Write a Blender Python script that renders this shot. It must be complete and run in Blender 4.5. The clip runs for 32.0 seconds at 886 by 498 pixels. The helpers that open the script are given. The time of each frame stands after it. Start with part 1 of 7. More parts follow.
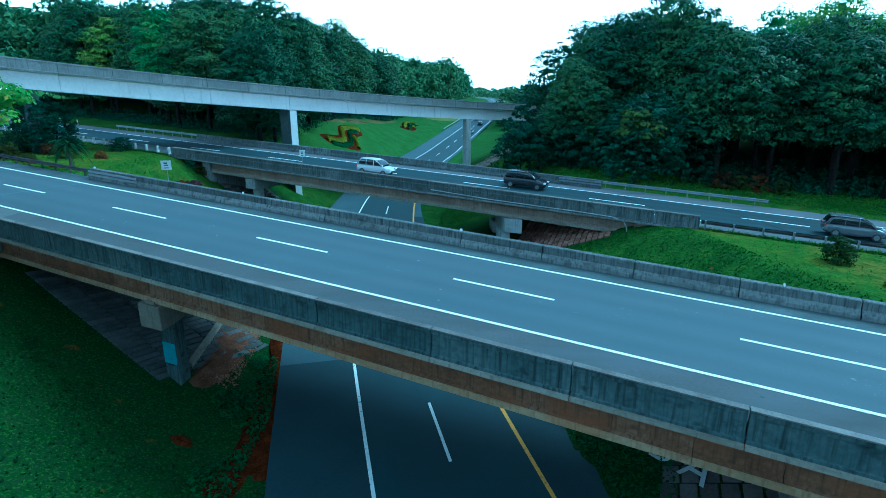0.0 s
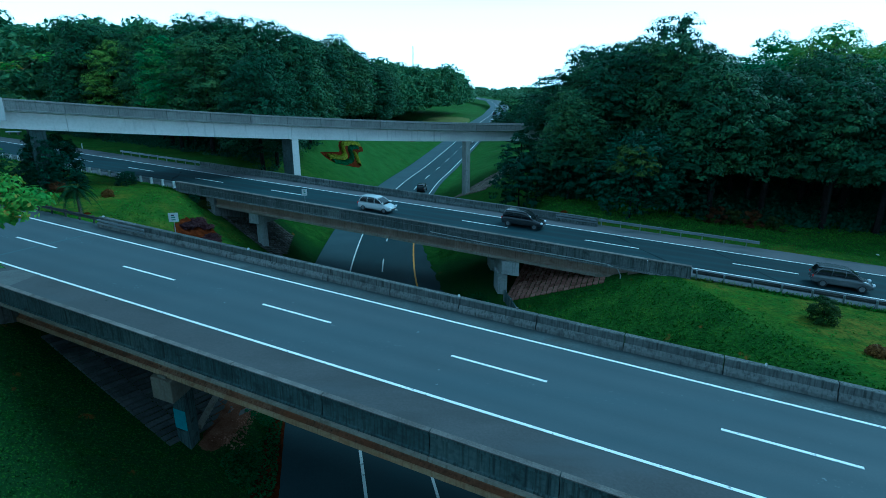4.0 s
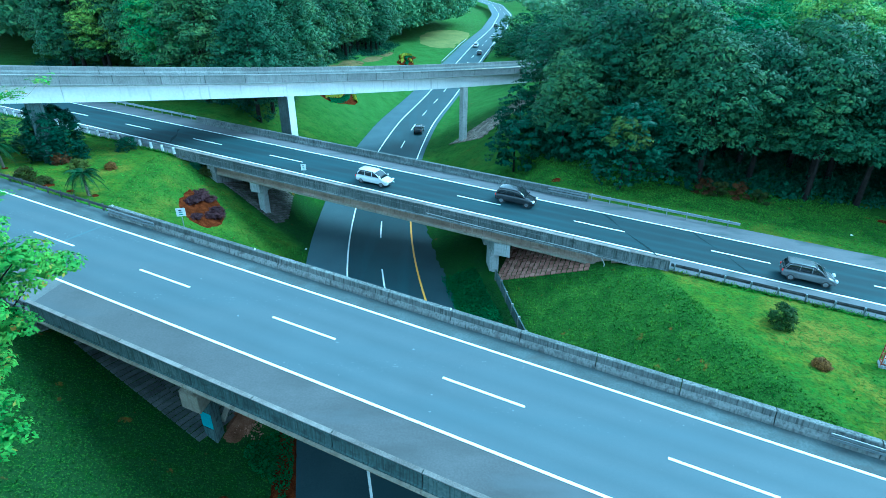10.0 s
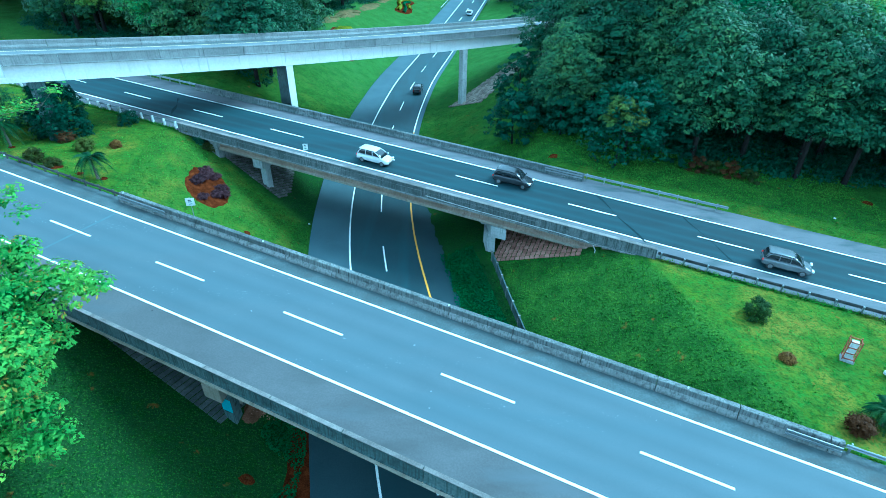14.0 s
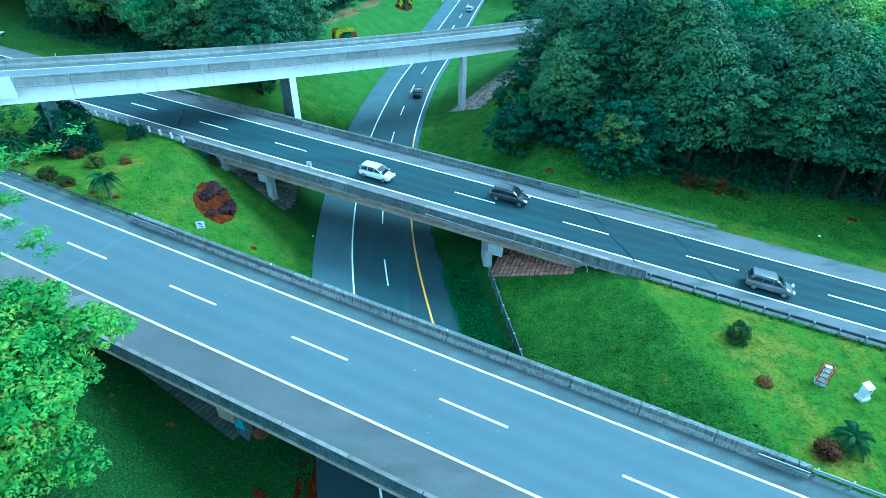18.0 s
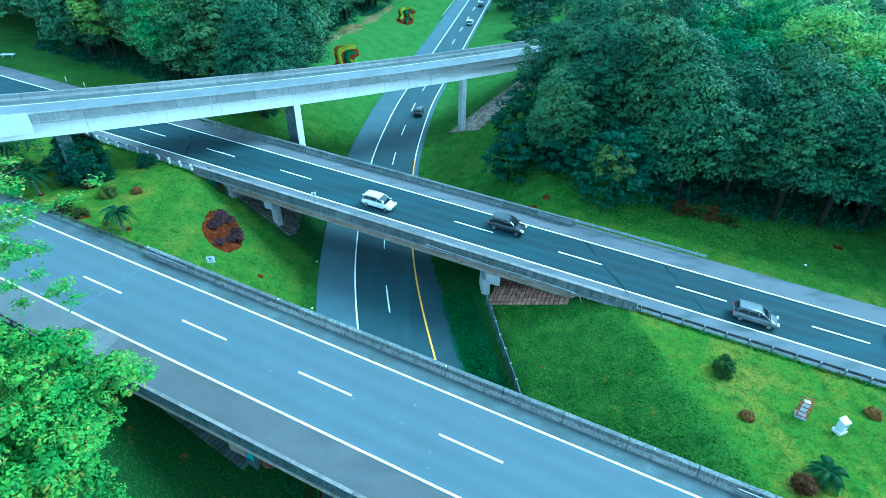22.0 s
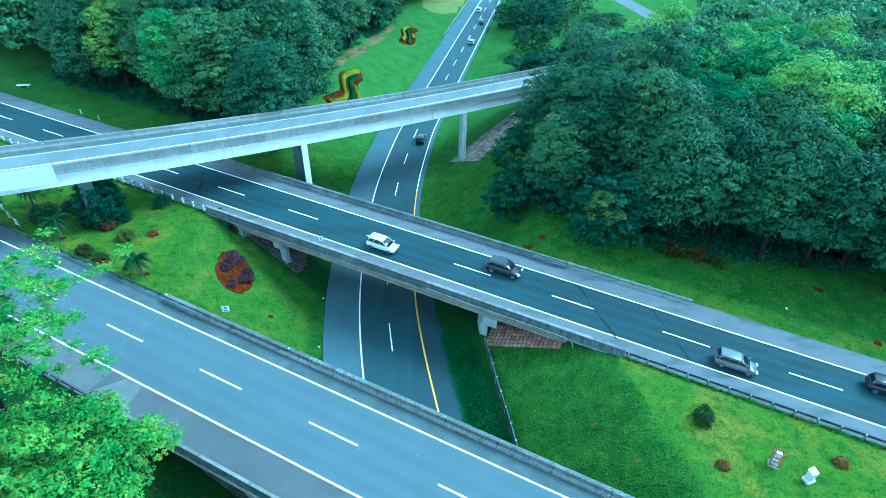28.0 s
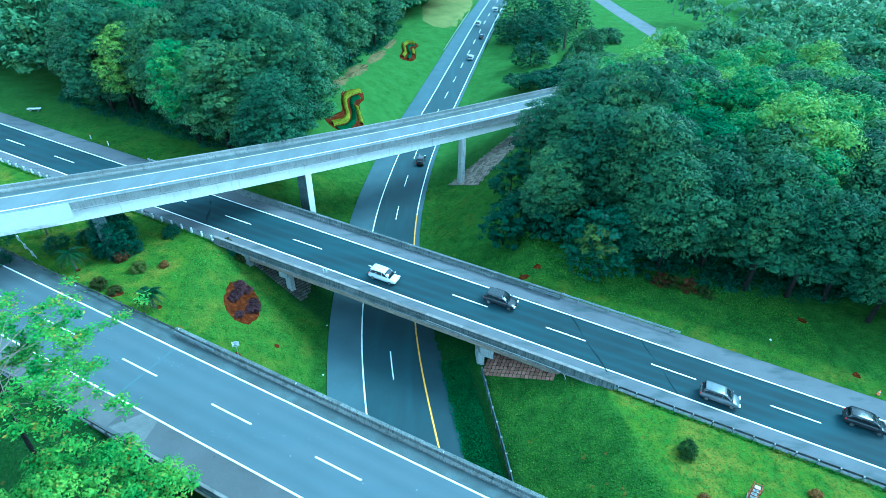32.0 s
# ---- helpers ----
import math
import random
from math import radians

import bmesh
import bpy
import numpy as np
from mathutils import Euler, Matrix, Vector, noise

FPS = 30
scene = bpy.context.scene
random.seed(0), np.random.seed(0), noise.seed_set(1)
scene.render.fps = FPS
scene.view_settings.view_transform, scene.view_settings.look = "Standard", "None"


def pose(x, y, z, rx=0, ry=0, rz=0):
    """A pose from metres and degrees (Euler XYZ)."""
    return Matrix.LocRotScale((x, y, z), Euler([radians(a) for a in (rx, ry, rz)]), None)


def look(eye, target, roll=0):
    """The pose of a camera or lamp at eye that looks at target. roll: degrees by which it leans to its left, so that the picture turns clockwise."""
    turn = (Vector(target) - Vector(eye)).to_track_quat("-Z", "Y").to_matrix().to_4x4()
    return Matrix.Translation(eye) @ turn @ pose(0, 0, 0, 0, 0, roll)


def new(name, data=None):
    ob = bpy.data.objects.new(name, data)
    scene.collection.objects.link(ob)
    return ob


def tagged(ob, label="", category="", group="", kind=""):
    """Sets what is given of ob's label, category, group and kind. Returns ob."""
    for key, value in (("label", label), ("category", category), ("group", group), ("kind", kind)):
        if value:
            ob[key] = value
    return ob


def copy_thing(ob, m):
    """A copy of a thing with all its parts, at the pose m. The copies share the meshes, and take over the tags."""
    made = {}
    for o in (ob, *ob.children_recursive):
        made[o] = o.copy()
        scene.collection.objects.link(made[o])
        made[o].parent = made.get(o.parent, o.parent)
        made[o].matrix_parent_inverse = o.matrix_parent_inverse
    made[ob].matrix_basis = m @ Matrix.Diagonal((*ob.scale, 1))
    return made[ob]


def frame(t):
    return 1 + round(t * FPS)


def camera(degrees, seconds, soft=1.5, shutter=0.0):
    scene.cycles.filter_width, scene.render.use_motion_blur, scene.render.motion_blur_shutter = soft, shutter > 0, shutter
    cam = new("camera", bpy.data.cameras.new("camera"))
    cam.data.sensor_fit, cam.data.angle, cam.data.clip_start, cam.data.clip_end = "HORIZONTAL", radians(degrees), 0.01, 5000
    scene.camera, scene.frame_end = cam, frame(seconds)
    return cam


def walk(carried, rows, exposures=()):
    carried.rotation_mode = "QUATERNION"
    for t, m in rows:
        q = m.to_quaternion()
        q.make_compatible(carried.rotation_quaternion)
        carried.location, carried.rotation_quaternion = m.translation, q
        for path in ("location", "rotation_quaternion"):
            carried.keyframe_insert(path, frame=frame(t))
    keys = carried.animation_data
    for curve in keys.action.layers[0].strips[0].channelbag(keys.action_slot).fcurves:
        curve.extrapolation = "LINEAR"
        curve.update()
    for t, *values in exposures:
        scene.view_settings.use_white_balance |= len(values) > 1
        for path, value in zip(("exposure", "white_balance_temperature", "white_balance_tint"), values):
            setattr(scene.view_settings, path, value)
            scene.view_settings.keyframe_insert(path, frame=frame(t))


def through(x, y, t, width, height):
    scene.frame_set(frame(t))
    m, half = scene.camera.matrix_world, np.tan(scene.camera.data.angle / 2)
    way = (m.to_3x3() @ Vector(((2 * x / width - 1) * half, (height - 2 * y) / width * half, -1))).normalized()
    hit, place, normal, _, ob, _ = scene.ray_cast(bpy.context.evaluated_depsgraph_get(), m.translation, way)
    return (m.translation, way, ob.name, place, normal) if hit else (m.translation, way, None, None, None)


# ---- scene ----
cam = camera(78.9, 32.0, soft=0.5)
METRES, EYE, TILT, LEAN, TURN = 37.0, 15.86, -16.0, 0.0, 0.0
ROWS = [
    (0.0, 0.0, 0.0, 0.0, 0.0, 0.0, -0.0),
    (0.5, 0.0008, -0.0037, 0.0133, 0.02, 0.02, 0.01),
    (1.0, 0.0004, -0.0075, 0.0278, 0.02, 0.0, 0.02),
    (1.5, 0.0005, -0.0117, 0.0419, 0.05, -0.0, 0.04),
    (2.0, -0.0001, -0.0169, 0.0567, 0.07, -0.02, 0.04),
    (2.5, -0.0005, -0.0213, 0.0698, 0.05, -0.03, 0.04),
    (3.0, 0.0003, -0.0264, 0.0847, 0.02, -0.08, 0.06),
    (3.5, 0.0018, -0.0309, 0.0999, 0.04, -0.21, 0.06),
    (5.5, 0.0052, -0.0468, 0.1637, 0.03, -1.89, 0.1),
    (6.0, 0.0051, -0.0502, 0.182, -0.0, -3.18, 0.07),
    (6.5, 0.0055, -0.0537, 0.1991, 0.0, -4.04, 0.04),
    (7.0, 0.0056, -0.0578, 0.2176, -0.02, -4.94, 0.01),
    (7.5, 0.0063, -0.0629, 0.2346, 0.0, -5.79, -0.03),
    (8.0, 0.0064, -0.0682, 0.2517, -0.04, -6.7, -0.09),
    (8.5, 0.0096, -0.0741, 0.2676, -0.05, -7.55, -0.11),
    (9.0, 0.0112, -0.0797, 0.2836, -0.06, -8.44, -0.11),
    (9.5, 0.0127, -0.0858, 0.3004, -0.05, -9.3, -0.15),
    (10.0, 0.0125, -0.0902, 0.3171, -0.08, -10.2, -0.14),
    (10.5, 0.0121, -0.0945, 0.3336, -0.12, -11.06, -0.18),
    (11.0, 0.0122, -0.0981, 0.3511, -0.13, -11.97, -0.2),
    (11.5, 0.0124, -0.1015, 0.3682, -0.13, -12.85, -0.24),
    (12.0, 0.0117, -0.1053, 0.3858, -0.16, -13.76, -0.29),
    (12.5, 0.0113, -0.1096, 0.4014, -0.14, -14.57, -0.3),
    (13.0, 0.0099, -0.1145, 0.4171, -0.19, -15.46, -0.36),
    (13.5, 0.0102, -0.1198, 0.4304, -0.19, -16.11, -0.39),
    (14.0, 0.0111, -0.1257, 0.4446, -0.18, -16.58, -0.42),
    (14.5, 0.0129, -0.1306, 0.4572, -0.19, -16.91, -0.45),
    (16.5, 0.0114, -0.1496, 0.5092, -0.2, -18.03, -0.51),
    (17.0, 0.0115, -0.1525, 0.5233, -0.18, -18.13, -0.55),
    (17.5, 0.012, -0.1552, 0.536, -0.16, -18.13, -0.57),
    (18.0, 0.0121, -0.1588, 0.5497, -0.15, -18.14, -0.58),
    (18.5, 0.0119, -0.1626, 0.5622, -0.14, -18.14, -0.63),
    (19.0, 0.0125, -0.167, 0.5757, -0.1, -18.13, -0.6),
    (19.5, 0.012, -0.1703, 0.5879, -0.13, -18.13, -0.63),
    (20.0, 0.0138, -0.1745, 0.6015, -0.1, -18.13, -0.62),
    (20.5, 0.0151, -0.1785, 0.6136, -0.09, -18.13, -0.6),
    (21.0, 0.0161, -0.1826, 0.6269, -0.07, -18.12, -0.59),
    (21.5, 0.0158, -0.1863, 0.6393, -0.04, -18.11, -0.56),
    (22.0, 0.0147, -0.1905, 0.6531, -0.05, -18.11, -0.58),
    (22.5, 0.0143, -0.1941, 0.6661, -0.02, -18.11, -0.57),
    (23.0, 0.0137, -0.1983, 0.6802, -0.02, -18.09, -0.58),
    (23.5, 0.0138, -0.2021, 0.6936, 0.04, -18.11, -0.59),
    (24.0, 0.0146, -0.2065, 0.7064, 0.05, -18.12, -0.62),
    (24.5, 0.0173, -0.2111, 0.7187, 0.09, -18.13, -0.61),
    (25.0, 0.0173, -0.2148, 0.7316, 0.09, -18.13, -0.6),
    (25.5, 0.0166, -0.2173, 0.7436, 0.08, -18.12, -0.64),
    (27.5, 0.0169, -0.2308, 0.8038, 0.16, -18.23, -0.75),
    (28.0, 0.0162, -0.2359, 0.8224, 0.15, -18.25, -0.75),
    (28.5, 0.0163, -0.2404, 0.8395, 0.17, -18.26, -0.77),
    (29.0, 0.0156, -0.2455, 0.8585, 0.17, -18.27, -0.79),
    (29.5, 0.0157, -0.2501, 0.8749, 0.19, -18.28, -0.82),
    (30.0, 0.0154, -0.2552, 0.8926, 0.17, -18.29, -0.85),
    (30.5, 0.0156, -0.2597, 0.9085, 0.19, -18.3, -0.87),
    (31.0, 0.0153, -0.2647, 0.9263, 0.17, -18.31, -0.89),
    (31.5, 0.0155, -0.2695, 0.9415, 0.16, -18.31, -0.9),
    (32.0, 0.0159, -0.2753, 0.9583, 0.15, -18.31, -0.9),
]
EXPOSURES = [(0.0, 0.15, 3400, -28), (1.0, -0.12, 3400, -28), (3.0, -0.76, 3480, -28), (6.0, -0.62, 3500, -28), (7.0, 0.15, 3500, -29), (8.0, 0.56, 3510, -29), (10.0, 1.2, 3560, -28), (32.0, 1.32, 3560, -28)]
walk(cam, [(t, pose(0, 0, EYE, TILT, LEAN, TURN) @ pose(METRES * x, METRES * y, METRES * z, 90 + pitch, roll, yaw)) for t, x, y, z, yaw, pitch, roll in ROWS], EXPOSURES)

# ---------------------------------------------------------------- light
world = bpy.data.worlds.new("overcast_sky")
scene.world = world
world.use_nodes = True
wt = world.node_tree
wt.nodes.clear()
w_out = wt.nodes.new("ShaderNodeOutputWorld")
w_bg = wt.nodes.new("ShaderNodeBackground")
w_sky = wt.nodes.new("ShaderNodeTexSky")
w_sky.sky_type = "NISHITA"
w_sky.sun_disc = False
w_sky.sun_elevation = radians(44)
w_sky.sun_rotation = radians(71)
w_sky.air_density, w_sky.dust_density = 1.5, 4.0
w_mix = wt.nodes.new("ShaderNodeMix")
w_mix.data_type = "RGBA"
w_mix.inputs[0].default_value = 0.85
w_geo = wt.nodes.new("ShaderNodeTexCoord")
w_sep = wt.nodes.new("ShaderNodeSeparateXYZ")
w_ramp = wt.nodes.new("ShaderNodeValToRGB")
w_ramp.color_ramp.elements[0].position, w_ramp.color_ramp.elements[0].color = 0.0, (2.95, 2.6, 2.5, 1)
w_ramp.color_ramp.elements[1].position, w_ramp.color_ramp.elements[1].color = 0.26, (0.6, 0.61, 0.63, 1)
w_mid = w_ramp.color_ramp.elements.new(0.13)
w_mid.color = (2.4, 2.15, 2.1, 1)
w_gain = wt.nodes.new("ShaderNodeMix")
w_gain.data_type, w_gain.blend_type = "RGBA", "MULTIPLY"
w_gain.inputs[0].default_value = 1.0
w_gain.inputs[7].default_value = (17.0, 16.6, 16.4, 1)
wt.links.new(w_geo.outputs["Generated"], w_sep.inputs[0])
wt.links.new(w_sep.outputs[2], w_ramp.inputs[0])
wt.links.new(w_ramp.outputs[0], w_gain.inputs[6])
wt.links.new(w_gain.outputs[2], w_mix.inputs[7])
wt.links.new(w_sky.outputs[0], w_mix.inputs[6])
wt.links.new(w_mix.outputs[2], w_bg.inputs[0])
wt.links.new(w_bg.outputs[0], w_out.inputs[0])
w_bg.inputs[1].default_value = 0.1

sun = new("sun", bpy.data.lights.new("sun", "SUN"))
sun.data.energy, sun.data.angle, sun.data.color = 2.95, radians(25), (1.0, 0.95, 0.86)
sun.matrix_world = look((67, 23, 69), (0, 0, 0))


# ---------------------------------------------------------------- materials
def material(name, stops, rough=0.8, scale=1.0, fine=12.0, bump=0.3, metal=0.0, spec=0.5, per_object=0.0, mask=None, dist=0.02):
    """Noise-mottled surface: stops are colours from dark to light, mixed by a coarse and a fine noise in metres."""
    m = bpy.data.materials.new(name)
    m.use_nodes = True
    nt = m.node_tree
    bs = nt.nodes["Principled BSDF"]
    geo = nt.nodes.new("ShaderNodeNewGeometry")
    a = nt.nodes.new("ShaderNodeTexNoise")
    a.inputs["Scale"].default_value, a.inputs["Detail"].default_value = scale, 5
    b = nt.nodes.new("ShaderNodeTexNoise")
    b.inputs["Scale"].default_value, b.inputs["Detail"].default_value = fine, 6
    for n in (a, b):
        nt.links.new(geo.outputs["Position"], n.inputs["Vector"])
    mix = nt.nodes.new("ShaderNodeMath")
    mix.operation = "MULTIPLY_ADD"
    mix.inputs[1].default_value = 0.45
    nt.links.new(b.outputs["Fac"], mix.inputs[0])
    half = nt.nodes.new("ShaderNodeMath")
    half.operation = "MULTIPLY"
    half.inputs[1].default_value = 0.55
    nt.links.new(a.outputs["Fac"], half.inputs[0])
    nt.links.new(half.outputs[0], mix.inputs[2])
    last = mix
    if per_object:
        info = nt.nodes.new("ShaderNodeObjectInfo")
        add = nt.nodes.new("ShaderNodeMath")
        add.operation = "MULTIPLY_ADD"
        add.inputs[1].default_value = per_object
        nt.links.new(info.outputs["Random"], add.inputs[0])
        sub = nt.nodes.new("ShaderNodeMath")
        sub.operation = "SUBTRACT"
        sub.inputs[1].default_value = per_object / 2
        nt.links.new(mix.outputs[0], sub.inputs[0])
        nt.links.new(sub.outputs[0], add.inputs[2])
        last = add
    ramp = nt.nodes.new("ShaderNodeValToRGB")
    el = ramp.color_ramp.elements
    n = len(stops)
    el[0].position, el[0].color = 0.32, (*stops[0], 1)
    el[1].position, el[1].color = 0.68, (*stops[-1], 1)
    for k in range(1, n - 1):
        e = el.new(0.32 + 0.36 * k / (n - 1))
        e.color = (*stops[k], 1)
    nt.links.new(last.outputs[0], ramp.inputs[0])
    nt.links.new(ramp.outputs[0], bs.inputs["Base Color"])
    bs.inputs["Roughness"].default_value, bs.inputs["Metallic"].default_value = rough, metal
    bs.inputs["Specular IOR Level"].default_value = spec
    if bump:
        bp = nt.nodes.new("ShaderNodeBump")
        bp.inputs["Strength"].default_value, bp.inputs["Distance"].default_value = bump, dist
        nt.links.new(b.outputs["Fac"], bp.inputs["Height"])
        nt.links.new(bp.outputs[0], bs.inputs["Normal"])
    return m


def nodes_of(m):
    nt = m.node_tree
    return nt, nt.nodes["Principled BSDF"]


def maths(nt, op, a, b=None, c=None):
    n = nt.nodes.new("ShaderNodeMath")
    n.operation = op
    for i, v in enumerate((a, b, c)):
        if v is None:
            continue
        if isinstance(v, (int, float)):
            n.inputs[i].default_value = v
        else:
            nt.links.new(v, n.inputs[i])
    return n.outputs[0]


def over(m, fac, colour):
    """Lays one more colour over a material's base colour where fac is high."""
    nt, bs = nodes_of(m)
    link = bs.inputs["Base Color"].links[0]
    mix = nt.nodes.new("ShaderNodeMix")
    mix.data_type = "RGBA"
    nt.links.new(fac, mix.inputs[0])
    nt.links.new(link.from_socket, mix.inputs[6])
    mix.inputs[7].default_value = (*colour, 1)
    nt.links.new(mix.outputs[2], bs.inputs["Base Color"])


def noise_of(m, scale, stretch=(1, 1, 1), detail=4, lo=0.45, hi=0.6, rot=0.0):
    """A thresholded noise in world metres, stretched along the axes."""
    nt, _ = nodes_of(m)
    geo = nt.nodes.new("ShaderNodeNewGeometry")
    mp = nt.nodes.new("ShaderNodeMapping")
    mp.inputs["Rotation"].default_value = (0, 0, rot)
    mp.inputs["Scale"].default_value = stretch
    nt.links.new(geo.outputs["Position"], mp.inputs["Vector"])
    tx = nt.nodes.new("ShaderNodeTexNoise")
    tx.inputs["Scale"].default_value, tx.inputs["Detail"].default_value = scale, detail
    nt.links.new(mp.outputs[0], tx.inputs["Vector"])
    rg = nt.nodes.new("ShaderNodeMapRange")
    rg.inputs[1].default_value, rg.inputs[2].default_value = lo, hi
    nt.links.new(tx.outputs["Fac"], rg.inputs[0])
    return rg.outputs[0]


def wheel_tracks(m, nvec, centres, colour, strength, width=0.55):
    """Worn bands that run along the road, at the given distances across it."""
    nt, _ = nodes_of(m)
    geo = nt.nodes.new("ShaderNodeNewGeometry")
    dot = nt.nodes.new("ShaderNodeVectorMath")
    dot.operation = "DOT_PRODUCT"
    dot.inputs[1].default_value = (nvec[0], nvec[1], 0)
    nt.links.new(geo.outputs["Position"], dot.inputs[0])
    wob = noise_of(m, 0.15, (1, 1, 1), 3, 0.3, 0.7)
    total = None
    for c in centres:
        d = maths(nt, "ABSOLUTE", maths(nt, "SUBTRACT", dot.outputs["Value"], c))
        g = maths(nt, "SUBTRACT", 1.0, maths(nt, "DIVIDE", d, width))
        g = maths(nt, "MAXIMUM", g, 0.0)
        total = g if total is None else maths(nt, "MAXIMUM", total, g)
    f = maths(nt, "MULTIPLY", maths(nt, "MULTIPLY", total, strength), maths(nt, "MULTIPLY_ADD", wob, 0.6, 0.4))
    over(m, f, colour)


ROAD_TURN = math.radians(25)
NA, NB = (0.4237, 0.9058), (0.4123, 0.911)
ASPHALT_A = material("worn_asphalt", [(0.0571, 0.0677, 0.0762), (0.066, 0.0779, 0.0872), (0.0757, 0.0892, 0.0995)], 0.85, 0.2, 14, 0.15)
over(ASPHALT_A, noise_of(ASPHALT_A, 0.35, (0.15, 1, 1), 5, 0.42, 0.7, ROAD_TURN), (0.0601, 0.0757, 0.087))
over(ASPHALT_A, maths(ASPHALT_A.node_tree, "MULTIPLY", noise_of(ASPHALT_A, 8.0, (0.6, 1, 1), 4, 0.655, 0.705, ROAD_TURN), noise_of(ASPHALT_A, 0.16, (0.15, 2.2, 1), 4, 0.53, 0.61, ROAD_TURN)), (0.19, 0.21, 0.22))
wheel_tracks(ASPHALT_A, NA, (20.35, 22.1, 24.3, 26.1), (0.0413, 0.0522, 0.0601), 0.5, 0.8)
over(ASPHALT_A, noise_of(ASPHALT_A, 2.2, (1, 1, 1), 3, 0.73, 0.76), (0.139, 0.157, 0.174))
ASPHALT_B = material("dark_asphalt", [(0.00885, 0.0164, 0.02), (0.0113, 0.0209, 0.0253), (0.0137, 0.0251, 0.0301)], 0.85, 0.25, 14, 0.15, spec=0.3)
over(ASPHALT_B, noise_of(ASPHALT_B, 0.3, (0.12, 1, 1), 5, 0.42, 0.75, ROAD_TURN), (0.0187, 0.0387, 0.0466))
wheel_tracks(ASPHALT_B, NB, (49.7, 51.2, 53.2, 54.9), (0.022, 0.0453, 0.0546), 0.6, 0.5)
ASPHALT_LOW = material("fresh_dark_asphalt", [(0.00924, 0.0219, 0.0273), (0.0115, 0.0272, 0.0333), (0.0143, 0.0334, 0.0406)], 0.75, 0.25, 12, 0.15)
over(ASPHALT_LOW, noise_of(ASPHALT_LOW, 0.5, (1, 0.12, 1), 4, 0.5, 0.8), (0.0211, 0.0455, 0.0545))
SHOULDER = material("shoulder_asphalt", [(0.0655, 0.0647, 0.0717), (0.084, 0.0827, 0.0896), (0.0988, 0.0952, 0.102)], 0.9, 0.4, 9, 0.2)
over(SHOULDER, noise_of(SHOULDER, 0.8, (0.3, 1, 1), 5, 0.52, 0.7, ROAD_TURN), (0.0444, 0.0522, 0.0536))
NEAR_SHOULDER = material("brown_grey_shoulder", [(0.05, 0.048, 0.049), (0.063, 0.061, 0.062), (0.078, 0.075, 0.076)], 0.9, 0.3, 9, 0.2)
over(NEAR_SHOULDER, noise_of(NEAR_SHOULDER, 0.5, (0.3, 1, 1), 5, 0.5, 0.75, ROAD_TURN), (0.041, 0.04, 0.0395))
over(NEAR_SHOULDER, noise_of(NEAR_SHOULDER, 1.3, (1, 1, 1), 4, 0.74, 0.77), (0.018, 0.02, 0.022))
over(NEAR_SHOULDER, noise_of(NEAR_SHOULDER, 0.22, (0.5, 1.4, 1), 5, 0.52, 0.7, ROAD_TURN), (0.07, 0.074, 0.08))
FAR_SHOULDER = material("grimy_shoulder", [(0.032, 0.04, 0.042), (0.05, 0.06, 0.062), (0.078, 0.092, 0.094)], 0.9, 0.6, 8, 0.25)
over(FAR_SHOULDER, noise_of(FAR_SHOULDER, 1.3, (0.4, 1, 1), 5, 0.5, 0.85, ROAD_TURN), (0.04, 0.04, 0.038))
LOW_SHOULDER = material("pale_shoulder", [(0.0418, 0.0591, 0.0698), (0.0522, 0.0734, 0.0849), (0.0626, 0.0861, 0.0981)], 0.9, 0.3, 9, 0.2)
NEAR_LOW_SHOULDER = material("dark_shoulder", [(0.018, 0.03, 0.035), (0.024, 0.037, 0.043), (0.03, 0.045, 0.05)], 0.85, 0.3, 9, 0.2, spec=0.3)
PATCH = material("pale_patch", [(0.075, 0.0735, 0.072), (0.101, 0.099, 0.096), (0.128, 0.126, 0.124)], 0.9, 1.2, 8, 0.3)
WORN_SHOULDER = material("worn_grey_shoulder", [(0.064, 0.061, 0.061), (0.08, 0.077, 0.077), (0.1, 0.097, 0.097)], 0.9, 0.5, 9, 0.2)
DRY_GRASS = material("dry_field_grass", [(0.096, 0.111, 0.032), (0.136, 0.145, 0.044), (0.184, 0.178, 0.056)], 0.95, 0.2, 2, 0.4, spec=0.02)
RAMP_ASPHALT = material("pale_worn_asphalt", [(0.085, 0.092, 0.098), (0.105, 0.112, 0.118), (0.125, 0.132, 0.138)], 0.9, 0.3, 12, 0.15)
over(RAMP_ASPHALT, noise_of(RAMP_ASPHALT, 0.5, (1, 0.15, 1), 5, 0.45, 0.75, math.radians(-51)), (0.075, 0.08, 0.085))
DRY_EDGE = material("trodden_grass", [(0.05, 0.06, 0.02), (0.1, 0.085, 0.035), (0.17, 0.11, 0.05)], 0.95, 0.4, 3, 0.4, spec=0.02)
SEAL = material("joint_sealer", [(0.055, 0.077, 0.088), (0.065, 0.088, 0.1)], 0.75, 2, 10, 0.1)
JOINT = material("joint_tar", [(0.008, 0.014, 0.016), (0.014, 0.022, 0.026)], 0.8, 2, 10, 0.2, spec=0.1)
WHITE_LINE = material("road_paint", [(0.72, 0.7, 0.67), (0.84, 0.82, 0.79), (0.9, 0.88, 0.86)], 0.6, 2, 20, 0.1)
over(WHITE_LINE, noise_of(WHITE_LINE, 5.0, (1, 1, 1), 4, 0.62, 0.7), (0.3, 0.3, 0.3))
PALE_YELLOW = material("faded_yellow_paint", [(0.4, 0.3, 0.12), (0.55, 0.45, 0.2)], 0.7, 2, 20, 0.1)
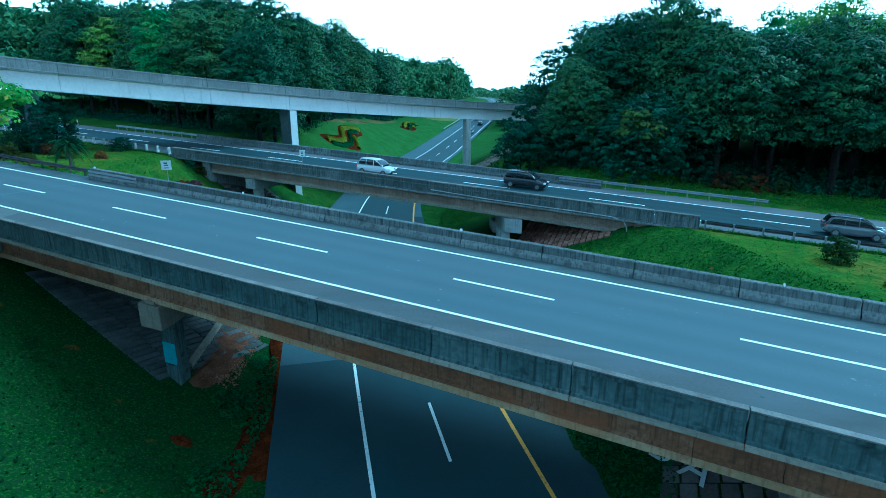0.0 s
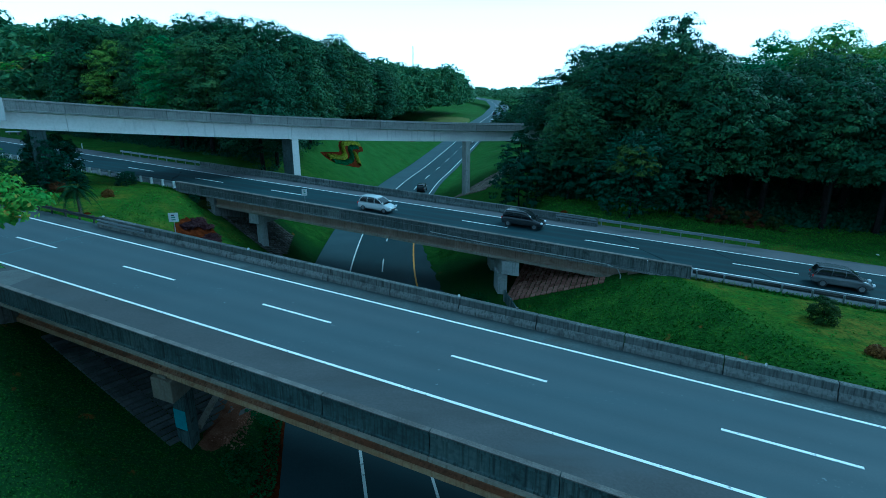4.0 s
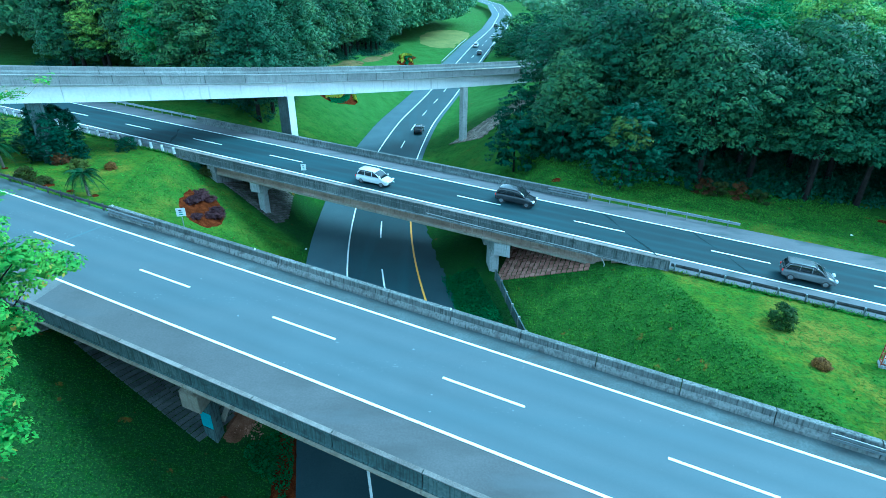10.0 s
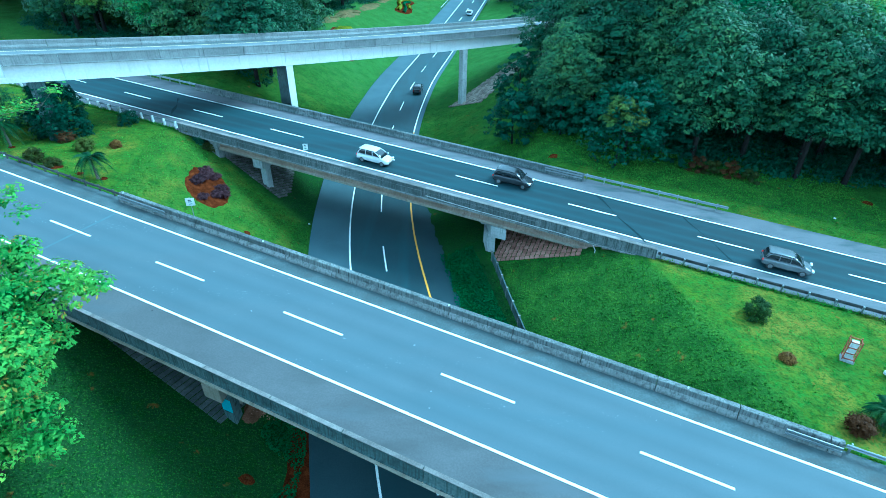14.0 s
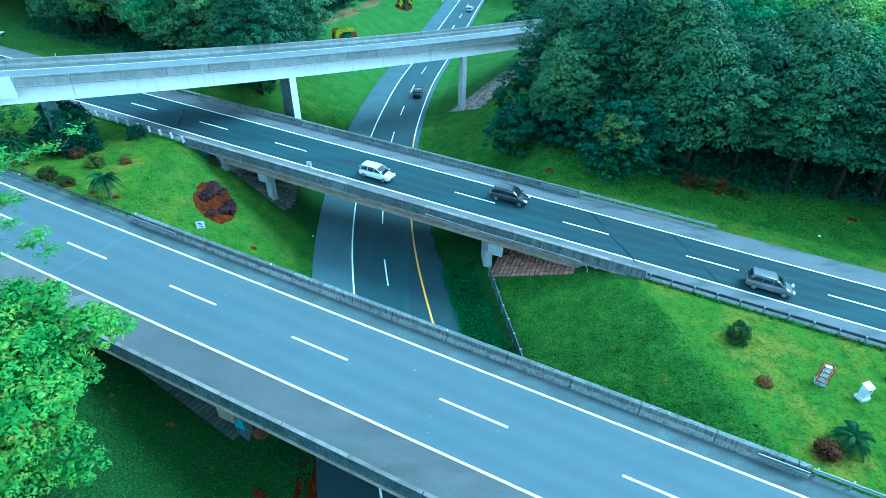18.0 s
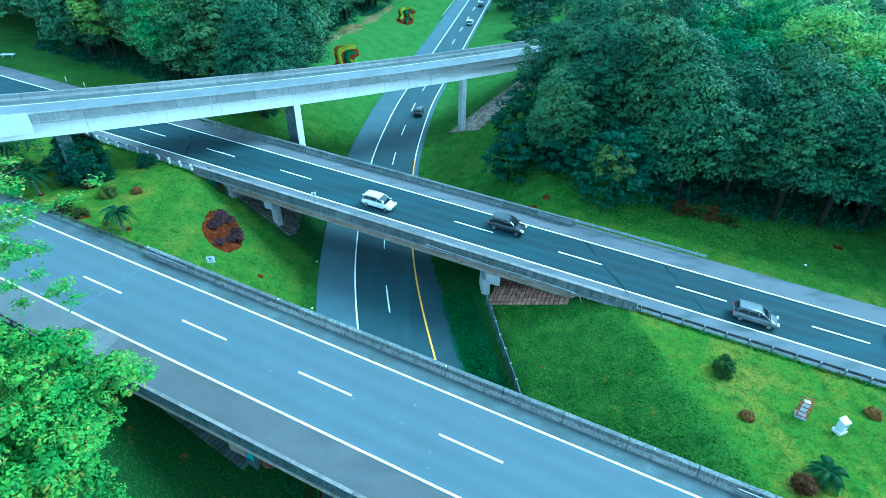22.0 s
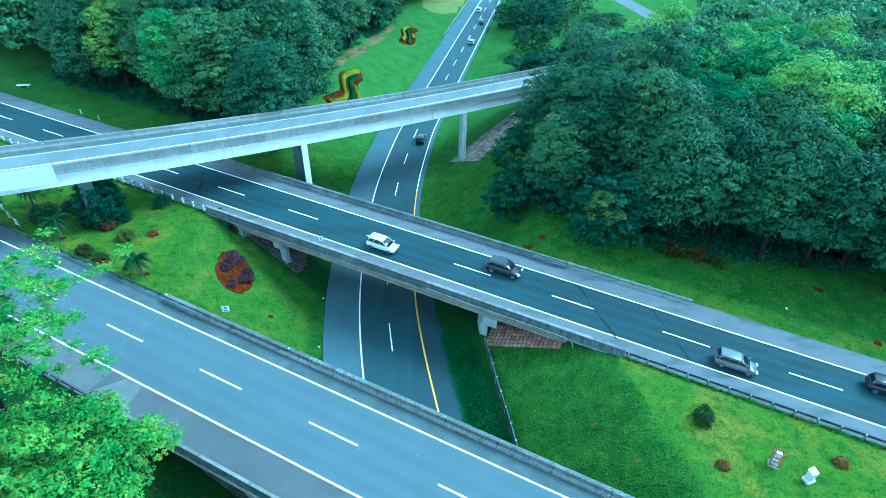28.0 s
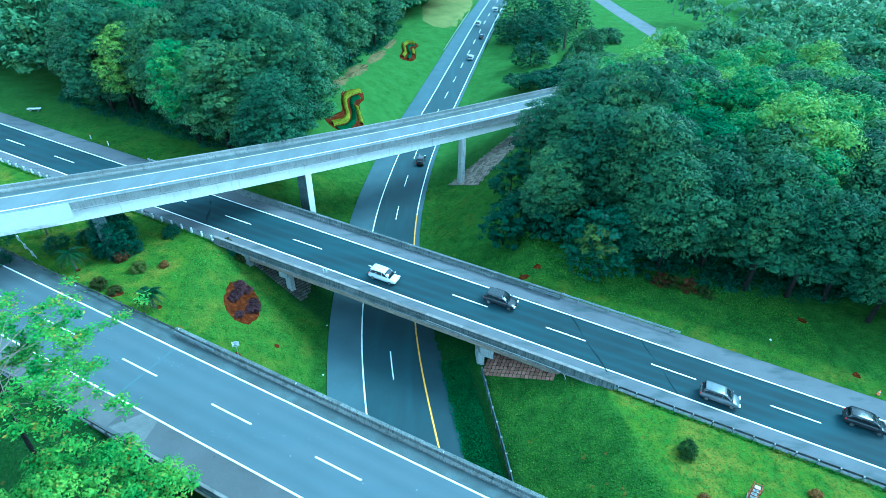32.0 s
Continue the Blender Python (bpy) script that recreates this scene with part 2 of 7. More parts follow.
YELLOW_LINE = material("yellow_paint", [(0.6, 0.3, 0.01), (0.72, 0.38, 0.02)], 0.6, 2, 20, 0.1)
over(YELLOW_LINE, noise_of(YELLOW_LINE, 5.0, (1, 1, 1), 4, 0.6, 0.7), (0.3, 0.16, 0.03))


def streaked(name, stops, streak, amount=(0.48, 0.75), rust=None):
    m = material(name, stops, 0.95, 0.6, 6, 0.4, per_object=0.2, spec=0.2)
    over(m, noise_of(m, 1.0, (9, 9, 0.4), 7, *amount), streak)
    over(m, noise_of(m, 1.6, (1, 1, 1.5), 5, 0.56, 0.72), tuple(c * 1.3 for c in streak))
    if rust:
        over(m, noise_of(m, 0.5, (1, 1, 2.2), 5, 0.5, 0.75), rust)
    return m


CONCRETE = streaked("weathered_concrete", [(0.124, 0.124, 0.118), (0.174, 0.174, 0.164), (0.223, 0.22, 0.211)], (0.062, 0.062, 0.0589))
# mossy on the parapet; its dark tone stands in for shade on columns and fence
CONCRETE_DARK = streaked("mossy_shaded_concrete", [(0.046, 0.06, 0.06), (0.07, 0.09, 0.088), (0.108, 0.128, 0.122)], (0.022, 0.029, 0.029), (0.46, 0.74))
CONCRETE_A = streaked("stained_parapet_concrete", [(0.082, 0.0861, 0.082), (0.115, 0.119, 0.115), (0.164, 0.164, 0.156)], (0.041, 0.0435, 0.041), (0.46, 0.7))
CONCRETE_MID = streaked("grimy_concrete", [(0.07, 0.078, 0.076), (0.1, 0.108, 0.105), (0.15, 0.155, 0.15)], (0.035, 0.04, 0.039), (0.45, 0.7))
CONCRETE_C = streaked("flyover_concrete", [(0.12, 0.12, 0.116), (0.155, 0.155, 0.15), (0.2, 0.2, 0.192)], (0.085, 0.086, 0.083), (0.5, 0.8))
CONCRETE_PALE = streaked("light_concrete", [(0.256, 0.256, 0.248), (0.336, 0.336, 0.328), (0.4, 0.4, 0.384)], (0.176, 0.176, 0.168), (0.54, 0.7))
COPING = material("weathered_coping", [(0.085, 0.078, 0.072), (0.14, 0.128, 0.118), (0.195, 0.178, 0.162)], 0.95, 1.2, 14, 0.5, per_object=0.2, spec=0.15)
CONCRETE_TAN = streaked("tan_concrete", [(0.17, 0.15, 0.115), (0.23, 0.205, 0.16), (0.28, 0.25, 0.2)], (0.12, 0.1, 0.075), (0.55, 0.8))
CONCRETE_OCHRE = streaked("ochre_concrete", [(0.25, 0.18, 0.095), (0.34, 0.25, 0.14), (0.42, 0.32, 0.19)], (0.17, 0.1, 0.05), (0.5, 0.8), (0.3, 0.16, 0.07))
GIRDER = streaked("stained_concrete", [(0.12, 0.06, 0.03), (0.19, 0.1, 0.052), (0.26, 0.165, 0.1)], (0.07, 0.042, 0.025), (0.5, 0.75), (0.22, 0.09, 0.035))
GIRDER_B = streaked("beige_concrete", [(0.17, 0.13, 0.095), (0.22, 0.17, 0.13), (0.28, 0.225, 0.175)], (0.12, 0.085, 0.06), (0.54, 0.78))
PALE = material("pale_concrete", [(0.5, 0.49, 0.47), (0.58, 0.565, 0.55), (0.64, 0.625, 0.6)], 0.8, 0.25, 4, 0.1)
over(PALE, noise_of(PALE, 0.8, (2.5, 2.5, 0.25), 5, 0.58, 0.8), (0.33, 0.33, 0.32))
GRASS = material("bank_grass", [(0.01881, 0.0353, 0.006719), (0.03212, 0.0594, 0.009418), (0.04807, 0.086, 0.01212), (0.07337, 0.116, 0.01474)], 0.95, 0.5, 5.0, 1.0, spec=0.02, dist=0.12)
nt_, bs_ = nodes_of(GRASS)
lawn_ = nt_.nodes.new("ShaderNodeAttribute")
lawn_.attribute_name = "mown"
# darker green that carries the shade of the near bank and the bridges
shade_cover_ = nt_.nodes.new("ShaderNodeAttribute")
shade_cover_.attribute_name = "shade_cover"
over(GRASS, maths(nt_, "MULTIPLY", shade_cover_.outputs["Fac"], 0.85), (0.017, 0.032, 0.0105))
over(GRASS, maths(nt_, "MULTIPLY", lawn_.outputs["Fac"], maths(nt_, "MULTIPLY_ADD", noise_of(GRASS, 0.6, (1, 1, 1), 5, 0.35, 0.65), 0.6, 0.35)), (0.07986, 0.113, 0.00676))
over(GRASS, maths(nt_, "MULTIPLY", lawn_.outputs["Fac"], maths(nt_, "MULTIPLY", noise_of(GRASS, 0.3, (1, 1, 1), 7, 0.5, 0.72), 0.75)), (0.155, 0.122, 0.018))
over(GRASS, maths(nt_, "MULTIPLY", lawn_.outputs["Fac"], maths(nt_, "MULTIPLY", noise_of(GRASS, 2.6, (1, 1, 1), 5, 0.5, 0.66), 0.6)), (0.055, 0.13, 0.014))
over(GRASS, maths(nt_, "MULTIPLY", noise_of(GRASS, 1.1, (1, 1, 1), 6, 0.5, 0.68), 0.6), (0.0198, 0.0437, 0.00509))
over(GRASS, maths(nt_, "MULTIPLY", noise_of(GRASS, 4.5, (1, 1, 1), 5, 0.5, 0.62), 0.55), (0.01243, 0.0266, 0.00339))
over(GRASS, maths(nt_, "MULTIPLY", noise_of(GRASS, 9.0, (1, 1, 1), 4, 0.54, 0.62), 0.6), (0.06281, 0.114, 0.0136))
over(GRASS, maths(nt_, "MULTIPLY", noise_of(GRASS, 0.9, (1, 1, 1), 6, 0.68, 0.74), 0.55), (0.1606, 0.057, 0.0119))
# haze over the far lawn, painted as a lighter, cooler green
haze_ = nt_.nodes.new("ShaderNodeAttribute")
haze_.attribute_name = "fresh"
over(GRASS, maths(nt_, "MULTIPLY", haze_.outputs["Fac"], maths(nt_, "MULTIPLY_ADD", noise_of(GRASS, 0.3, (1, 1, 1), 6, 0.35, 0.7), 0.45, 0.25)), (0.0715, 0.13, 0.03))
BLADE = material("grass_blade", [(0.04067, 0.09019, 0.009381), (0.08134, 0.1444, 0.01351), (0.115, 0.175, 0.0155)], 0.9, 0.5, 2.0, 0, spec=0.02)
# blades there get the same painted shade
blade_shade = BLADE.node_tree.nodes.new("ShaderNodeAttribute")
blade_shade.attribute_name = "shade_cover"
over(BLADE, maths(BLADE.node_tree, "MULTIPLY", blade_shade.outputs["Fac"], 0.9), (0.017, 0.036, 0.0115))
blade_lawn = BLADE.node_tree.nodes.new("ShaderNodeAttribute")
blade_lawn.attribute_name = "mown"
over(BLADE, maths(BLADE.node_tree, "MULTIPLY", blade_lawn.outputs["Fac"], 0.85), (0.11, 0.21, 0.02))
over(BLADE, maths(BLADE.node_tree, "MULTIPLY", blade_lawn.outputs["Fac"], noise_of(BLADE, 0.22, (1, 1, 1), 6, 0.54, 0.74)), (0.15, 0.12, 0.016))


def leaf_material(name, stops, vary=0.3, through=0.25, spec=0.08, tips=None):
    """Leaf: mottled per clump and per tree, with some light passing through."""
    m = material(name, stops, 0.55, 0.35, 1.7, 0, spec=spec, per_object=vary)
    nt, bs = nodes_of(m)
    link = bs.inputs["Base Color"].links[0].from_socket
    own = nt.nodes.new("ShaderNodeNewGeometry")
    lift = maths(nt, "MULTIPLY_ADD", own.outputs["Random Per Island"], 0.55, 0.75)
    tone = nt.nodes.new("ShaderNodeMix")
    tone.data_type, tone.blend_type = "RGBA", "MULTIPLY"
    tone.inputs[0].default_value = 1.0
    grey = nt.nodes.new("ShaderNodeCombineColor")
    for i in range(3):
        nt.links.new(lift, grey.inputs[i])
    nt.links.new(link, tone.inputs[6])
    nt.links.new(grey.outputs[0], tone.inputs[7])
    link = tone.outputs[2]
    if tips:
        new_leaf = nt.nodes.new("ShaderNodeMix")
        new_leaf.data_type = "RGBA"
        pick = maths(nt, "GREATER_THAN", own.outputs["Random Per Island"], 0.9)
        nt.links.new(maths(nt, "MULTIPLY", pick, noise_of(m, 0.7, (1, 1, 1), 3, 0.45, 0.6)), new_leaf.inputs[0])
        nt.links.new(link, new_leaf.inputs[6])
        new_leaf.inputs[7].default_value = (*tips, 1)
        link = new_leaf.outputs[2]
    nt.links.new(link, bs.inputs["Base Color"])
    tr = nt.nodes.new("ShaderNodeBsdfTranslucent")
    nt.links.new(link, tr.inputs[0])
    mix = nt.nodes.new("ShaderNodeMixShader")
    mix.inputs[0].default_value = through
    nt.links.new(bs.outputs[0], mix.inputs[1])
    nt.links.new(tr.outputs[0], mix.inputs[2])
    nt.links.new(mix.outputs[0], nt.nodes["Material Output"].inputs[0])
    return m


LEAF = leaf_material("wood_leaf", [(0.0165, 0.0392, 0.0195), (0.029, 0.0615, 0.028), (0.051, 0.094, 0.0345), (0.098, 0.145, 0.039)], 0.14, 0.13)
# far leaves are lightened and blued: distance haze is put into their colour
LEAF_FAR_HAZE = leaf_material("far_haze_leaf", [(0.0453, 0.0928, 0.05134), (0.06795, 0.128, 0.05746), (0.1022, 0.1672, 0.0595), (0.1584, 0.2024, 0.05653)], 0.0)
LEAF_HAZY = leaf_material("hazy_distant_leaf", [(0.063, 0.116, 0.075), (0.094, 0.16, 0.085), (0.142, 0.209, 0.088), (0.2, 0.24, 0.085)], 0.0)
LEAF_LIGHT = leaf_material("light_leaf", [(0.0363, 0.099, 0.03825), (0.06655, 0.154, 0.04275), (0.121, 0.22, 0.045), (0.2057, 0.286, 0.0405)], 0.35)
LEAF_GLOSSY = leaf_material("glossy_leaf", [(0.0103, 0.0391, 0.01677), (0.0196, 0.0598, 0.02516), (0.0391, 0.092, 0.03912)], 0.25, 0.15, 0.25)
LEAF_DARK = leaf_material("dark_leaf", [(0.012, 0.0335, 0.0185), (0.022, 0.053, 0.027), (0.039, 0.082, 0.037)], 0.25)
LEAF_NEAR = leaf_material("bright_leaf", [(0.042, 0.105, 0.02), (0.084, 0.18, 0.029), (0.14, 0.26, 0.034), (0.215, 0.33, 0.038)], 0.1, 0.35, tips=(0.3, 0.2, 0.03))
LEAF_LIME = leaf_material("lime_hedge_leaf", [(0.15, 0.174, 0.0048), (0.255, 0.275, 0.0072), (0.36, 0.362, 0.012)], 0.1)
LEAF_HEDGE = leaf_material("green_hedge_leaf", [(0.0096, 0.0495, 0.0132), (0.018, 0.0825, 0.0198), (0.03, 0.11, 0.0242)], 0.1)
LEAF_RED = leaf_material("red_shrub_leaf", [(0.0245, 0.0126, 0.0045), (0.049, 0.0216, 0.0072), (0.077, 0.036, 0.0108)], 0.2)
LEAF_BRONZE = leaf_material("bronze_shrub_leaf", [(0.02, 0.03, 0.006), (0.04, 0.045, 0.008), (0.09, 0.055, 0.01)], 0.2)
LEAF_OLIVE = leaf_material("olive_shrub_leaf", [(0.018, 0.036, 0.008), (0.035, 0.058, 0.01), (0.075, 0.085, 0.014)], 0.2)
LEAF_OCHRE = leaf_material("ochre_shrub_leaf", [(0.07, 0.04, 0.01), (0.13, 0.07, 0.016), (0.2, 0.11, 0.025)], 0.2)
LEAF_PURPLE = leaf_material("purple_leaf", [(0.022, 0.011, 0.014), (0.04, 0.018, 0.022), (0.066, 0.03, 0.034)], 0.2)
PALM_LEAF = leaf_material("palm_leaf", [(0.013, 0.033, 0.011), (0.024, 0.052, 0.015), (0.045, 0.08, 0.018)], 0.15)
PALM_BARK = material("palm_bark", [(0.06, 0.052, 0.04), (0.1, 0.088, 0.07), (0.15, 0.13, 0.105)], 0.95, 2, 14, 0.6, spec=0.05)
BARK = material("bark", [(0.007, 0.0068, 0.006), (0.013, 0.012, 0.011), (0.024, 0.022, 0.019)], 0.95, 2, 14, 0.6, spec=0.05)
TWIG = material("pale_twig", [(0.12, 0.09, 0.07), (0.2, 0.16, 0.13)], 0.9, 3, 14, 0.3)
SOIL = material("red_soil", [(0.016, 0.0054, 0.0018), (0.044, 0.0117, 0.0036), (0.096, 0.027, 0.0081)], 0.95, 1.8, 10, 0.9, spec=0.0)
BROWN_EARTH = material("brown_earth", [(0.06, 0.03, 0.017), (0.11, 0.055, 0.032), (0.17, 0.09, 0.055)], 0.95, 1.2, 10, 0.9, spec=0.0)
RUBBLE = material("brown_rubble", [(0.1, 0.04, 0.02), (0.19, 0.09, 0.05), (0.3, 0.16, 0.1)], 0.95, 2, 9, 0.4)
STONE = material("pitched_stone", [(0.099, 0.078, 0.0621), (0.148, 0.117, 0.0934), (0.207, 0.168, 0.138)], 0.95, 1.2, 8, 0.6, per_object=0.5)
PAVER = material("pink_paver", [(0.16, 0.075, 0.05), (0.22, 0.11, 0.078), (0.29, 0.155, 0.115)], 0.9, 1.0, 7, 0.4, per_object=0.4)
PAVER_GREY = material("grey_paver", [(0.05, 0.042, 0.038), (0.078, 0.066, 0.06), (0.115, 0.1, 0.092)], 0.9, 1.0, 7, 0.5, per_object=0.5)
# slab tone lowered to carry the shade under the bridge
PAVER_DARK = material("shaded_slab", [(0.035, 0.037, 0.036), (0.062, 0.064, 0.062), (0.1, 0.1, 0.096)], 0.95, 1.0, 7, 0.5, per_object=0.25)
STEEL = material("galvanised_steel", [(0.14, 0.151, 0.162), (0.19, 0.203, 0.216), (0.24, 0.255, 0.27)], 0.5, 1.5, 12, 0.1, metal=0.5)
DARK_RAIL = material("weathered_steel", [(0.02, 0.022, 0.024), (0.045, 0.045, 0.045), (0.08, 0.075, 0.07)], 0.8, 1.5, 9, 0.2, spec=0.2)
WHITE_PAINT = material("white_paint", [(0.396, 0.396, 0.396), (0.488, 0.488, 0.488), (0.528, 0.528, 0.528)], 0.5, 1.5, 12, 0.1)
SHEET = material("grey_white_sheet", [(0.33, 0.33, 0.33), (0.38, 0.38, 0.38), (0.42, 0.42, 0.42)], 0.7, 0.8, 6, 0.1)
GREEN_PAINT = material("sign_green", [(0.01, 0.09, 0.05), (0.015, 0.12, 0.07)], 0.5, 2, 12, 0)
DARK_PAINT = material("dark_paint", [(0.015, 0.015, 0.016), (0.03, 0.03, 0.032)], 0.4, 2, 12, 0)
RUST = material("rusty_iron", [(0.12, 0.03, 0.012), (0.2, 0.05, 0.02), (0.28, 0.09, 0.035)], 0.85, 4, 18, 0.4)
ORANGE = material("orange_plastic", [(0.75, 0.16, 0.02), (0.85, 0.22, 0.03)], 0.5, 3, 12, 0)
CYAN_PAINT = material("cyan_paint", [(0.05, 0.225, 0.275), (0.1, 0.3, 0.35), (0.15, 0.35, 0.39)], 0.6, 1.5, 8, 0.1)
RUBBER = material("tyre_rubber", [(0.012, 0.012, 0.012), (0.025, 0.025, 0.025)], 0.8, 5, 20, 0.1)
RIM = material("wheel_rim", [(0.2, 0.2, 0.21), (0.28, 0.28, 0.29)], 0.35, 4, 15, 0, metal=0.8)
GLASS = material("tinted_glass", [(0.01, 0.012, 0.014), (0.016, 0.018, 0.02)], 0.06, 3, 10, 0, spec=0.8)
LAMP = material("headlamp_glass", [(0.6, 0.6, 0.62), (0.75, 0.75, 0.78)], 0.1, 5, 10, 0)
TAIL = material("tail_lamp", [(0.35, 0.01, 0.01), (0.5, 0.02, 0.015)], 0.15, 5, 10, 0)
CAR_WHITE = material("white_car_paint", [(0.44, 0.44, 0.44), (0.5, 0.5, 0.5)], 0.25, 0.8, 6, 0)
CAR_SILVER = material("silver_car_paint", [(0.42, 0.43, 0.44), (0.52, 0.53, 0.54)], 0.28, 0.8, 6, 0, metal=0.4)
CAR_DARK = material("black_car_paint", [(0.014, 0.015, 0.017), (0.024, 0.025, 0.028)], 0.18, 0.8, 6, 0)
CAR_GREY = material("grey_car_paint", [(0.1, 0.105, 0.11), (0.15, 0.155, 0.16)], 0.25, 0.8, 6, 0, metal=0.3)


# ---------------------------------------------------------------- plan
class Line:
    """A straight sloping road, with a shallow dip if sag is given: s along it, n across it, h above its surface."""

    def __init__(self, ux, uy, z0, s0, k, sag=0.0):
        r = math.hypot(ux, uy)
        self.sag = sag
        self.u, self.n, self.z0, self.s0, self.k = (ux / r, uy / r), (-uy / r, ux / r), z0, s0, k

    def z(self, s):
        q = abs(s - 36)
        return self.z0 + self.k * (s - self.s0) + self.sag * ((q * q if q < 45 else 90 * q - 2025) - 810)

    def at(self, s, n, h=0.0):
        return Vector((self.u[0] * s + self.n[0] * n, self.u[1] * s + self.n[1] * n, self.z(s) + h))

    def turn(self):
        return math.degrees(math.atan2(self.u[1], self.u[0]))


A = Line(0.9058, -0.4237, 7.02, -10.33, -0.0555)
B = Line(0.911, -0.4123, 7.03, -21.29, -0.0548)
C = Line(0.778, 0.628, 18.24, 6.02, -0.0742, 0.00037)

LOW_Y = [-2500, -200, -60, 0, 26, 49, 60, 83, 96, 119, 147, 185, 235, 292, 390, 515, 700, 1200, 3000]
LOW_X = [600, 56, 21, 5.6, -0.6, -5.75, -7.35, -8.4, -7.85, -5.5, -0.2, 7.2, 17.1, 28.8, 42, 48, 40, 0, -200]
ZED_Y = [-2500, -200, -60, 0, 27, 58, 98, 145, 182, 235, 292, 390, 515, 700, 3000]
ZED_Z = [-6, -4, -2.5, -1.5, -0.95, -0.45, 0.1, 1.0, 3.0, 6.0, 8.0, 10.0, 12.0, 13, 14]


def smooth_table(ys, vs):
    """Dense samples of a table, smoothed so that the road bends gently."""
    g = np.arange(-300, 900, 2.0)
    v = np.interp(g, ys, vs)
    ker = np.hanning(17)
    v = np.convolve(np.pad(v, 8, mode="edge"), ker / ker.sum(), mode="valid")
    return g, v


LOW_GRID, LOW_CX = smooth_table(LOW_Y, LOW_X)
_, LOW_CZ = smooth_table(ZED_Y, ZED_Z)


def low_x(y):
    return np.where((y > -300) & (y < 898), np.interp(y, LOW_GRID, LOW_CX), np.interp(y, LOW_Y, LOW_X))


def low_z(y):
    return np.where((y > -300) & (y < 898), np.interp(y, LOW_GRID, LOW_CZ), np.interp(y, ZED_Y, ZED_Z))


def ground_z(x, y, rough=True):
    """Height of the ground: the sloping plateau of the upper roads, cut by the lower road."""
    x, y = np.asarray(x, float), np.asarray(y, float)
    cx, cz = np.clip(x, -110, 90), np.clip(y, -80, 120)
    na = A.n[0] * x + A.n[1] * y
    w = np.clip((na - 29.0) / 17.0, 0, 1)
    up = (6.447 - 0.0503 * cx + 0.0235 * cz) * (1 - w) + (5.863 - 0.0499 * cx + 0.0226 * cz) * w - 0.14
    up = np.where(na < 15.5, up - np.clip((15.5 - na) * 0.3, 0, 5), up)
    lx, lz = low_x(y), low_z(y)
    left, right = (lx - 8.4) - x, x - (lx + 4.7)
    k_left = np.interp(y, [0, 35, 50, 135, 190, 240], [0.45, 0.5, 0.62, 0.62, 0.2, 0.04])
    k_right = np.interp(y, [0, 60, 100, 150, 230], [0.45, 0.45, 0.42, 0.3, 0.08])
    verge = np.interp(y, [25, 40], [3.2, 1.0])
    d = np.where(left > right, left, right)
    slope = np.where(left > right, k_left * np.clip(left - verge, 0, None), k_right * np.clip(right - 2.3, 0, None))
    cut = lz - 0.04 + slope - np.where(d < 0.3 + np.clip((y - 150) / 40, 0, 1.5), 0.12 + np.clip((y - 140) / 150, 0, 0.5), 0.0)
    z = np.minimum(up, cut)
    soft = np.exp(-np.abs(up - cut) / 0.5) * 0.2
    return z - soft * (d > 2)


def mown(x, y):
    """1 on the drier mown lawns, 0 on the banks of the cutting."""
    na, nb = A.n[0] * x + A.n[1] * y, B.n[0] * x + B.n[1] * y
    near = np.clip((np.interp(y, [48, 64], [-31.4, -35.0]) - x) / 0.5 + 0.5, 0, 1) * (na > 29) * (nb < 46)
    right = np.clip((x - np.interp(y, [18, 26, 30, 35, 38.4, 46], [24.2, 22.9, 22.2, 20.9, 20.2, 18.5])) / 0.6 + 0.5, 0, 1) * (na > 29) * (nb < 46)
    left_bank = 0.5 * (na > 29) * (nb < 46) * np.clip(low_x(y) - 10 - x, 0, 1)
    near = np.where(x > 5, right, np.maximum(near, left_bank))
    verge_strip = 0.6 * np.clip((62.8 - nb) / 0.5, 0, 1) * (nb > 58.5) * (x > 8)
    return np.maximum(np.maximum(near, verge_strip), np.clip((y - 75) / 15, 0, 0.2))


def shaded_cover(x, y):
    """1 where the green is darkened, for creeping plants and for painted shade: the near bank, under the bridges and
    the foot of the bank by the fence.
    """
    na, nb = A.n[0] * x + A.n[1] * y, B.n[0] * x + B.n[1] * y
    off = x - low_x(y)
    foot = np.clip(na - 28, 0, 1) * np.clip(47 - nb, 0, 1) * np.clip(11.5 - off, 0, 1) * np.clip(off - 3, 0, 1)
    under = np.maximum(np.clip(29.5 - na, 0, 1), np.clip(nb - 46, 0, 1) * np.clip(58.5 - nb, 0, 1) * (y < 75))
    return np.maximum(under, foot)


def mesh_from(name, verts, faces, mat, smooth=False):
    me = bpy.data.meshes.new(name)
    me.from_pydata(verts, [], faces)
    me.materials.append(mat)
    if smooth:
        me.polygons.foreach_set("use_smooth", [True] * len(me.polygons))
    me.update()
    return me


def part(name, bm, mat, parent=None, label="", at=None):
    """Links a bmesh as one mesh object under a thing or a part."""
    me = bpy.data.meshes.new(name)
    bm.to_mesh(me)
    bm.free()
    me.materials.append(mat)
    return put(name, me, parent, label, at)


def put(name, me, parent=None, label="", at=None):
    ob = new(name, me)
    if parent is not None:
        ob.parent = parent
    if at is not None:
        ob.matrix_basis = at
    if label:
        ob["label"] = label
    return ob


def thing(name, at=None):
    ob = new(name)
    if at is not None:
        ob.matrix_basis = at
    return ob


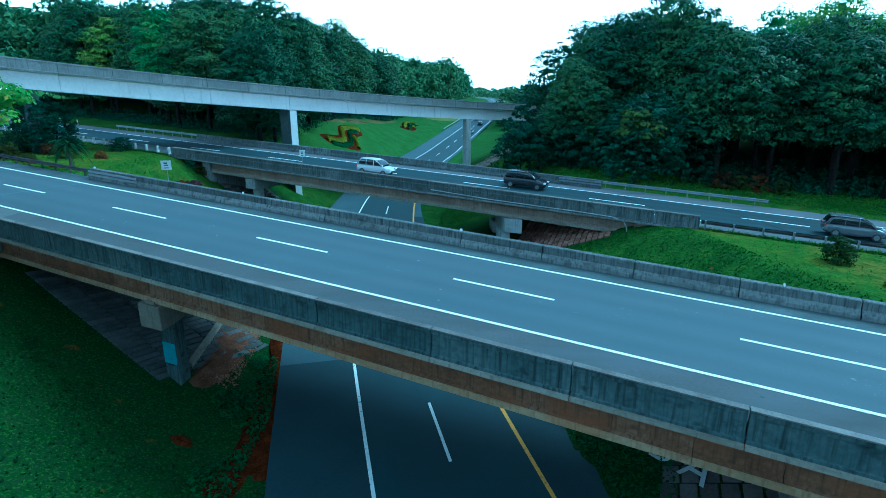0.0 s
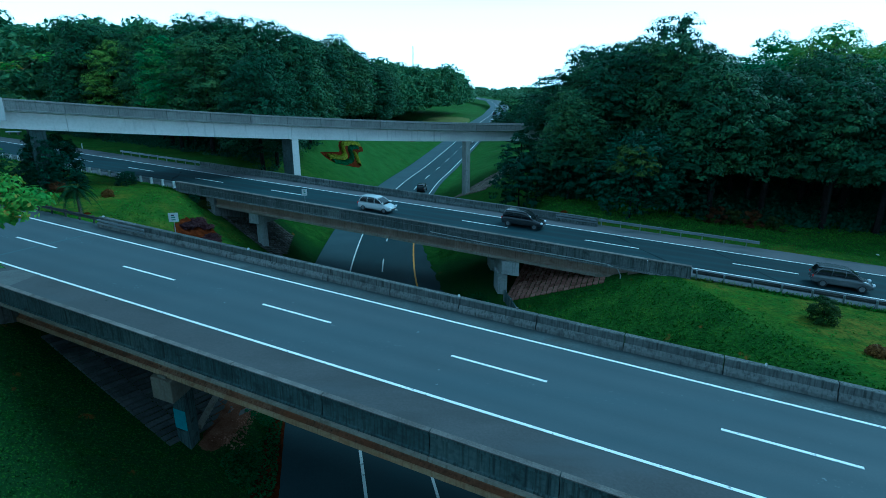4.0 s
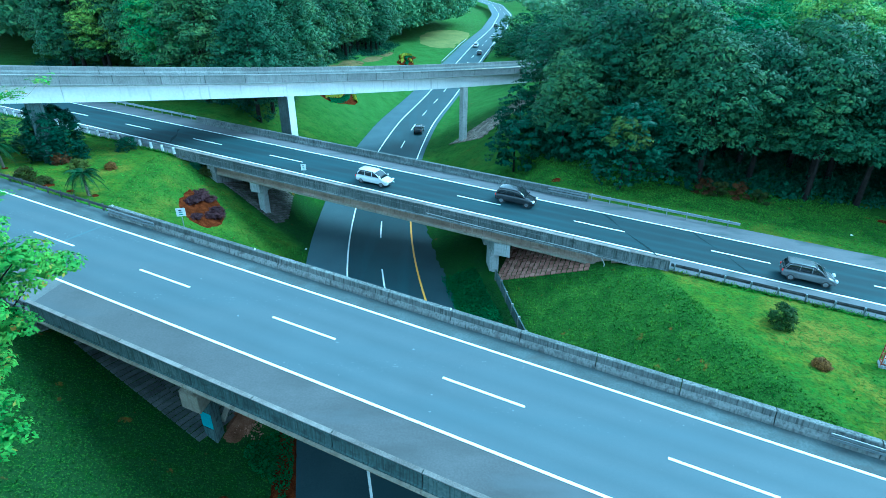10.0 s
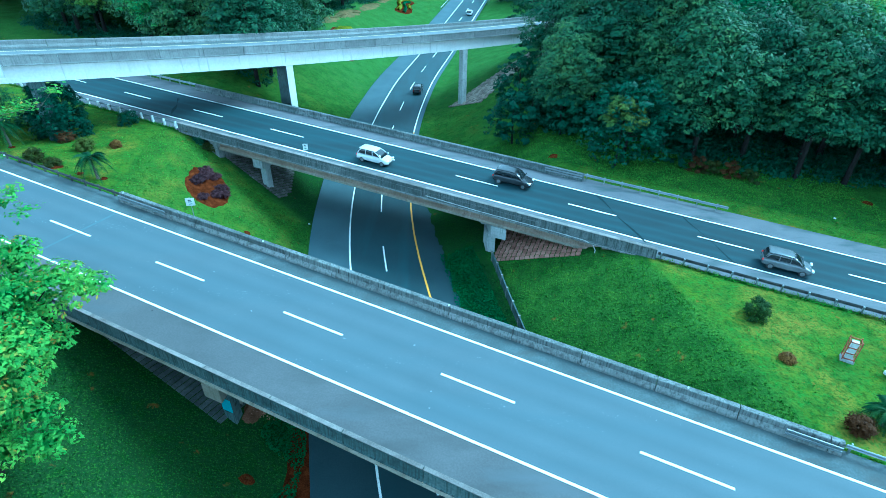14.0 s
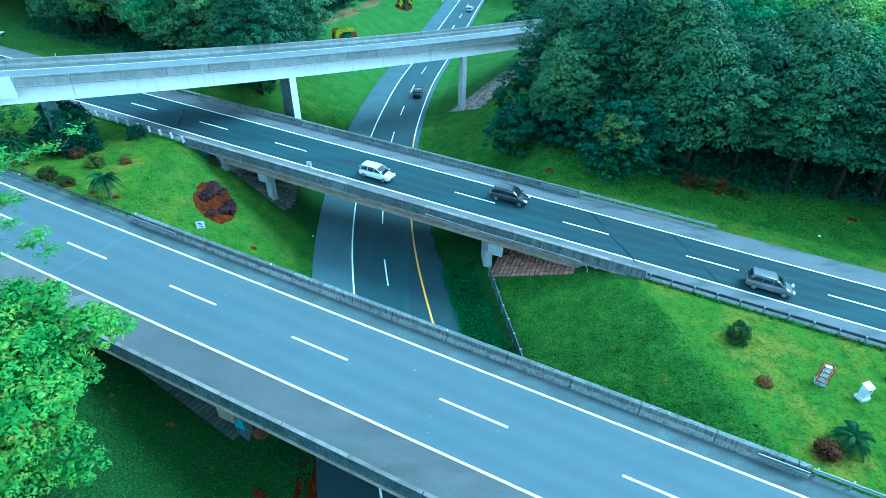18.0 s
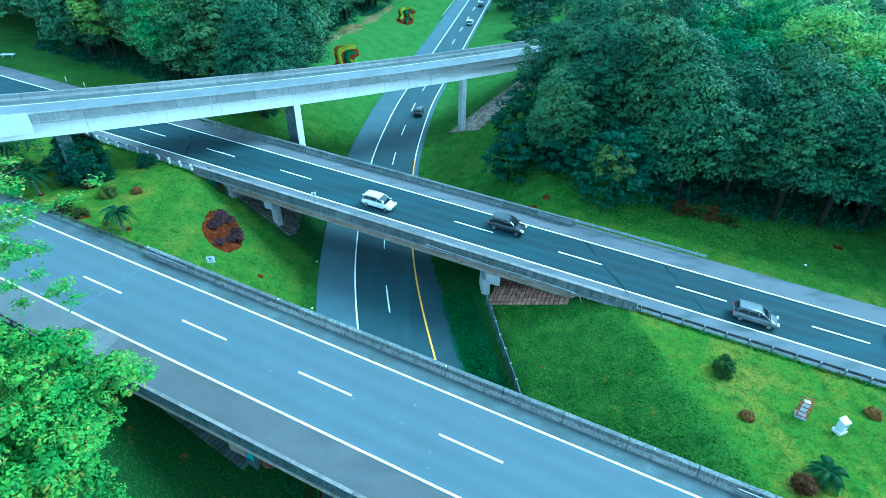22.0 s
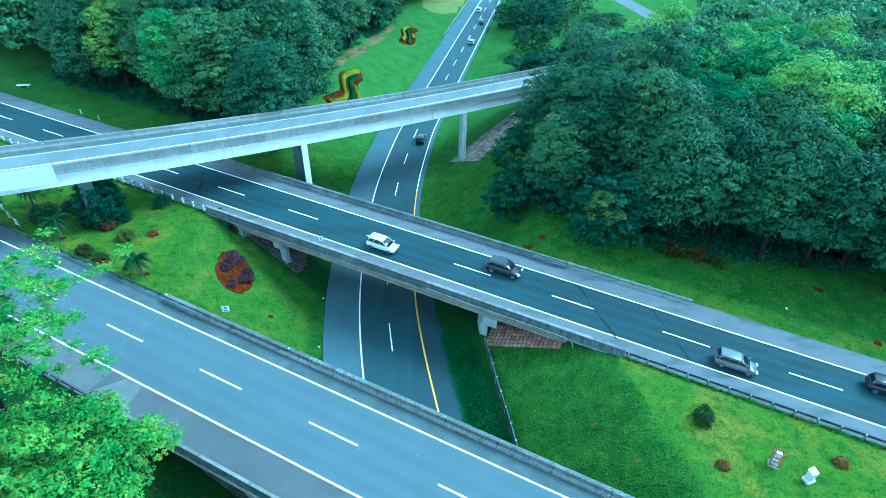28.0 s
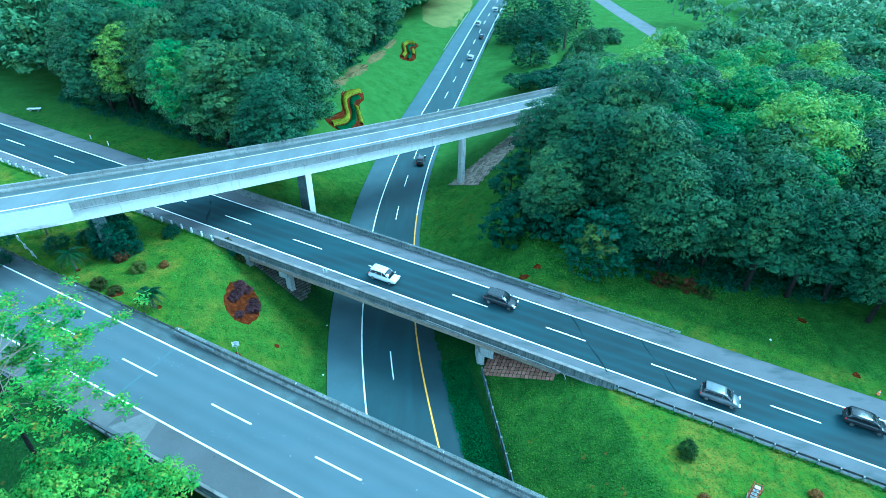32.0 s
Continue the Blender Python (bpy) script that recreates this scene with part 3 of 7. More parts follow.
def sweep(line, s0, s1, profile, step=None):
    """bmesh of a closed (n, h) profile swept along a road."""
    bm = bmesh.new()
    count = max(1, int(round((s1 - s0) / step))) if step else 1
    rings = []
    for i in range(count + 1):
        s = s0 + (s1 - s0) * i / count
        rings.append([bm.verts.new(line.at(s, n, h)) for n, h in profile])
    m = len(profile)
    for a, b in zip(rings, rings[1:]):
        for j in range(m):
            bm.faces.new((a[j], a[(j + 1) % m], b[(j + 1) % m], b[j]))
    bm.faces.new(rings[0][::-1])
    bm.faces.new(rings[-1])
    bmesh.ops.recalc_face_normals(bm, faces=bm.faces)
    return bm


def rect(n0, n1, h0, h1):
    return [(n0, h0), (n1, h0), (n1, h1), (n0, h1)]


def box(bm, x0, x1, y0, y1, z0, z1, bevel=0.0):
    r = bmesh.ops.create_cube(bm, size=1, matrix=Matrix.Translation(((x0 + x1) / 2, (y0 + y1) / 2, (z0 + z1) / 2)) @ Matrix.Diagonal((x1 - x0, y1 - y0, z1 - z0, 1)))
    if bevel:
        bmesh.ops.bevel(bm, geom=list({e for v in r["verts"] for e in v.link_edges}), offset=bevel, segments=1, affect="EDGES")
    return r["verts"]


def limb(bm, p0, p1, r0, r1, sides=7):
    p0, p1 = Vector(p0), Vector(p1)
    q = (p1 - p0).to_track_quat("Z", "Y").to_matrix()
    ring = [(math.cos(6.2832 * i / sides), math.sin(6.2832 * i / sides)) for i in range(sides)]
    ra = [bm.verts.new(p0 + q @ Vector((c * r0, d * r0, 0))) for c, d in ring]
    rb = [bm.verts.new(p1 + q @ Vector((c * r1, d * r1, 0))) for c, d in ring]
    for i in range(sides):
        bm.faces.new((ra[i], ra[(i + 1) % sides], rb[(i + 1) % sides], rb[i]))


# ---------------------------------------------------------------- ground
def lines_of(lo, hi, step, far, grow=1.22):
    v = list(np.arange(lo, hi + step / 2, step))
    d = step
    while v[-1] < far:
        d *= grow
        v.append(v[-1] + d)
    d = step
    while v[0] > -far:
        d *= grow
        v.insert(0, v[0] - d)
    return np.array(v)


gx, gy = lines_of(-72, 62, 0.8, 3200), lines_of(-6, 150, 0.8, 3200, 1.12)
GX, GY = np.meshgrid(gx, gy)
GZ = ground_z(GX, GY)
hills = np.clip((np.hypot(GX, GY) - 700) / 1500, 0, 1)
GZ = GZ + hills * 12 * (1 + np.sin(GX / 400.0) * np.cos(GY / 500.0))
nx, ny = len(gx), len(gy)
verts = np.stack([GX, GY, GZ], -1).reshape(-1, 3)
idx = np.arange(nx * ny).reshape(ny, nx)
faces = np.stack([idx[:-1, :-1], idx[:-1, 1:], idx[1:, 1:], idx[1:, :-1]], -1).reshape(-1, 4)
ground = new("ground", mesh_from("ground", verts.tolist(), faces.tolist(), GRASS, True))
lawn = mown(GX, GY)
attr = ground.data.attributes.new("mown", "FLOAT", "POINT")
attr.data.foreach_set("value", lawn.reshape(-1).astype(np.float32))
# painted shade and creeping plants share this mask
attr = ground.data.attributes.new("shade_cover", "FLOAT", "POINT")
attr.data.foreach_set("value", shaded_cover(GX, GY).reshape(-1).astype(np.float32))
# the painted haze grows over the lawn from y 95 to 120
attr = ground.data.attributes.new("fresh", "FLOAT", "POINT")
attr.data.foreach_set("value", np.clip((GY - 95) / 25, 0, 1).reshape(-1).astype(np.float32))
tagged(ground, "mown green grass banks sloping down to the sunken road", "ground", kind="structure")


# ---------------------------------------------------------------- lower road
def ribbon(o0, o1, y0, y1, step, top, thick=0.0):
    """bmesh strip along the lower road between two offsets from its centre line."""
    bm = bmesh.new()
    rows = []
    n = max(1, int(round((y1 - y0) / step)))
    for i in range(n + 1):
        y = y0 + (y1 - y0) * i / n
        dx = float(low_x(y + 0.5) - low_x(y - 0.5))
        r = math.hypot(dx, 1)
        cx, cz = float(low_x(y)), float(low_z(y))
        oo = o1(y) if callable(o1) else o1
        row = [bm.verts.new((cx + o / r, y - o * dx / r, cz + h)) for o, h in ((o0, top), (oo, top)) + (((oo, top - thick), (o0, top - thick)) if thick else ())]
        rows.append(row)
    m = len(rows[0])
    for a, b in zip(rows, rows[1:]):
        for j in range(m if thick else 1):
            bm.faces.new((a[j], a[(j + 1) % m], b[(j + 1) % m], b[j]))
    bmesh.ops.recalc_face_normals(bm, faces=bm.faces)
    if not thick:
        for f in bm.faces:
            if f.normal.z < 0:
                f.normal_flip()
    return bm


low_road = tagged(part("road_low", ribbon(-3.9, 3.9, -120, 890, 3, 0.0, 0.1), ASPHALT_LOW), "dark asphalt two-lane road in a grassy cutting", "road", kind="structure")
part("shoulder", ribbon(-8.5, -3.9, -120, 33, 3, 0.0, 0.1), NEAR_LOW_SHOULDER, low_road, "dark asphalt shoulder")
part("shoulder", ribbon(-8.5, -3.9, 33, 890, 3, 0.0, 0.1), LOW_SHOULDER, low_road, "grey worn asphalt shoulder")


def verge(y):
    """Outer edge of the right shoulder, ragged where the grass creeps in."""
    ragged = 0.14 * math.sin(1.7 * y) + 0.09 * math.sin(4.1 * y + 1) if y < 70 else 0.0
    return float(np.interp(y, [36, 46, 50, 55, 60, 66, 72, 80], [6.5, 6.9, 7.0, 6.4, 6.2, 5.6, 5.1, 4.75])) + ragged


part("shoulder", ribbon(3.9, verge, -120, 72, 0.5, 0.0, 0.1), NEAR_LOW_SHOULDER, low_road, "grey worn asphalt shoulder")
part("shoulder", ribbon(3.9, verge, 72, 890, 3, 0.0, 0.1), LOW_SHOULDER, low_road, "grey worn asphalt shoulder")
part("edge_line", ribbon(-3.93, -3.75, -120, 890, 3, 0.008), WHITE_LINE, low_road)
part("edge_line", ribbon(3.75, 3.93, 89, 890, 3, 0.008), WHITE_LINE, low_road)
part("edge_line", ribbon(3.75, 3.95, -120, 89, 3, 0.008), YELLOW_LINE, low_road, "yellow painted edge line")
for k in range(-8, 36):
    part("dash", ribbon(-0.08, 0.08, 22.0 + 13.0 * k, 27.0 + 13.0 * k, 2.5, 0.008), WHITE_LINE, low_road)


# ---------------------------------------------------------------- upper roads
def upper_road(name, line, s0, s1, n0, n1, lanes, mat, label, side):
    ob = tagged(part(name, sweep(line, s0, s1, rect(lanes[0], lanes[1], -0.28, 0.006), 5), mat), label, "road", kind="structure")
    part("shoulder", sweep(line, s0, s1, rect(n0, lanes[0], -0.28, 0.0), 5), side[0], ob)
    part("shoulder", sweep(line, s0, s1, rect(lanes[1], n1, -0.28, 0.0), 5), side[1], ob)
    return ob


def strip(line, s0, s1, n, w, mat, road, h=0.014, label=""):
    part("edge_line" if s1 - s0 > 8 else "dash", sweep(line, s0, s1, rect(n - w / 2, n + w / 2, 0.004, h), 5), mat, road, label)


road_a = upper_road("road_near", A, -170, 90, 16.0, 29.1, (19.4, 27.05), ASPHALT_A, "pale grey worn asphalt carriageway on a bridge", (NEAR_SHOULDER, FAR_SHOULDER))
strip(A, -170, 90, 19.4, 0.17, WHITE_LINE, road_a)
strip(A, -170, 90, 27.05, 0.17, WHITE_LINE, road_a)
for k in range(-10, 8):
    strip(A, -10.3 + 12.75 * k, -5.2 + 12.75 * k, 23.25, 0.17, WHITE_LINE, road_a)
road_b = upper_road("road_middle", B, -240, 90, 46.0, 59.2, (48.6, 55.8), ASPHALT_B, "dark asphalt carriageway on a bridge", (SHOULDER, SHOULDER))
strip(B, -240, 90, 48.6, 0.17, WHITE_LINE, road_b)
strip(B, -240, 90, 55.8, 0.17, WHITE_LINE, road_b)
for k in range(-16, 8):
    strip(B, -21.2 + 12.98 * k, -16.15 + 12.98 * k, 52.05, 0.17, WHITE_LINE, road_b)
road_c = upper_road("road_ramp", C, -60, 150, 73.0, 81.6, (74.4, 80.0), RAMP_ASPHALT, "grey asphalt slip road on a high bridge", (SHOULDER, FAR_SHOULDER))
strip(C, -60, 150, 75.75, 0.18, WHITE_LINE, road_c)
strip(C, -60, 150, 79.65, 0.16, PALE_YELLOW, road_c, label="faded yellow edge line")



def parapet(bridge, line, s0, s1, step, phase, n0, n1, inner, mat, low=-0.45, top=0.85, slim=0.0):
    """A row of concrete panels with a kerbed foot on the traffic side; inner is +1 or -1."""
    cuts = [s0] + [phase + step * k for k in range(-60, 60) if s0 + 0.6 < phase + step * k < s1 - 0.6] + [s1]
    if inner > 0:
        prof = [(n0 - 0.07, low), (n1 - 0.1, low), (n1 - 0.1, 0.0), (n1 + 0.1, 0.0), (n1 + 0.08, 0.18), (n1 - 0.08 - slim, 0.42), (n1 - 0.1 - slim, top - 0.04), (n1 - 0.14 - slim, top), (n0 + 0.03, top), (n0 - 0.02, top - 0.04), (n0 - 0.02, top - 0.16), (n0 + 0.02, top - 0.19), (n0, low + 0.15), (n0 - 0.07, low + 0.12)]
    else:
        prof = [(n1 + 0.07, low), (n1 + 0.07, low + 0.12), (n1, low + 0.15), (n1 - 0.02, top - 0.19), (n1 + 0.02, top - 0.16), (n1 + 0.02, top - 0.04), (n1 - 0.03, top), (n0 + 0.14, top), (n0 + 0.1, top - 0.04), (n0 + 0.08, 0.42), (n0 - 0.08, 0.18), (n0 - 0.1, 0.0), (n0 + 0.1, 0.0), (n0 + 0.1, low)]
    for a, b in zip(cuts, cuts[1:]):
        part("parapet_panel", sweep(line, a + 0.025, b - 0.025, prof), mat, bridge)


def girder_profile(n, depth, top=-0.28):
    return [(n - 0.3, top), (n - 0.3, top - 0.15), (n - 0.12, top - 0.3), (n - 0.12, top - depth + 0.38), (n - 0.32, top - depth + 0.22), (n - 0.32, top - depth),
            (n + 0.32, top - depth), (n + 0.32, top - depth + 0.22), (n + 0.12, top - depth + 0.38), (n + 0.12, top - 0.3), (n + 0.3, top - 0.15), (n + 0.3, top)]


def girders(bridge, line, s0, s1, ns, depth, mat, segment=2.6, flange=None):
    """Precast beams; the outer one shows its segments."""
    cuts = list(np.arange(s0, s1 - segment * 0.5, segment)) + [s1]
    for a, b in zip(cuts, cuts[1:]):
        part("girder_segment", sweep(line, a + 0.012, b - 0.012, girder_profile(ns[0], depth)), mat, bridge)
    # flange paler than the web: shade under the overhang is put into their colours
    for a, b in zip(cuts[::3], cuts[3::3] + ([cuts[-1]] if (len(cuts) - 1) % 3 else [])):
        n, h = ns[0], -0.28 - depth
        part("flange", sweep(line, a + 0.01, b - 0.01, [(n - 0.34, h - 0.012), (n + 0.3, h - 0.012), (n + 0.3, h + 0.1), (n - 0.3, h + 0.26), (n - 0.34, h + 0.2)]), flange or CONCRETE_TAN, bridge, "paler bottom flange")
    for n in ns[1:]:
        part("girder", sweep(line, s0, s1, girder_profile(n, depth)), mat, bridge)
    for s in (s0 + 0.3, s1 - 0.3):
        part("diaphragm", sweep(line, s - 0.15, s + 0.15, rect(ns[0] + 0.35, ns[-1] - 0.35, -0.28 - depth + 0.3, -0.3)), mat, bridge)


def frame_at(line, s):
    p = line.at(s, 0)
    return Matrix.Translation((p.x, p.y, 0)) @ pose(0, 0, 0, 0, 0, line.turn())


def pier(bridge, line, s, n0, n1, depth, cols, mat, cap_h=1.15, cap_w=1.5, col_w=0.95, end=0.12, col_mat=None, skew=0.0, shift=0.0, deep=None, lower=0.0):
    """Hammerhead cap on columns, with bearing blocks under the beams; skew leans the plan, shift sets the columns aside."""
    z_top = line.z(s) - 0.28 - depth - 0.12 - lower
    slant = Matrix(((1, skew, 0, -skew * n0), (0, 1, 0, 0), (0, 0, 1, 0), (0, 0, 0, 1)))
    t = frame_at(line, s)
    bm = bmesh.new()
    w = cap_w / 2
    vs = []
    for n, lift in ((n0, end), (n0 + 1.3, 0.0), (n1 - 1.3, 0.0), (n1, end)):
        vs.append([bm.verts.new((x, n, z)) for x, z in ((-w, z_top), (w, z_top), (w, z_top - cap_h + lift), (-w, z_top - cap_h + lift))])
    for a, b in zip(vs, vs[1:]):
        for i in range(4):
            bm.faces.new((a[i], a[(i + 1) % 4], b[(i + 1) % 4], b[i]))
    bm.faces.new(vs[0][::-1])
    bm.faces.new(vs[-1])
    bmesh.ops.recalc_face_normals(bm, faces=bm.faces)
    bmesh.ops.bevel(bm, geom=bm.edges[:], offset=0.04, segments=1, affect="EDGES")
    bm.transform(slant)
    part("pier_cap", bm, mat, bridge, at=t)
    for n in cols:
        p = line.at(s, n)
        base = float(ground_z(p.x, p.y)) - 0.6
        bm = bmesh.new()
        d = (deep or col_w) / 2
        box(bm, shift - col_w / 2, shift + col_w / 2, n - d, n + d, base, z_top - cap_h + 0.02, 0.06)
        bm.transform(slant)
        part("column", bm, col_mat or mat, bridge, at=t)
    for n in np.linspace(n0 + 0.4, n1 - 0.4, 5):
        bm = bmesh.new()
        box(bm, -0.35, 0.35, n - 0.25, n + 0.25, z_top - 0.01, z_top + 0.14 + lower, 0.01)
        bm.transform(slant)
        part("bearing", bm, mat, bridge, at=t)


def abutment(bridge, line, s, n0, n1, depth, mat):
    bm = bmesh.new()
    z = line.z(s)
    box(bm, -0.6, 0.6, n0, n1, z - depth - 2.5, z - 0.3, 0.04)
    part("abutment", bm, mat, bridge, at=frame_at(line, s))


bridge_a = tagged(thing("road_bridge"), "concrete girder bridge with rust-stained beams and mossy parapets", "bridge")
parapet(bridge_a, A, -37, 40, 5.08, -2.86, 15.95, 16.4, 1, CONCRETE_DARK, low=-0.22, slim=0.13)
parapet(bridge_a, A, -46.5, 13.3, 4.95, -2.31, 28.6, 29.1, -1, CONCRETE_A)
for k in range(-7, 8):
    s0 = max(-37.0, -2.86 + 5.08 * k)
    s1 = min(40.0, -2.86 + 5.08 * (k + 1))
    if s1 - s0 > 0.5:
        part("coping", sweep(A, s0 + 0.03, s1 - 0.03, rect(15.9, 16.17, 0.852, 0.9)), COPING, bridge_a, "paler weathered coping")
        part("ledge", sweep(A, s0 + 0.02, s1 - 0.02, [(15.74, -0.34), (15.88, -0.38), (15.88, -0.2), (15.76, -0.2)]), CONCRETE_TAN, bridge_a, "pale ledge under the parapet")
for k in range(-9, 4):
    s0, s1 = max(-46.5, -2.31 + 4.95 * k), min(13.3, -2.31 + 4.95 * (k + 1))
    part("foot", sweep(A, s0 + 0.03, s1 - 0.03, [(28.494, 0.006), (28.512, 0.182), (28.668, 0.43), (28.72, 0.42), (28.6, 0.05)]), CONCRETE, bridge_a, "paler concrete foot of the parapet")
girders(bridge_a, A, -38, 18, [17.4, 20.0, 22.6, 25.2, 27.8], 1.93, GIRDER, flange=CONCRETE_OCHRE)
# dark column under a tan cap: the column's shade is in its concrete
pier(bridge_a, A, -24.5, 16.8, 20.9, 1.88, (18.6,), CONCRETE_TAN, cap_h=1.42, cap_w=1.6, col_w=1.05, col_mat=CONCRETE_DARK, skew=-0.4, shift=-0.1)
pier(bridge_a, A, 4.6, 16.8, 28.4, 1.88, (18.6,), CONCRETE)
abutment(bridge_a, A, -38.4, 16.2, 28.9, 1.88, CONCRETE)
abutment(bridge_a, A, 18.4, 16.2, 28.9, 1.88, CONCRETE)
bridge_b = tagged(thing("road_bridge"), "grey concrete girder bridge carrying the dark carriageway", "bridge")
parapet(bridge_b, B, -56.5, 1.4, 5.05, -2.0, 45.95, 46.4, 1, CONCRETE_MID, low=-0.25)
for k in range(-11, 1):
    s0, s1 = max(-56.5, -2.0 + 5.05 * k), min(1.4, -2.0 + 5.05 * (k + 1))
    part("coping", sweep(B, s0 + 0.03, s1 - 0.03, rect(45.9, 46.33, 0.852, 0.89)), COPING, bridge_b, "paler weathered coping")
    part("ledge", sweep(B, s0 + 0.02, s1 - 0.02, [(45.74, -0.32), (45.88, -0.36), (45.88, -0.2), (45.76, -0.2)]), CONCRETE, bridge_b, "pale ledge under the parapet")
for h, r in ((0.5, 0.035),):
    bm = bmesh.new()
    limb(bm, B.at(-55, 45.84, h), B.at(-9.5, 45.84, h), r, r, 8)
    part("pipe", bm, CONCRETE_MID, bridge_b, "grey conduit clipped to the parapet")
parapet(bridge_b, B, -66, -8, 5.05, -2.0, 58.2, 58.7, -1, CONCRETE_MID)
girders(bridge_b, B, -51, -3.2, [46.75, 49.6, 52.4, 55.2, 57.9], 1.3, GIRDER_B)
pier(bridge_b, B, -45.4, 46.75, 58.0, 1.3, (48.0,), CONCRETE_PALE, cap_h=1.3, cap_w=1.4, col_w=0.9)
pier(bridge_b, B, -13.95, 46.4, 50.6, 1.3, (47.9, 51.6), CONCRETE_PALE, cap_h=1.42, cap_w=1.7, col_w=1.0, skew=-0.55, shift=-0.62, deep=1.8)
abutment(bridge_b, B, -51.4, 46.2, 58.5, 1.3, CONCRETE)
abutment(bridge_b, B, -2.9, 46.2, 58.5, 1.3, GIRDER_B)
bridge_c = tagged(thing("flyover_bridge"), "tall pale concrete flyover with box girder on slim piers", "bridge")
parapet(bridge_c, C, -60, 125, 5.05, 6.0, 72.85, 73.25, 1, CONCRETE_C, low=-0.28, top=0.9)
parapet(bridge_c, C, -60, 125, 5.05, 6.0, 81.3, 81.7, -1, CONCRETE_C, low=-0.28, top=0.9)
GIRD_C = [(73.0, -0.29), (73.04, -0.36), (73.46, -0.42), (73.5, -2.16), (81.0, -2.16), (81.06, -0.42), (81.5, -0.36), (81.6, -0.29)]
for s0, s1 in ((-60, 5.98), (6.02, 31.98), (32.02, 98)):
    part("box_girder", sweep(C, s0, s1, GIRD_C, 3.0), PALE, bridge_c)
for s, n0, n1, w in ((3.2, 73.8, 79.5, 1.5), (32.5, 73.6, 77.2, 1.0), (65.3, 73.55, 74.6, 1.1)):
    p = C.at(s, (n0 + n1) / 2)
    bm = bmesh.new()
    box(bm, -w / 2, w / 2, n0, n1, float(ground_z(p.x, p.y)) - 2.0, C.z(s) - 2.15, 0.05)
    # the ivy-clad column takes the dark concrete for the shade it stands in
    column = part("pier_column", bm, CONCRETE_DARK if s == 3.2 else PALE if s == 32.5 else CONCRETE_PALE, bridge_c, at=frame_at(C, s))
    # a dark sheet over the left side paints the column's shade
    if s == 32.5:
        bm = bmesh.new()
        box(bm, -w / 2 - 0.012, -w / 2 + 0.05, n0 + 0.07, n1 - 0.07, float(ground_z(p.x, p.y)) - 1.9, C.z(s) - 2.2, 0.01)
        part("damp_face", bm, CONCRETE_DARK, column, "dark sheet painting the shaded side of the column")
bm = bmesh.new()
box(bm, -0.5, 0.5, 73.1, 80.8, float(C.z(98)) - 6, float(C.z(98)) - 2.16, 0.05)
part("abutment", bm, CONCRETE_PALE, bridge_c, at=frame_at(C, 98))
for s, n in ((-77, 28.3), (-62.5, 28.3), (-46, 28.85), (-29.5, 28.85), (-12.3, 28.85), (4.5, 28.85)):
    bm = bmesh.new()
    bmesh.ops.create_cone(bm, cap_ends=True, segments=12, radius1=0.09, radius2=0.09, depth=0.03, matrix=Matrix.Translation(A.at(s, n, 0.93)) @ pose(0, 0, 0, 80, 0, 25))
    part("reflector", bm, WHITE_PAINT, bridge_a, "round white reflector")

# tar joints and patches in the roads
part("joint", sweep(A, -45.05, -44.78, rect(19.6, 26.9, 0.002, 0.01)), SEAL, road_a, "smooth sealed joint across the road")
part("worn_strip", sweep(A, -110, -42.6, rect(16.45, 19.28, 0.001, 0.005), 10), WORN_SHOULDER, road_a, "paler worn shoulder surface")
bm = bmesh.new()
quad = [bm.verts.new(A.at(s, n, 0.004)) for s, n in ((-42.4, 16.6), (-38.0, 16.6), (-38.8, 19.25), (-40.8, 19.25))]
bm.faces.new(quad)
part("patch", bm, PATCH, road_a, "pale worn concrete patch")
for s0, n0, s1, n1, w in ((-6.0, 55.7, 0.2, 48.2, 0.15), (3.0, 55.7, 8.2, 48.7, 0.09), (-65.0, 54.2, -60.8, 48.8, 0.22)):
    bm = bmesh.new()
    pts = []
    for i in range(13):
        f = i / 12
        s, n = s0 + (s1 - s0) * f + 0.12 * math.sin(9 * f + s0), n0 + (n1 - n0) * f
        ww = w * (0.12 + 1.15 * math.sin(4.4 * f + 1 + s0) ** 2)
        pts.append((bm.verts.new(B.at(s - ww, n, 0.0165)), bm.verts.new(B.at(s + ww, n, 0.0165))))
    for p, q in zip(pts, pts[1:]):
        bm.faces.new((p[0], p[1], q[1], q[0]))
    part("crack", bm, JOINT, road_b, "irregular dark tar-sealed crack")

# ---------------------------------------------------------------- trees
def leaf_quads(rng, c, nrm, size, aspect=0.5, fold=0.08):
    """Small folded leaves at points c that face nrm."""
    count = len(c)
    nrm = nrm / np.linalg.norm(nrm, axis=1)[:, None]
    t = np.cross(nrm, rng.normal(size=(count, 3)))
    t /= np.linalg.norm(t, axis=1)[:, None]
    b = np.cross(nrm, t)
    L = size * (0.6 + 0.8 * rng.random(count))[:, None]
    W = L * aspect
    v = np.stack([c - t * L * 0.5, c + b * W * 0.5 - nrm * L * fold, c + t * L * 0.5 - nrm * L * fold, c - b * W * 0.5 - nrm * L * fold], 1)
    i = np.arange(count)[:, None] * 4
    f = np.concatenate([i + np.array([0, 2, 1]), i + np.array([0, 3, 2])], 1).reshape(-1, 3)
    return v.reshape(-1, 3), f


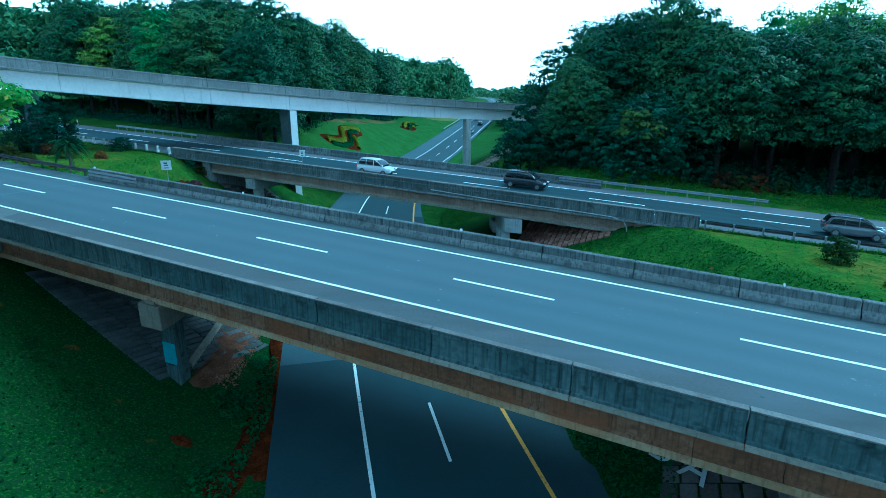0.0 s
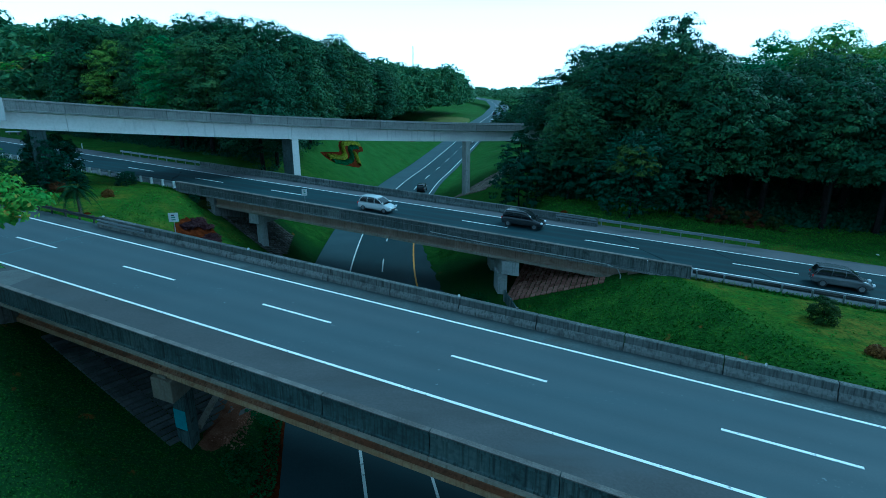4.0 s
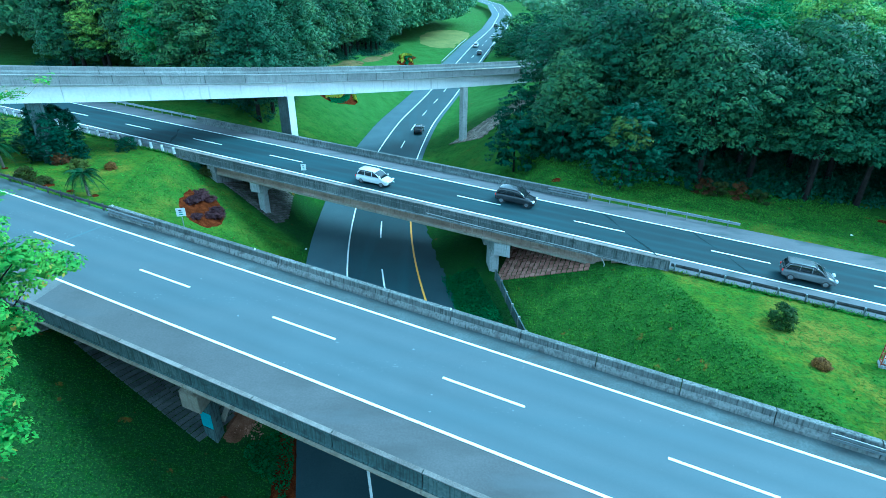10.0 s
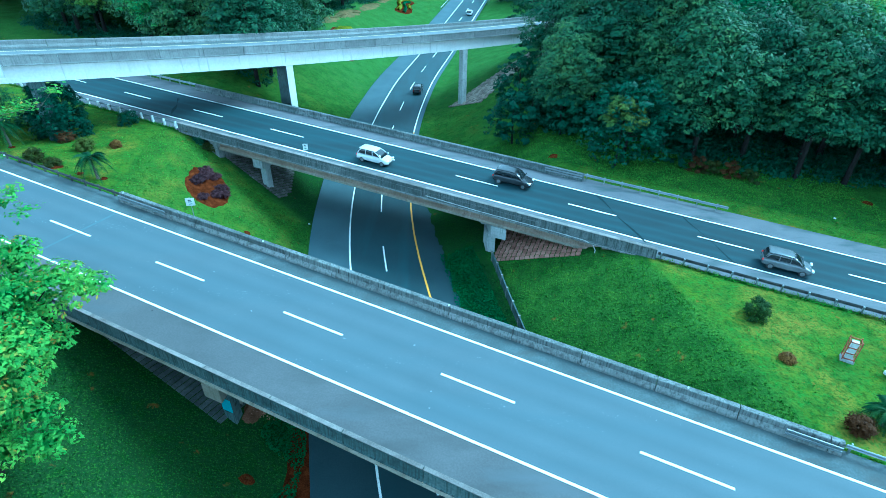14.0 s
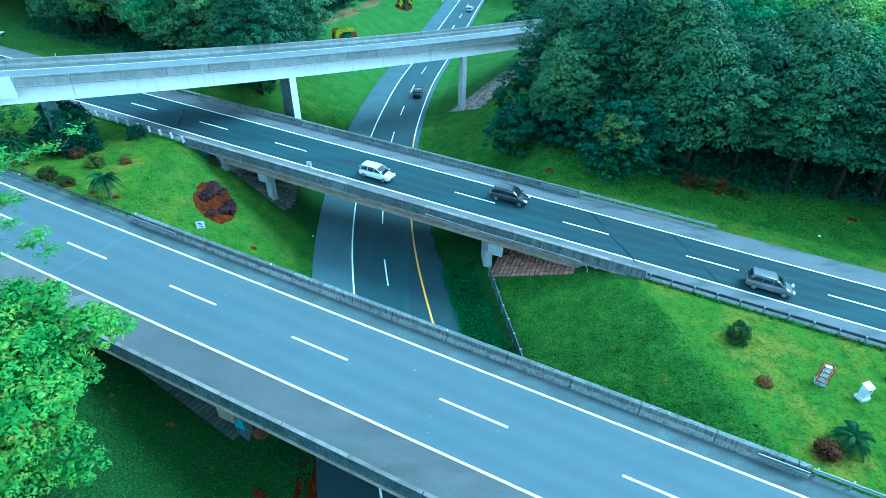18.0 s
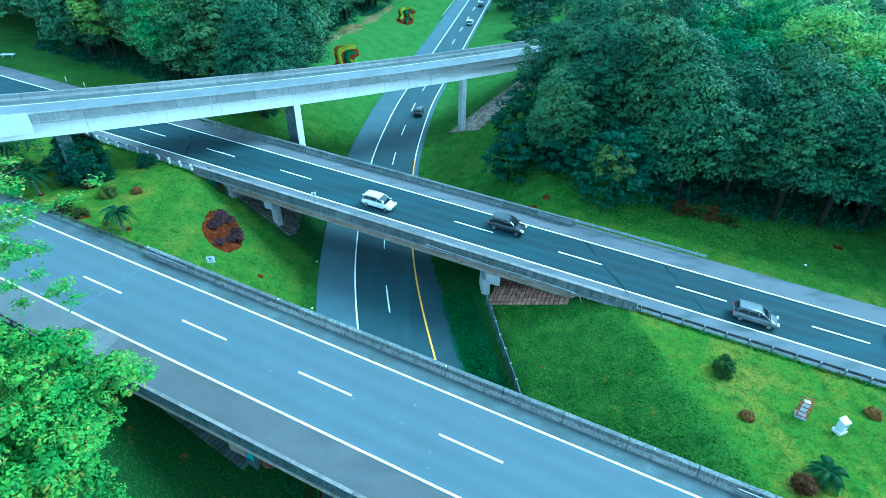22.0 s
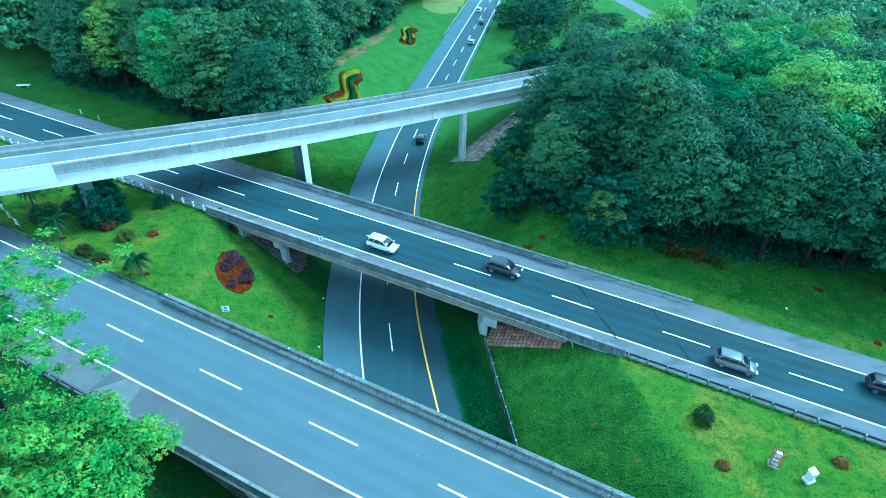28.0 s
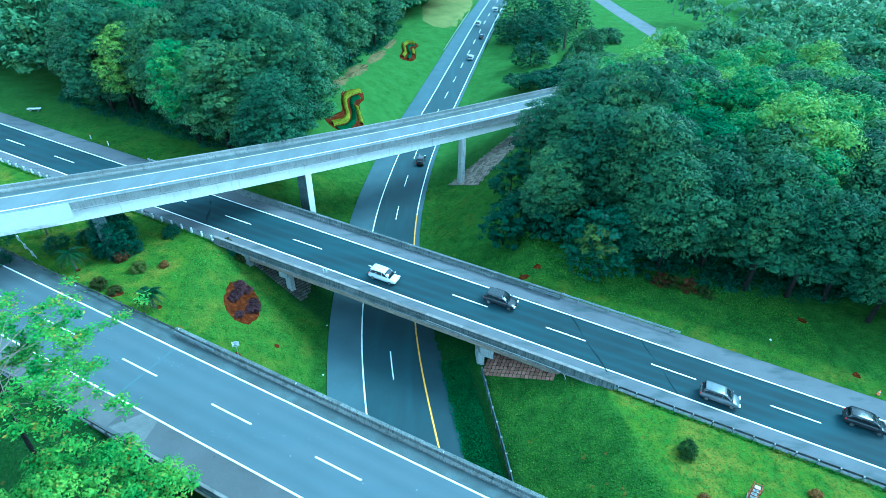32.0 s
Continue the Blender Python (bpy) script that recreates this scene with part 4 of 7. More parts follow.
def leaf_blades(rng, c, nrm, size, aspect=0.7):
    """One pointed face for each small leaf."""
    count = len(c)
    nrm = nrm / np.linalg.norm(nrm, axis=1)[:, None]
    t = np.cross(nrm, rng.normal(size=(count, 3)))
    t /= np.linalg.norm(t, axis=1)[:, None]
    b = np.cross(nrm, t)
    L = size * (0.65 + 0.7 * rng.random(count))[:, None]
    W = L * aspect
    v = np.stack([c - t * L * 0.45 - b * W * 0.5, c - t * L * 0.45 + b * W * 0.5, c + t * L * 0.6 - nrm * L * 0.12], 1)
    return v.reshape(-1, 3), np.arange(count * 3).reshape(-1, 3)[:, [0, 2, 1]]


def fast_mesh(name, v, f, mat, soft=None):
    """Mesh from arrays; soft gives a smooth normal for each vertex, so that a clump of leaves shades as one body."""
    me = bpy.data.meshes.new(name)
    me.vertices.add(len(v))
    me.vertices.foreach_set("co", np.asarray(v, dtype=np.float32).ravel())
    k = f.shape[1]
    me.loops.add(f.size)
    me.loops.foreach_set("vertex_index", f.ravel().astype(np.int32))
    me.polygons.add(len(f))
    me.polygons.foreach_set("loop_start", np.arange(0, f.size, k, dtype=np.int32))
    me.materials.append(mat)
    me.update(calc_edges=True)
    if soft is not None:
        me.normals_split_custom_set_from_vertices(soft.tolist())
    return me


def lobes(rng, radius, z0, z1, count, lobe_r):
    """Centres and radii of the lobes of a crown between two heights."""
    mid, half = (z0 + z1) / 2, (z1 - z0) / 2
    cs, rs = [], []
    for i in range(count):
        a = i * 2.39996 + rng.normal(scale=0.35)
        zz = 1 - 1.55 * (i + 0.5) / count
        rr = math.sqrt(max(0.0, 1 - min(1, abs(zz)) ** 2.4)) * (0.6 + 0.3 * rng.random())
        cr = radius * (lobe_r[0] + (lobe_r[1] - lobe_r[0]) * rng.random())
        cs.append((math.cos(a) * rr * radius, math.sin(a) * rr * radius, mid + zz * (half - cr * 0.5) * (0.85 + 0.25 * rng.random())))
        rs.append(cr)
    return np.array(cs), np.array(rs)


def tufts(rng, cs, rs, per, tuft_r, leaves_per, size, flat=0.8, droop=0.0):
    """Leaf tufts over the lobes: each tuft a small dome of leaves, so that the crown reads as rosettes with dark gaps."""
    n = len(cs)
    pick = np.repeat(np.arange(n), per)
    d = rng.normal(size=(len(pick), 3))
    d[:, 2] = d[:, 2] * 0.75 + 0.5
    d /= np.linalg.norm(d, axis=1)[:, None]
    tc = cs[pick] + d * (rs[pick] * (0.78 + 0.25 * rng.random(len(pick))))[:, None] * np.array([1, 1, flat])
    q = np.repeat(np.arange(len(tc)), leaves_per)
    e = rng.normal(size=(len(q), 3))
    e[:, 2] = np.abs(e[:, 2]) - 0.15
    e /= np.linalg.norm(e, axis=1)[:, None]
    tr = tuft_r * (0.6 + 0.7 * rng.random(len(tc)))
    c = tc[q] + e * (tr[q] * (0.55 + 0.5 * rng.random(len(q))))[:, None] * np.array([1, 1, 0.7])
    nrm = 0.45 * e + 0.9 * d[q] + rng.normal(scale=0.28, size=(len(q), 3))
    nrm[:, 2] += 0.25
    return leaf_quads(rng, c, nrm, size)


def trunk_mesh(rng, height, r, cs, every=3, top=0.75):
    bm = bmesh.new()
    b = rng.normal(scale=0.25, size=2)
    limb(bm, (0, 0, -0.8), (b[0] * 0.5, b[1] * 0.5, height * 0.3), r * 1.3, r * 0.8)
    limb(bm, (b[0] * 0.5, b[1] * 0.5, height * 0.3), (b[0], b[1], height * top), r * 0.8, r * 0.28)
    for i in range(0, len(cs), every):
        z = height * (0.25 + 0.4 * rng.random())
        limb(bm, (b[0] * 0.7, b[1] * 0.7, min(z, cs[i][2] - 0.3)), cs[i], r * 0.36, r * 0.08, 5)
    return bm


def tree(seed, height, radius, lobe_count=58, per=12, leaves_per=11, size=0.34, tuft_r=0.36, trunk_r=0.28, low=0.3, leaf=None, name="tree", lobe_r=(0.2, 0.3), flat=0.85):
    """A broadleaf tree: tapered trunk with limbs and a crown of leaf tufts on uneven lobes."""
    rng = np.random.default_rng(seed)
    ob = thing(name)
    cs, rs = lobes(rng, radius, height * low, height, lobe_count, lobe_r)
    part("trunk", trunk_mesh(rng, height, trunk_r, cs, 5), BARK, ob)
    v, f = tufts(rng, cs, rs, per, tuft_r, leaves_per, size, flat)
    put("crown", fast_mesh("crown", v, f, leaf or LEAF), ob)
    return ob


def stand(ob, x, y, turn=0.0, scale=1.0, sink=0.1):
    z = float(ground_z(x, y)) - sink
    ob.matrix_basis = Matrix.Translation((x, y, z)) @ pose(0, 0, 0, 0, 0, turn) @ Matrix.Scale(scale, 4)
    return ob


def umbrellas(rng, radius, z0, z1, count, sub=(0.34, 0.5)):
    """Flattened sub-domes of a crown, the widest in the middle, a few standing out on top."""
    out = []
    for i in range(count):
        f = (i + 0.5) / count
        zz = z1 - (z1 - z0) * (0.08 + 0.8 * f ** 0.8) - radius * 0.12
        reach = radius * min(1.0, 0.25 + 1.25 * f ** 0.65) * (0.66 if f < 0.85 else 0.55) * rng.uniform(0.8, 1.1)
        a = i * 2.39996 + rng.normal(scale=0.3)
        out.append((math.cos(a) * reach, math.sin(a) * reach, zz, radius * rng.uniform(*sub)))
    return np.array(out)


def rosettes(rng, subs, spacing, tuft_r, leaves_per, size, flat=0.62, aspect=0.5, small=False, fill=26):
    """Leaf rosettes set over the sub-domes; those inside a neighbour are left out."""
    pts, dirs = [], []
    for i, (x, y, z, r) in enumerate(subs):
        n = max(5, int(2 * math.pi * r * r * 1.15 / spacing ** 2))
        k = np.arange(n)
        zz = 1 - 1.4 * (k + 0.5) / n
        rr = np.sqrt(1 - zz ** 2)
        a = k * 2.39996 + i
        d = np.stack([np.cos(a) * rr, np.sin(a) * rr, zz], 1) + rng.normal(scale=0.1, size=(n, 3))
        p = np.array([x, y, z]) + d * r * rng.uniform(0.86, 1.08, size=(n, 1)) * np.array([1, 1, flat])
        keep = np.ones(n, bool)
        for j, (a2, b2, c2, r2) in enumerate(subs):
            if j != i:
                q = (p - np.array([a2, b2, c2])) / np.array([r2, r2, r2 * flat])
                keep &= (q ** 2).sum(1) > 0.72
        pts.append(p[keep])
        dirs.append(d[keep])
    tc, d = np.concatenate(pts), np.concatenate(dirs)
    q = np.repeat(np.arange(len(tc)), leaves_per)
    e = rng.normal(size=(len(q), 3))
    e[:, 2] = np.abs(e[:, 2]) * 0.9 - 0.12
    e /= np.linalg.norm(e, axis=1)[:, None]
    tr = tuft_r * (0.7 + 0.6 * rng.random(len(tc)))
    c = tc[q] + e * (tr[q] * (0.86 + 0.24 * rng.random(len(q))))[:, None] * np.array([1, 1, 0.68])
    body = 0.9 * e + 0.45 * d[q] + np.array([0, 0, 0.3]) + rng.normal(scale=0.1, size=(len(q), 3))
    nrm = 1.05 * e + 0.3 * d[q] + rng.normal(scale=0.16, size=(len(q), 3))
    nrm[:, 2] += 0.4
    v, f = leaf_blades(rng, c, nrm, size) if small else leaf_quads(rng, c, nrm, size, aspect)
    n = len(subs) * fill
    k = rng.integers(0, len(subs), n)
    e = rng.normal(size=(n, 3))
    e /= np.linalg.norm(e, axis=1)[:, None]
    c = subs[k, :3] + e * (subs[k, 3] * 0.6 * rng.random(n) ** 0.4)[:, None] * np.array([1, 1, flat])
    soft = np.repeat(np.concatenate([body, e]), 3 if small else 4, axis=0)
    soft /= np.linalg.norm(soft, axis=1)[:, None]
    v2, f2 = (leaf_blades if small else leaf_quads)(rng, c, e + rng.normal(scale=0.3, size=(n, 3)), size * (2.2 if small else 2.4), 0.8)
    return np.concatenate([v, v2]), np.concatenate([f, f2 + len(v)]), soft


def wood_tree(seed, height, radius, low, leaf, count=17):
    rng = np.random.default_rng(seed)
    ob = thing("tree")
    subs = umbrellas(rng, radius, height * low, height, count)
    part("trunk", trunk_mesh(rng, height, 0.26, subs[:, :3], 2), BARK, ob)
    v, f, soft = rosettes(rng, subs, 1.3, 0.76, 62, 0.25, 0.7, small=True, fill=44)
    put("crown", fast_mesh("crown", v, f, leaf, soft), ob)
    return tagged(ob, "tall broadleaf tree with tiers of dense " + ("light yellowish" if leaf is LEAF_LIGHT else "dark") + " green foliage", "tree", group="trees of the wood")


FOREST = [wood_tree(11, 16, 4.5, 0.27, LEAF), wood_tree(12, 17.2, 4.8, 0.3, LEAF, 20), wood_tree(13, 15, 4.6, 0.29, LEAF, 18), wood_tree(14, 16.6, 4.7, 0.12, LEAF, 22), wood_tree(15, 15.6, 4.8, 0.27, LEAF, 20), wood_tree(16, 16.6, 4.7, 0.27, LEAF_LIGHT), wood_tree(17, 15.6, 4.5, 0.24, LEAF_LIGHT), wood_tree(18, 17.2, 4.8, 0.28, LEAF_LIGHT)]
rng = random.Random(5)
used = [False] * len(FOREST)
FAR_TREES = []


def edge_left(y):
    return float(np.interp(y, [90, 105, 140, 176, 214, 260, 420], [-29, -28, -28, -21, -16, 2, 26]))


def plant(x, y, scale=1.0):
    light = rng.random() < (0.65 if x > 30 and B.n[0] * x + B.n[1] * y > 84 else 0.07 if x < 0 else 0.12 if x > 27 and B.n[0] * x + B.n[1] * y > 80 else 0.0)
    edge = B.n[0] * x + B.n[1] * y < 77 or (x < 0 and x > edge_left(y) - 5)
    k = rng.choice((5, 6, 7)) if light else (3 if x < 0 else rng.choice((2, 4))) if edge else rng.choice((0, 1, 2, 3, 4))
    z = float(ground_z(x, y)) - 0.2
    m = Matrix.Translation((x, y, z)) @ pose(0, 0, 0, 0, 0, rng.uniform(0, 360)) @ Matrix.Diagonal((scale, scale, scale * rng.uniform(0.94, 1.07), 1))
    ob = FOREST[k] if not used[k] else copy_thing(FOREST[k], Matrix.Identity(4))
    used[k] = True
    ob.matrix_basis = m


def wood(area, spacing, inside, near, tall=1.0, jitter=0.33):
    """Staggered rows of trees; those behind the front rows go to the joined far woods."""
    x0, x1, y0, y1 = area
    y, row = y0, 0
    while y < y1:
        x = x0 + (row % 2) * spacing / 2
        while x < x1:
            px, py = x + rng.uniform(-jitter, jitter) * spacing, y + rng.uniform(-jitter, jitter) * spacing
            if inside(px, py):
                edge = B.n[0] * px + B.n[1] * py < 79
                sc = rng.uniform(0.9, 1.08) * tall * (0.9 if edge else 1.0)
                if px > 0 and py < 105:
                    sc *= float(np.interp(px, [14, 20, 29, 40, 52], [0.84, 1.04, 1.14, 1.07, 1.1]))
                if near(px, py):
                    plant(px, py, sc)
                else:
                    FAR_TREES.append((px, py, sc))
            x += spacing
        y += spacing * 0.87
        row += 1


def in_right(x, y):
    nb = B.n[0] * x + B.n[1] * y
    nc, sc = C.n[0] * x + C.n[1] * y, C.u[0] * x + C.u[1] * y
    if 70.5 < nc < 85 and sc > 50:
        return False
    if math.hypot(x - 23.6, y - 64.5) < 9.0 or nb < 72.5:
        return False
    return nb > 68 + 3 * math.sin(x * 0.2) and x > max(15.5 if y < 84 else 15.5 + (y - 84) * 0.5, float(low_x(y)) + 17) and not (nc > 84 and x < 24 + (y - 95) * 0.75)


def in_left(x, y):
    nb = B.n[0] * x + B.n[1] * y
    return nb > 69 + max(0.0, -80 - x) * 0.1 and x < edge_left(y)


def near_right(x, y):
    return y < 125 and x < 96


def near_left(x, y):
    return y < 128 + (x + 60) * 0.5 and x > -92 or (x > edge_left(y) - 14 and y < 210)


wood((13, 150, 55, 175), 6.5, in_right, near_right, 1.2)
wood((-190, 30, 78, 330), 6.9, in_left, near_left, 1.38)
spire = wood_tree(19, 19, 3.2, 0.7, LEAF, 8)
spire.matrix_basis = Matrix.Translation((34.0, 84.0, float(ground_z(34.0, 84.0)) - 0.2)) @ Matrix.Scale(1.36, 4)


def far_woods():
    """The woods behind the front trees and the added unseen trees, crowns joined: too many to count."""
    g = np.random.default_rng(77)
    vs, fs, n = [], [], 0
    base = []
    for k in range(4):
        base.append(rosettes(g, umbrellas(g, 4.8, 4.0, 16.5, 13), 1.7, 0.85, 8, 0.75, small=True, fill=9))
    for i, (x, y, sc) in enumerate(FAR_TREES):
        v, f, soft = base[i % 4]
        a = i * 2.4
        ca, sa = math.cos(a) * sc, math.sin(a) * sc
        w = np.stack([v[:, 0] * ca - v[:, 1] * sa + x, v[:, 0] * sa + v[:, 1] * ca + y, v[:, 2] * sc * (0.92 + 0.2 * g.random()) + float(ground_z(x, y))], 1)
        vs.append(w)
        fs.append(f + n)
        n += len(v)
    return fast_mesh("far_woods", np.concatenate(vs), np.concatenate(fs), LEAF_FAR_HAZE)


# unseen trees added on the high ground behind the near bank to block low sky
rim = random.Random(41)
for row in range(6):
    for k in range(34):
        px, py = -118 + 7.2 * k + rim.uniform(-2, 2), -24 - 7.0 * row + rim.uniform(-2, 2)
        if abs(px - float(low_x(py))) > 13:
            FAR_TREES.append((px, py, rim.uniform(1.0, 1.3)))
tagged(new("far_woods", far_woods()), "dense green tree crowns of the woods behind, with unseen light-blocking trees added", "woods", kind="stuff")



def undergrowth():
    """Low dark leaves between the front trunks of both woods."""
    g = np.random.default_rng(91)
    n = 4200
    x, y = np.concatenate([14 + 62 * g.random(n), -85 + 75 * g.random(n)]), np.concatenate([60 + 26 * g.random(n), 86 + 130 * g.random(n)])
    keep = [(in_right(a, b) and B.n[0] * a + B.n[1] * b > 72 if a > 0 else in_left(a, b) and B.n[0] * a + B.n[1] * b > 67) and (a > 0 or b < 108 or B.n[0] * a + B.n[1] * b < 78 or a > edge_left(b) - 9) and g.random() < (1.0 if a < 36 else 0.35) for a, b in zip(x, y)]
    x, y = x[keep], y[keep]
    h = 0.4 + 1.7 * g.random(len(x)) ** 1.5
    k = 46
    q = np.repeat(np.arange(len(x)), k)
    e = g.normal(size=(len(q), 3)) * np.array([0.75, 0.75, 0.45])
    c = np.stack([x[q] + e[:, 0], y[q] + e[:, 1], ground_z(x, y)[q] + np.abs(e[:, 2]) * h[q] + 0.1], 1)
    nrm = e + g.normal(scale=0.4, size=e.shape) + np.array([0, 0, 0.6])
    v, f = leaf_quads(g, c, nrm, 0.42)
    return fast_mesh("undergrowth", v, f, LEAF_DARK)


tagged(new("undergrowth", undergrowth()), "tangled dark green undergrowth between the trunks", "undergrowth", kind="stuff")

# the wood's edge: bushes and small trees that show singly
big_bush = tree(31, 9.8, 5.5, 80, 15, 9, 0.36, 0.4, 0.2, -0.3, LEAF_GLOSSY, "large_bush", (0.2, 0.3), 0.95)
stand(tagged(big_bush, "large rounded evergreen bush with glossy dark leaves", "bush"), 23.6, 64.5, 20)
yellow_bush = tree(32, 5.5, 1.7, 16, 10, 14, 0.26, 0.36, 0.08, 0.5, leaf_material("olive_leaf", [(0.03, 0.06, 0.012), (0.06, 0.09, 0.016), (0.1, 0.12, 0.02)]), "small_tree")
stand(tagged(yellow_bush, "small tree with olive yellow leaves beside the large bush", "tree"), 21.9, 61.6, 10, 1.5)
for i, (x, y, h, r) in enumerate(((10.4, 72.0, 7.2, 3.6), (13.2, 75.0, 6.5, 3.0), (16.9, 71.0, 6.0, 2.6), (29.5, 66.5, 7.5, 3.4), (12.5, 84.0, 8.5, 3.8), (16.5, 88.0, 10.5, 4.4))):
    o = tree(41 + i, h, r, 20, 8, 24, 0.42, 0.55, 0.14, -0.15, LEAF_DARK, "small_tree", (0.3, 0.45), 0.7)
    stand(tagged(o, "small spreading tree with feathery dark green foliage", "tree", group="small trees at the wood's edge"), x, y, i * 50)
shrubs = ((31.8, 61.0, 1.9, LEAF_RED, "reddish brown"), (35.6, 60.2, 2.0, LEAF_RED, "rust red"), (37.5, 59.0, 1.6, LEAF_BRONZE, "bronze green"), (33.5, 60.6, 1.8, LEAF_BRONZE, "bronze green"), (30.2, 63.0, 2.4, LEAF_DARK, "dark green"))
for i, (x, y, h, mat, word) in enumerate(shrubs):
    o = tree(61 + i, h, h * 0.6, 10, 7, 16, 0.26, 0.3, 0.05, -0.3, mat, "shrub")
    stand(tagged(o, word + " leafy shrub at the edge of the wood", "shrub"), x, y, i * 70)

# beyond the flyover on the far lawn
for i, (x, y, h, r, fl) in enumerate(((26.5, 141, 6.0, 6.0, 0.35), (21.5, 148, 4.0, 4.5, 0.4), (27, 170, 7, 6, 0.6), (32, 186, 9, 7, 0.6), (24, 205, 8, 6, 0.6), (30, 210, 9, 7, 0.6), (37, 200, 10, 7.5, 0.6), (44, 176, 6, 5, 0.5), (50, 190, 7, 5, 0.6), (36, 158, 4.5, 4, 0.5), (60, 205, 5, 5, 0.4), (29, 196, 11, 7, 0.7), (36, 208, 13, 8, 0.7), (42, 214, 12, 8, 0.7), (27, 222, 12, 7, 0.7), (35, 230, 13, 8, 0.7), (44, 235, 13, 8, 0.7), (52, 224, 11, 7, 0.7), (31, 143, 5.0, 5.0, 0.4))):
    o = tree(81 + i, h, r, 30, 14, 20, 0.4, 0.6, 0.25, 0.2 if i < 2 else -0.4, LEAF_DARK if i % 3 == 0 else LEAF, "spreading_tree", (0.28, 0.4), fl)
    stand(tagged(o, "low spreading tree with flat green crown on the far lawn", "tree", group="trees on the far lawn"), x, y, i * 40)


def palm(seed, height, fronds, length, name="palm_tree", trunk_r=0.13, leaflets=20, width=0.3):
    """A palm: ringed trunk and arching fronds with two rows of leaflets."""
    g = np.random.default_rng(seed)
    ob = thing(name)
    bm = bmesh.new()
    lean = g.normal(scale=0.035, size=2)
    steps = 8
    for i in range(steps):
        a, b = i / steps, (i + 1) / steps
        limb(bm, (lean[0] * a * a * height, lean[1] * a * a * height, a * height - 0.2), (lean[0] * b * b * height, lean[1] * b * b * height, b * height - 0.2), trunk_r * (1.25 - 0.4 * a), trunk_r * (1.1 - 0.4 * b), 8)
    part("trunk", bm, PALM_BARK, ob)
    top = np.array([lean[0] * height, lean[1] * height, height - 0.25])
    for k in range(fronds):
        a = k * 2.39996
        rise = 0.95 - 1.15 * (k / fronds) + g.normal(scale=0.1)
        L = length * (0.85 + 0.3 * g.random())
        pts = []
        for i in range(9):
            f = i / 8
            r = L * f * (0.92 - 0.12 * f)
            z = L * (rise * f - 0.95 * f * f)
            pts.append(top + np.array([math.cos(a) * r, math.sin(a) * r, z]))
        pts = np.array(pts)
        bm = bmesh.new()
        side = np.array([-math.sin(a), math.cos(a), 0])
        for i in range(8):
            limb(bm, pts[i], pts[i + 1], 0.025, 0.015, 3)
        for j in range(leaflets):
            f = 0.12 + 0.86 * j / (leaflets - 1)
            i = min(7, int(f * 8))
            c = pts[i] + (pts[i + 1] - pts[i]) * (f * 8 - i)
            d = (pts[i + 1] - pts[i]) / np.linalg.norm(pts[i + 1] - pts[i])
            w = width * math.sin(math.pi * min(1, 0.15 + f * 0.85)) + 0.08
            for sg in (-1, 1):
                tip = c + side * sg * w + d * w * 0.6 + np.array([0, 0, -0.35 * w])
                b0, b1 = c - d * 0.04, c + d * 0.05
                mid = (c + tip) / 2 + np.array([0, 0, 0.05]) + d * 0.05
                v = [bm.verts.new(q) for q in (b0, b1, mid, tip)]
                bm.faces.new((v[0], v[1], v[2]))
                bm.faces.new((v[0], v[2], v[3]))
        part("frond", bm, PALM_LEAF, ob)
    return ob


for i, (x, y, h, n, L) in enumerate(((-34.5, 50.2, 2.6, 19, 2.2), (-47.3, 56.6, 3.0, 19, 2.3), (28.6, 22.8, 1.6, 16, 1.7), (-55.5, 64.0, 2.8, 17, 1.9))):
    stand(tagged(palm(100 + i, h, n, L, leaflets=20, width=0.4, trunk_r=0.13), "young palm with drooping dark green fronds on the grass", "palm tree", group="palms on the lawn"), x, y, 40 * i)
for i, (x, y, h) in enumerate(((43.5, 178, 6.0), (47.5, 184, 7.0), (41, 190, 6.5))):
    stand(tagged(palm(110 + i, h, 26, 6.0, "date_palm", 0.4, 16, 1.1), "tall thick date palm with long feathery fronds", "palm tree", group="date palms on the far lawn"), x, y, 60 * i)


# the big tree on the near bank, close to the camera
def near_tree():
    """A spreading crown, widest at the top, over a short trunk."""
    g = np.random.default_rng(3)
    ob = thing("tree")
    cx, cy = -24.9, 19.2
    z0 = float(ground_z(cx, cy))
    subs = []
    for n, reach, top, r0, r1 in ((64, 7.2, 16.5, 0.65, 1.15), (36, 6.0, 14.7, 0.75, 1.25), (20, 5.0, 12.6, 0.9, 1.4), (16, 4.8, 9.6, 1.1, 1.6)):
        for i in range(n):
            rr = reach * math.sqrt((i + 0.5) / n) * g.uniform(0.92, 1.08)
            a = i * 2.39996 + g.normal(scale=0.25)
            subs.append((math.cos(a) * rr, math.sin(a) * rr, top - z0 - 0.014 * rr * rr + g.normal(scale=0.6), g.uniform(r0, r1)))
    subs = np.array(subs)
    part("trunk", trunk_mesh(g, 13.0 - z0, 0.3, subs[:, :3], 2), BARK, ob)
    v, f, soft = rosettes(g, subs, 0.7, 0.4, 34, 0.24, 0.45, 0.5)
    put("crown", fast_mesh("crown", v, f, LEAF_NEAR, soft), ob)
    ob.matrix_basis = Matrix.Translation((cx, cy, z0))
    return ob


tagged(near_tree(), "leafy tree with bright fresh green leaves on the bank", "tree")


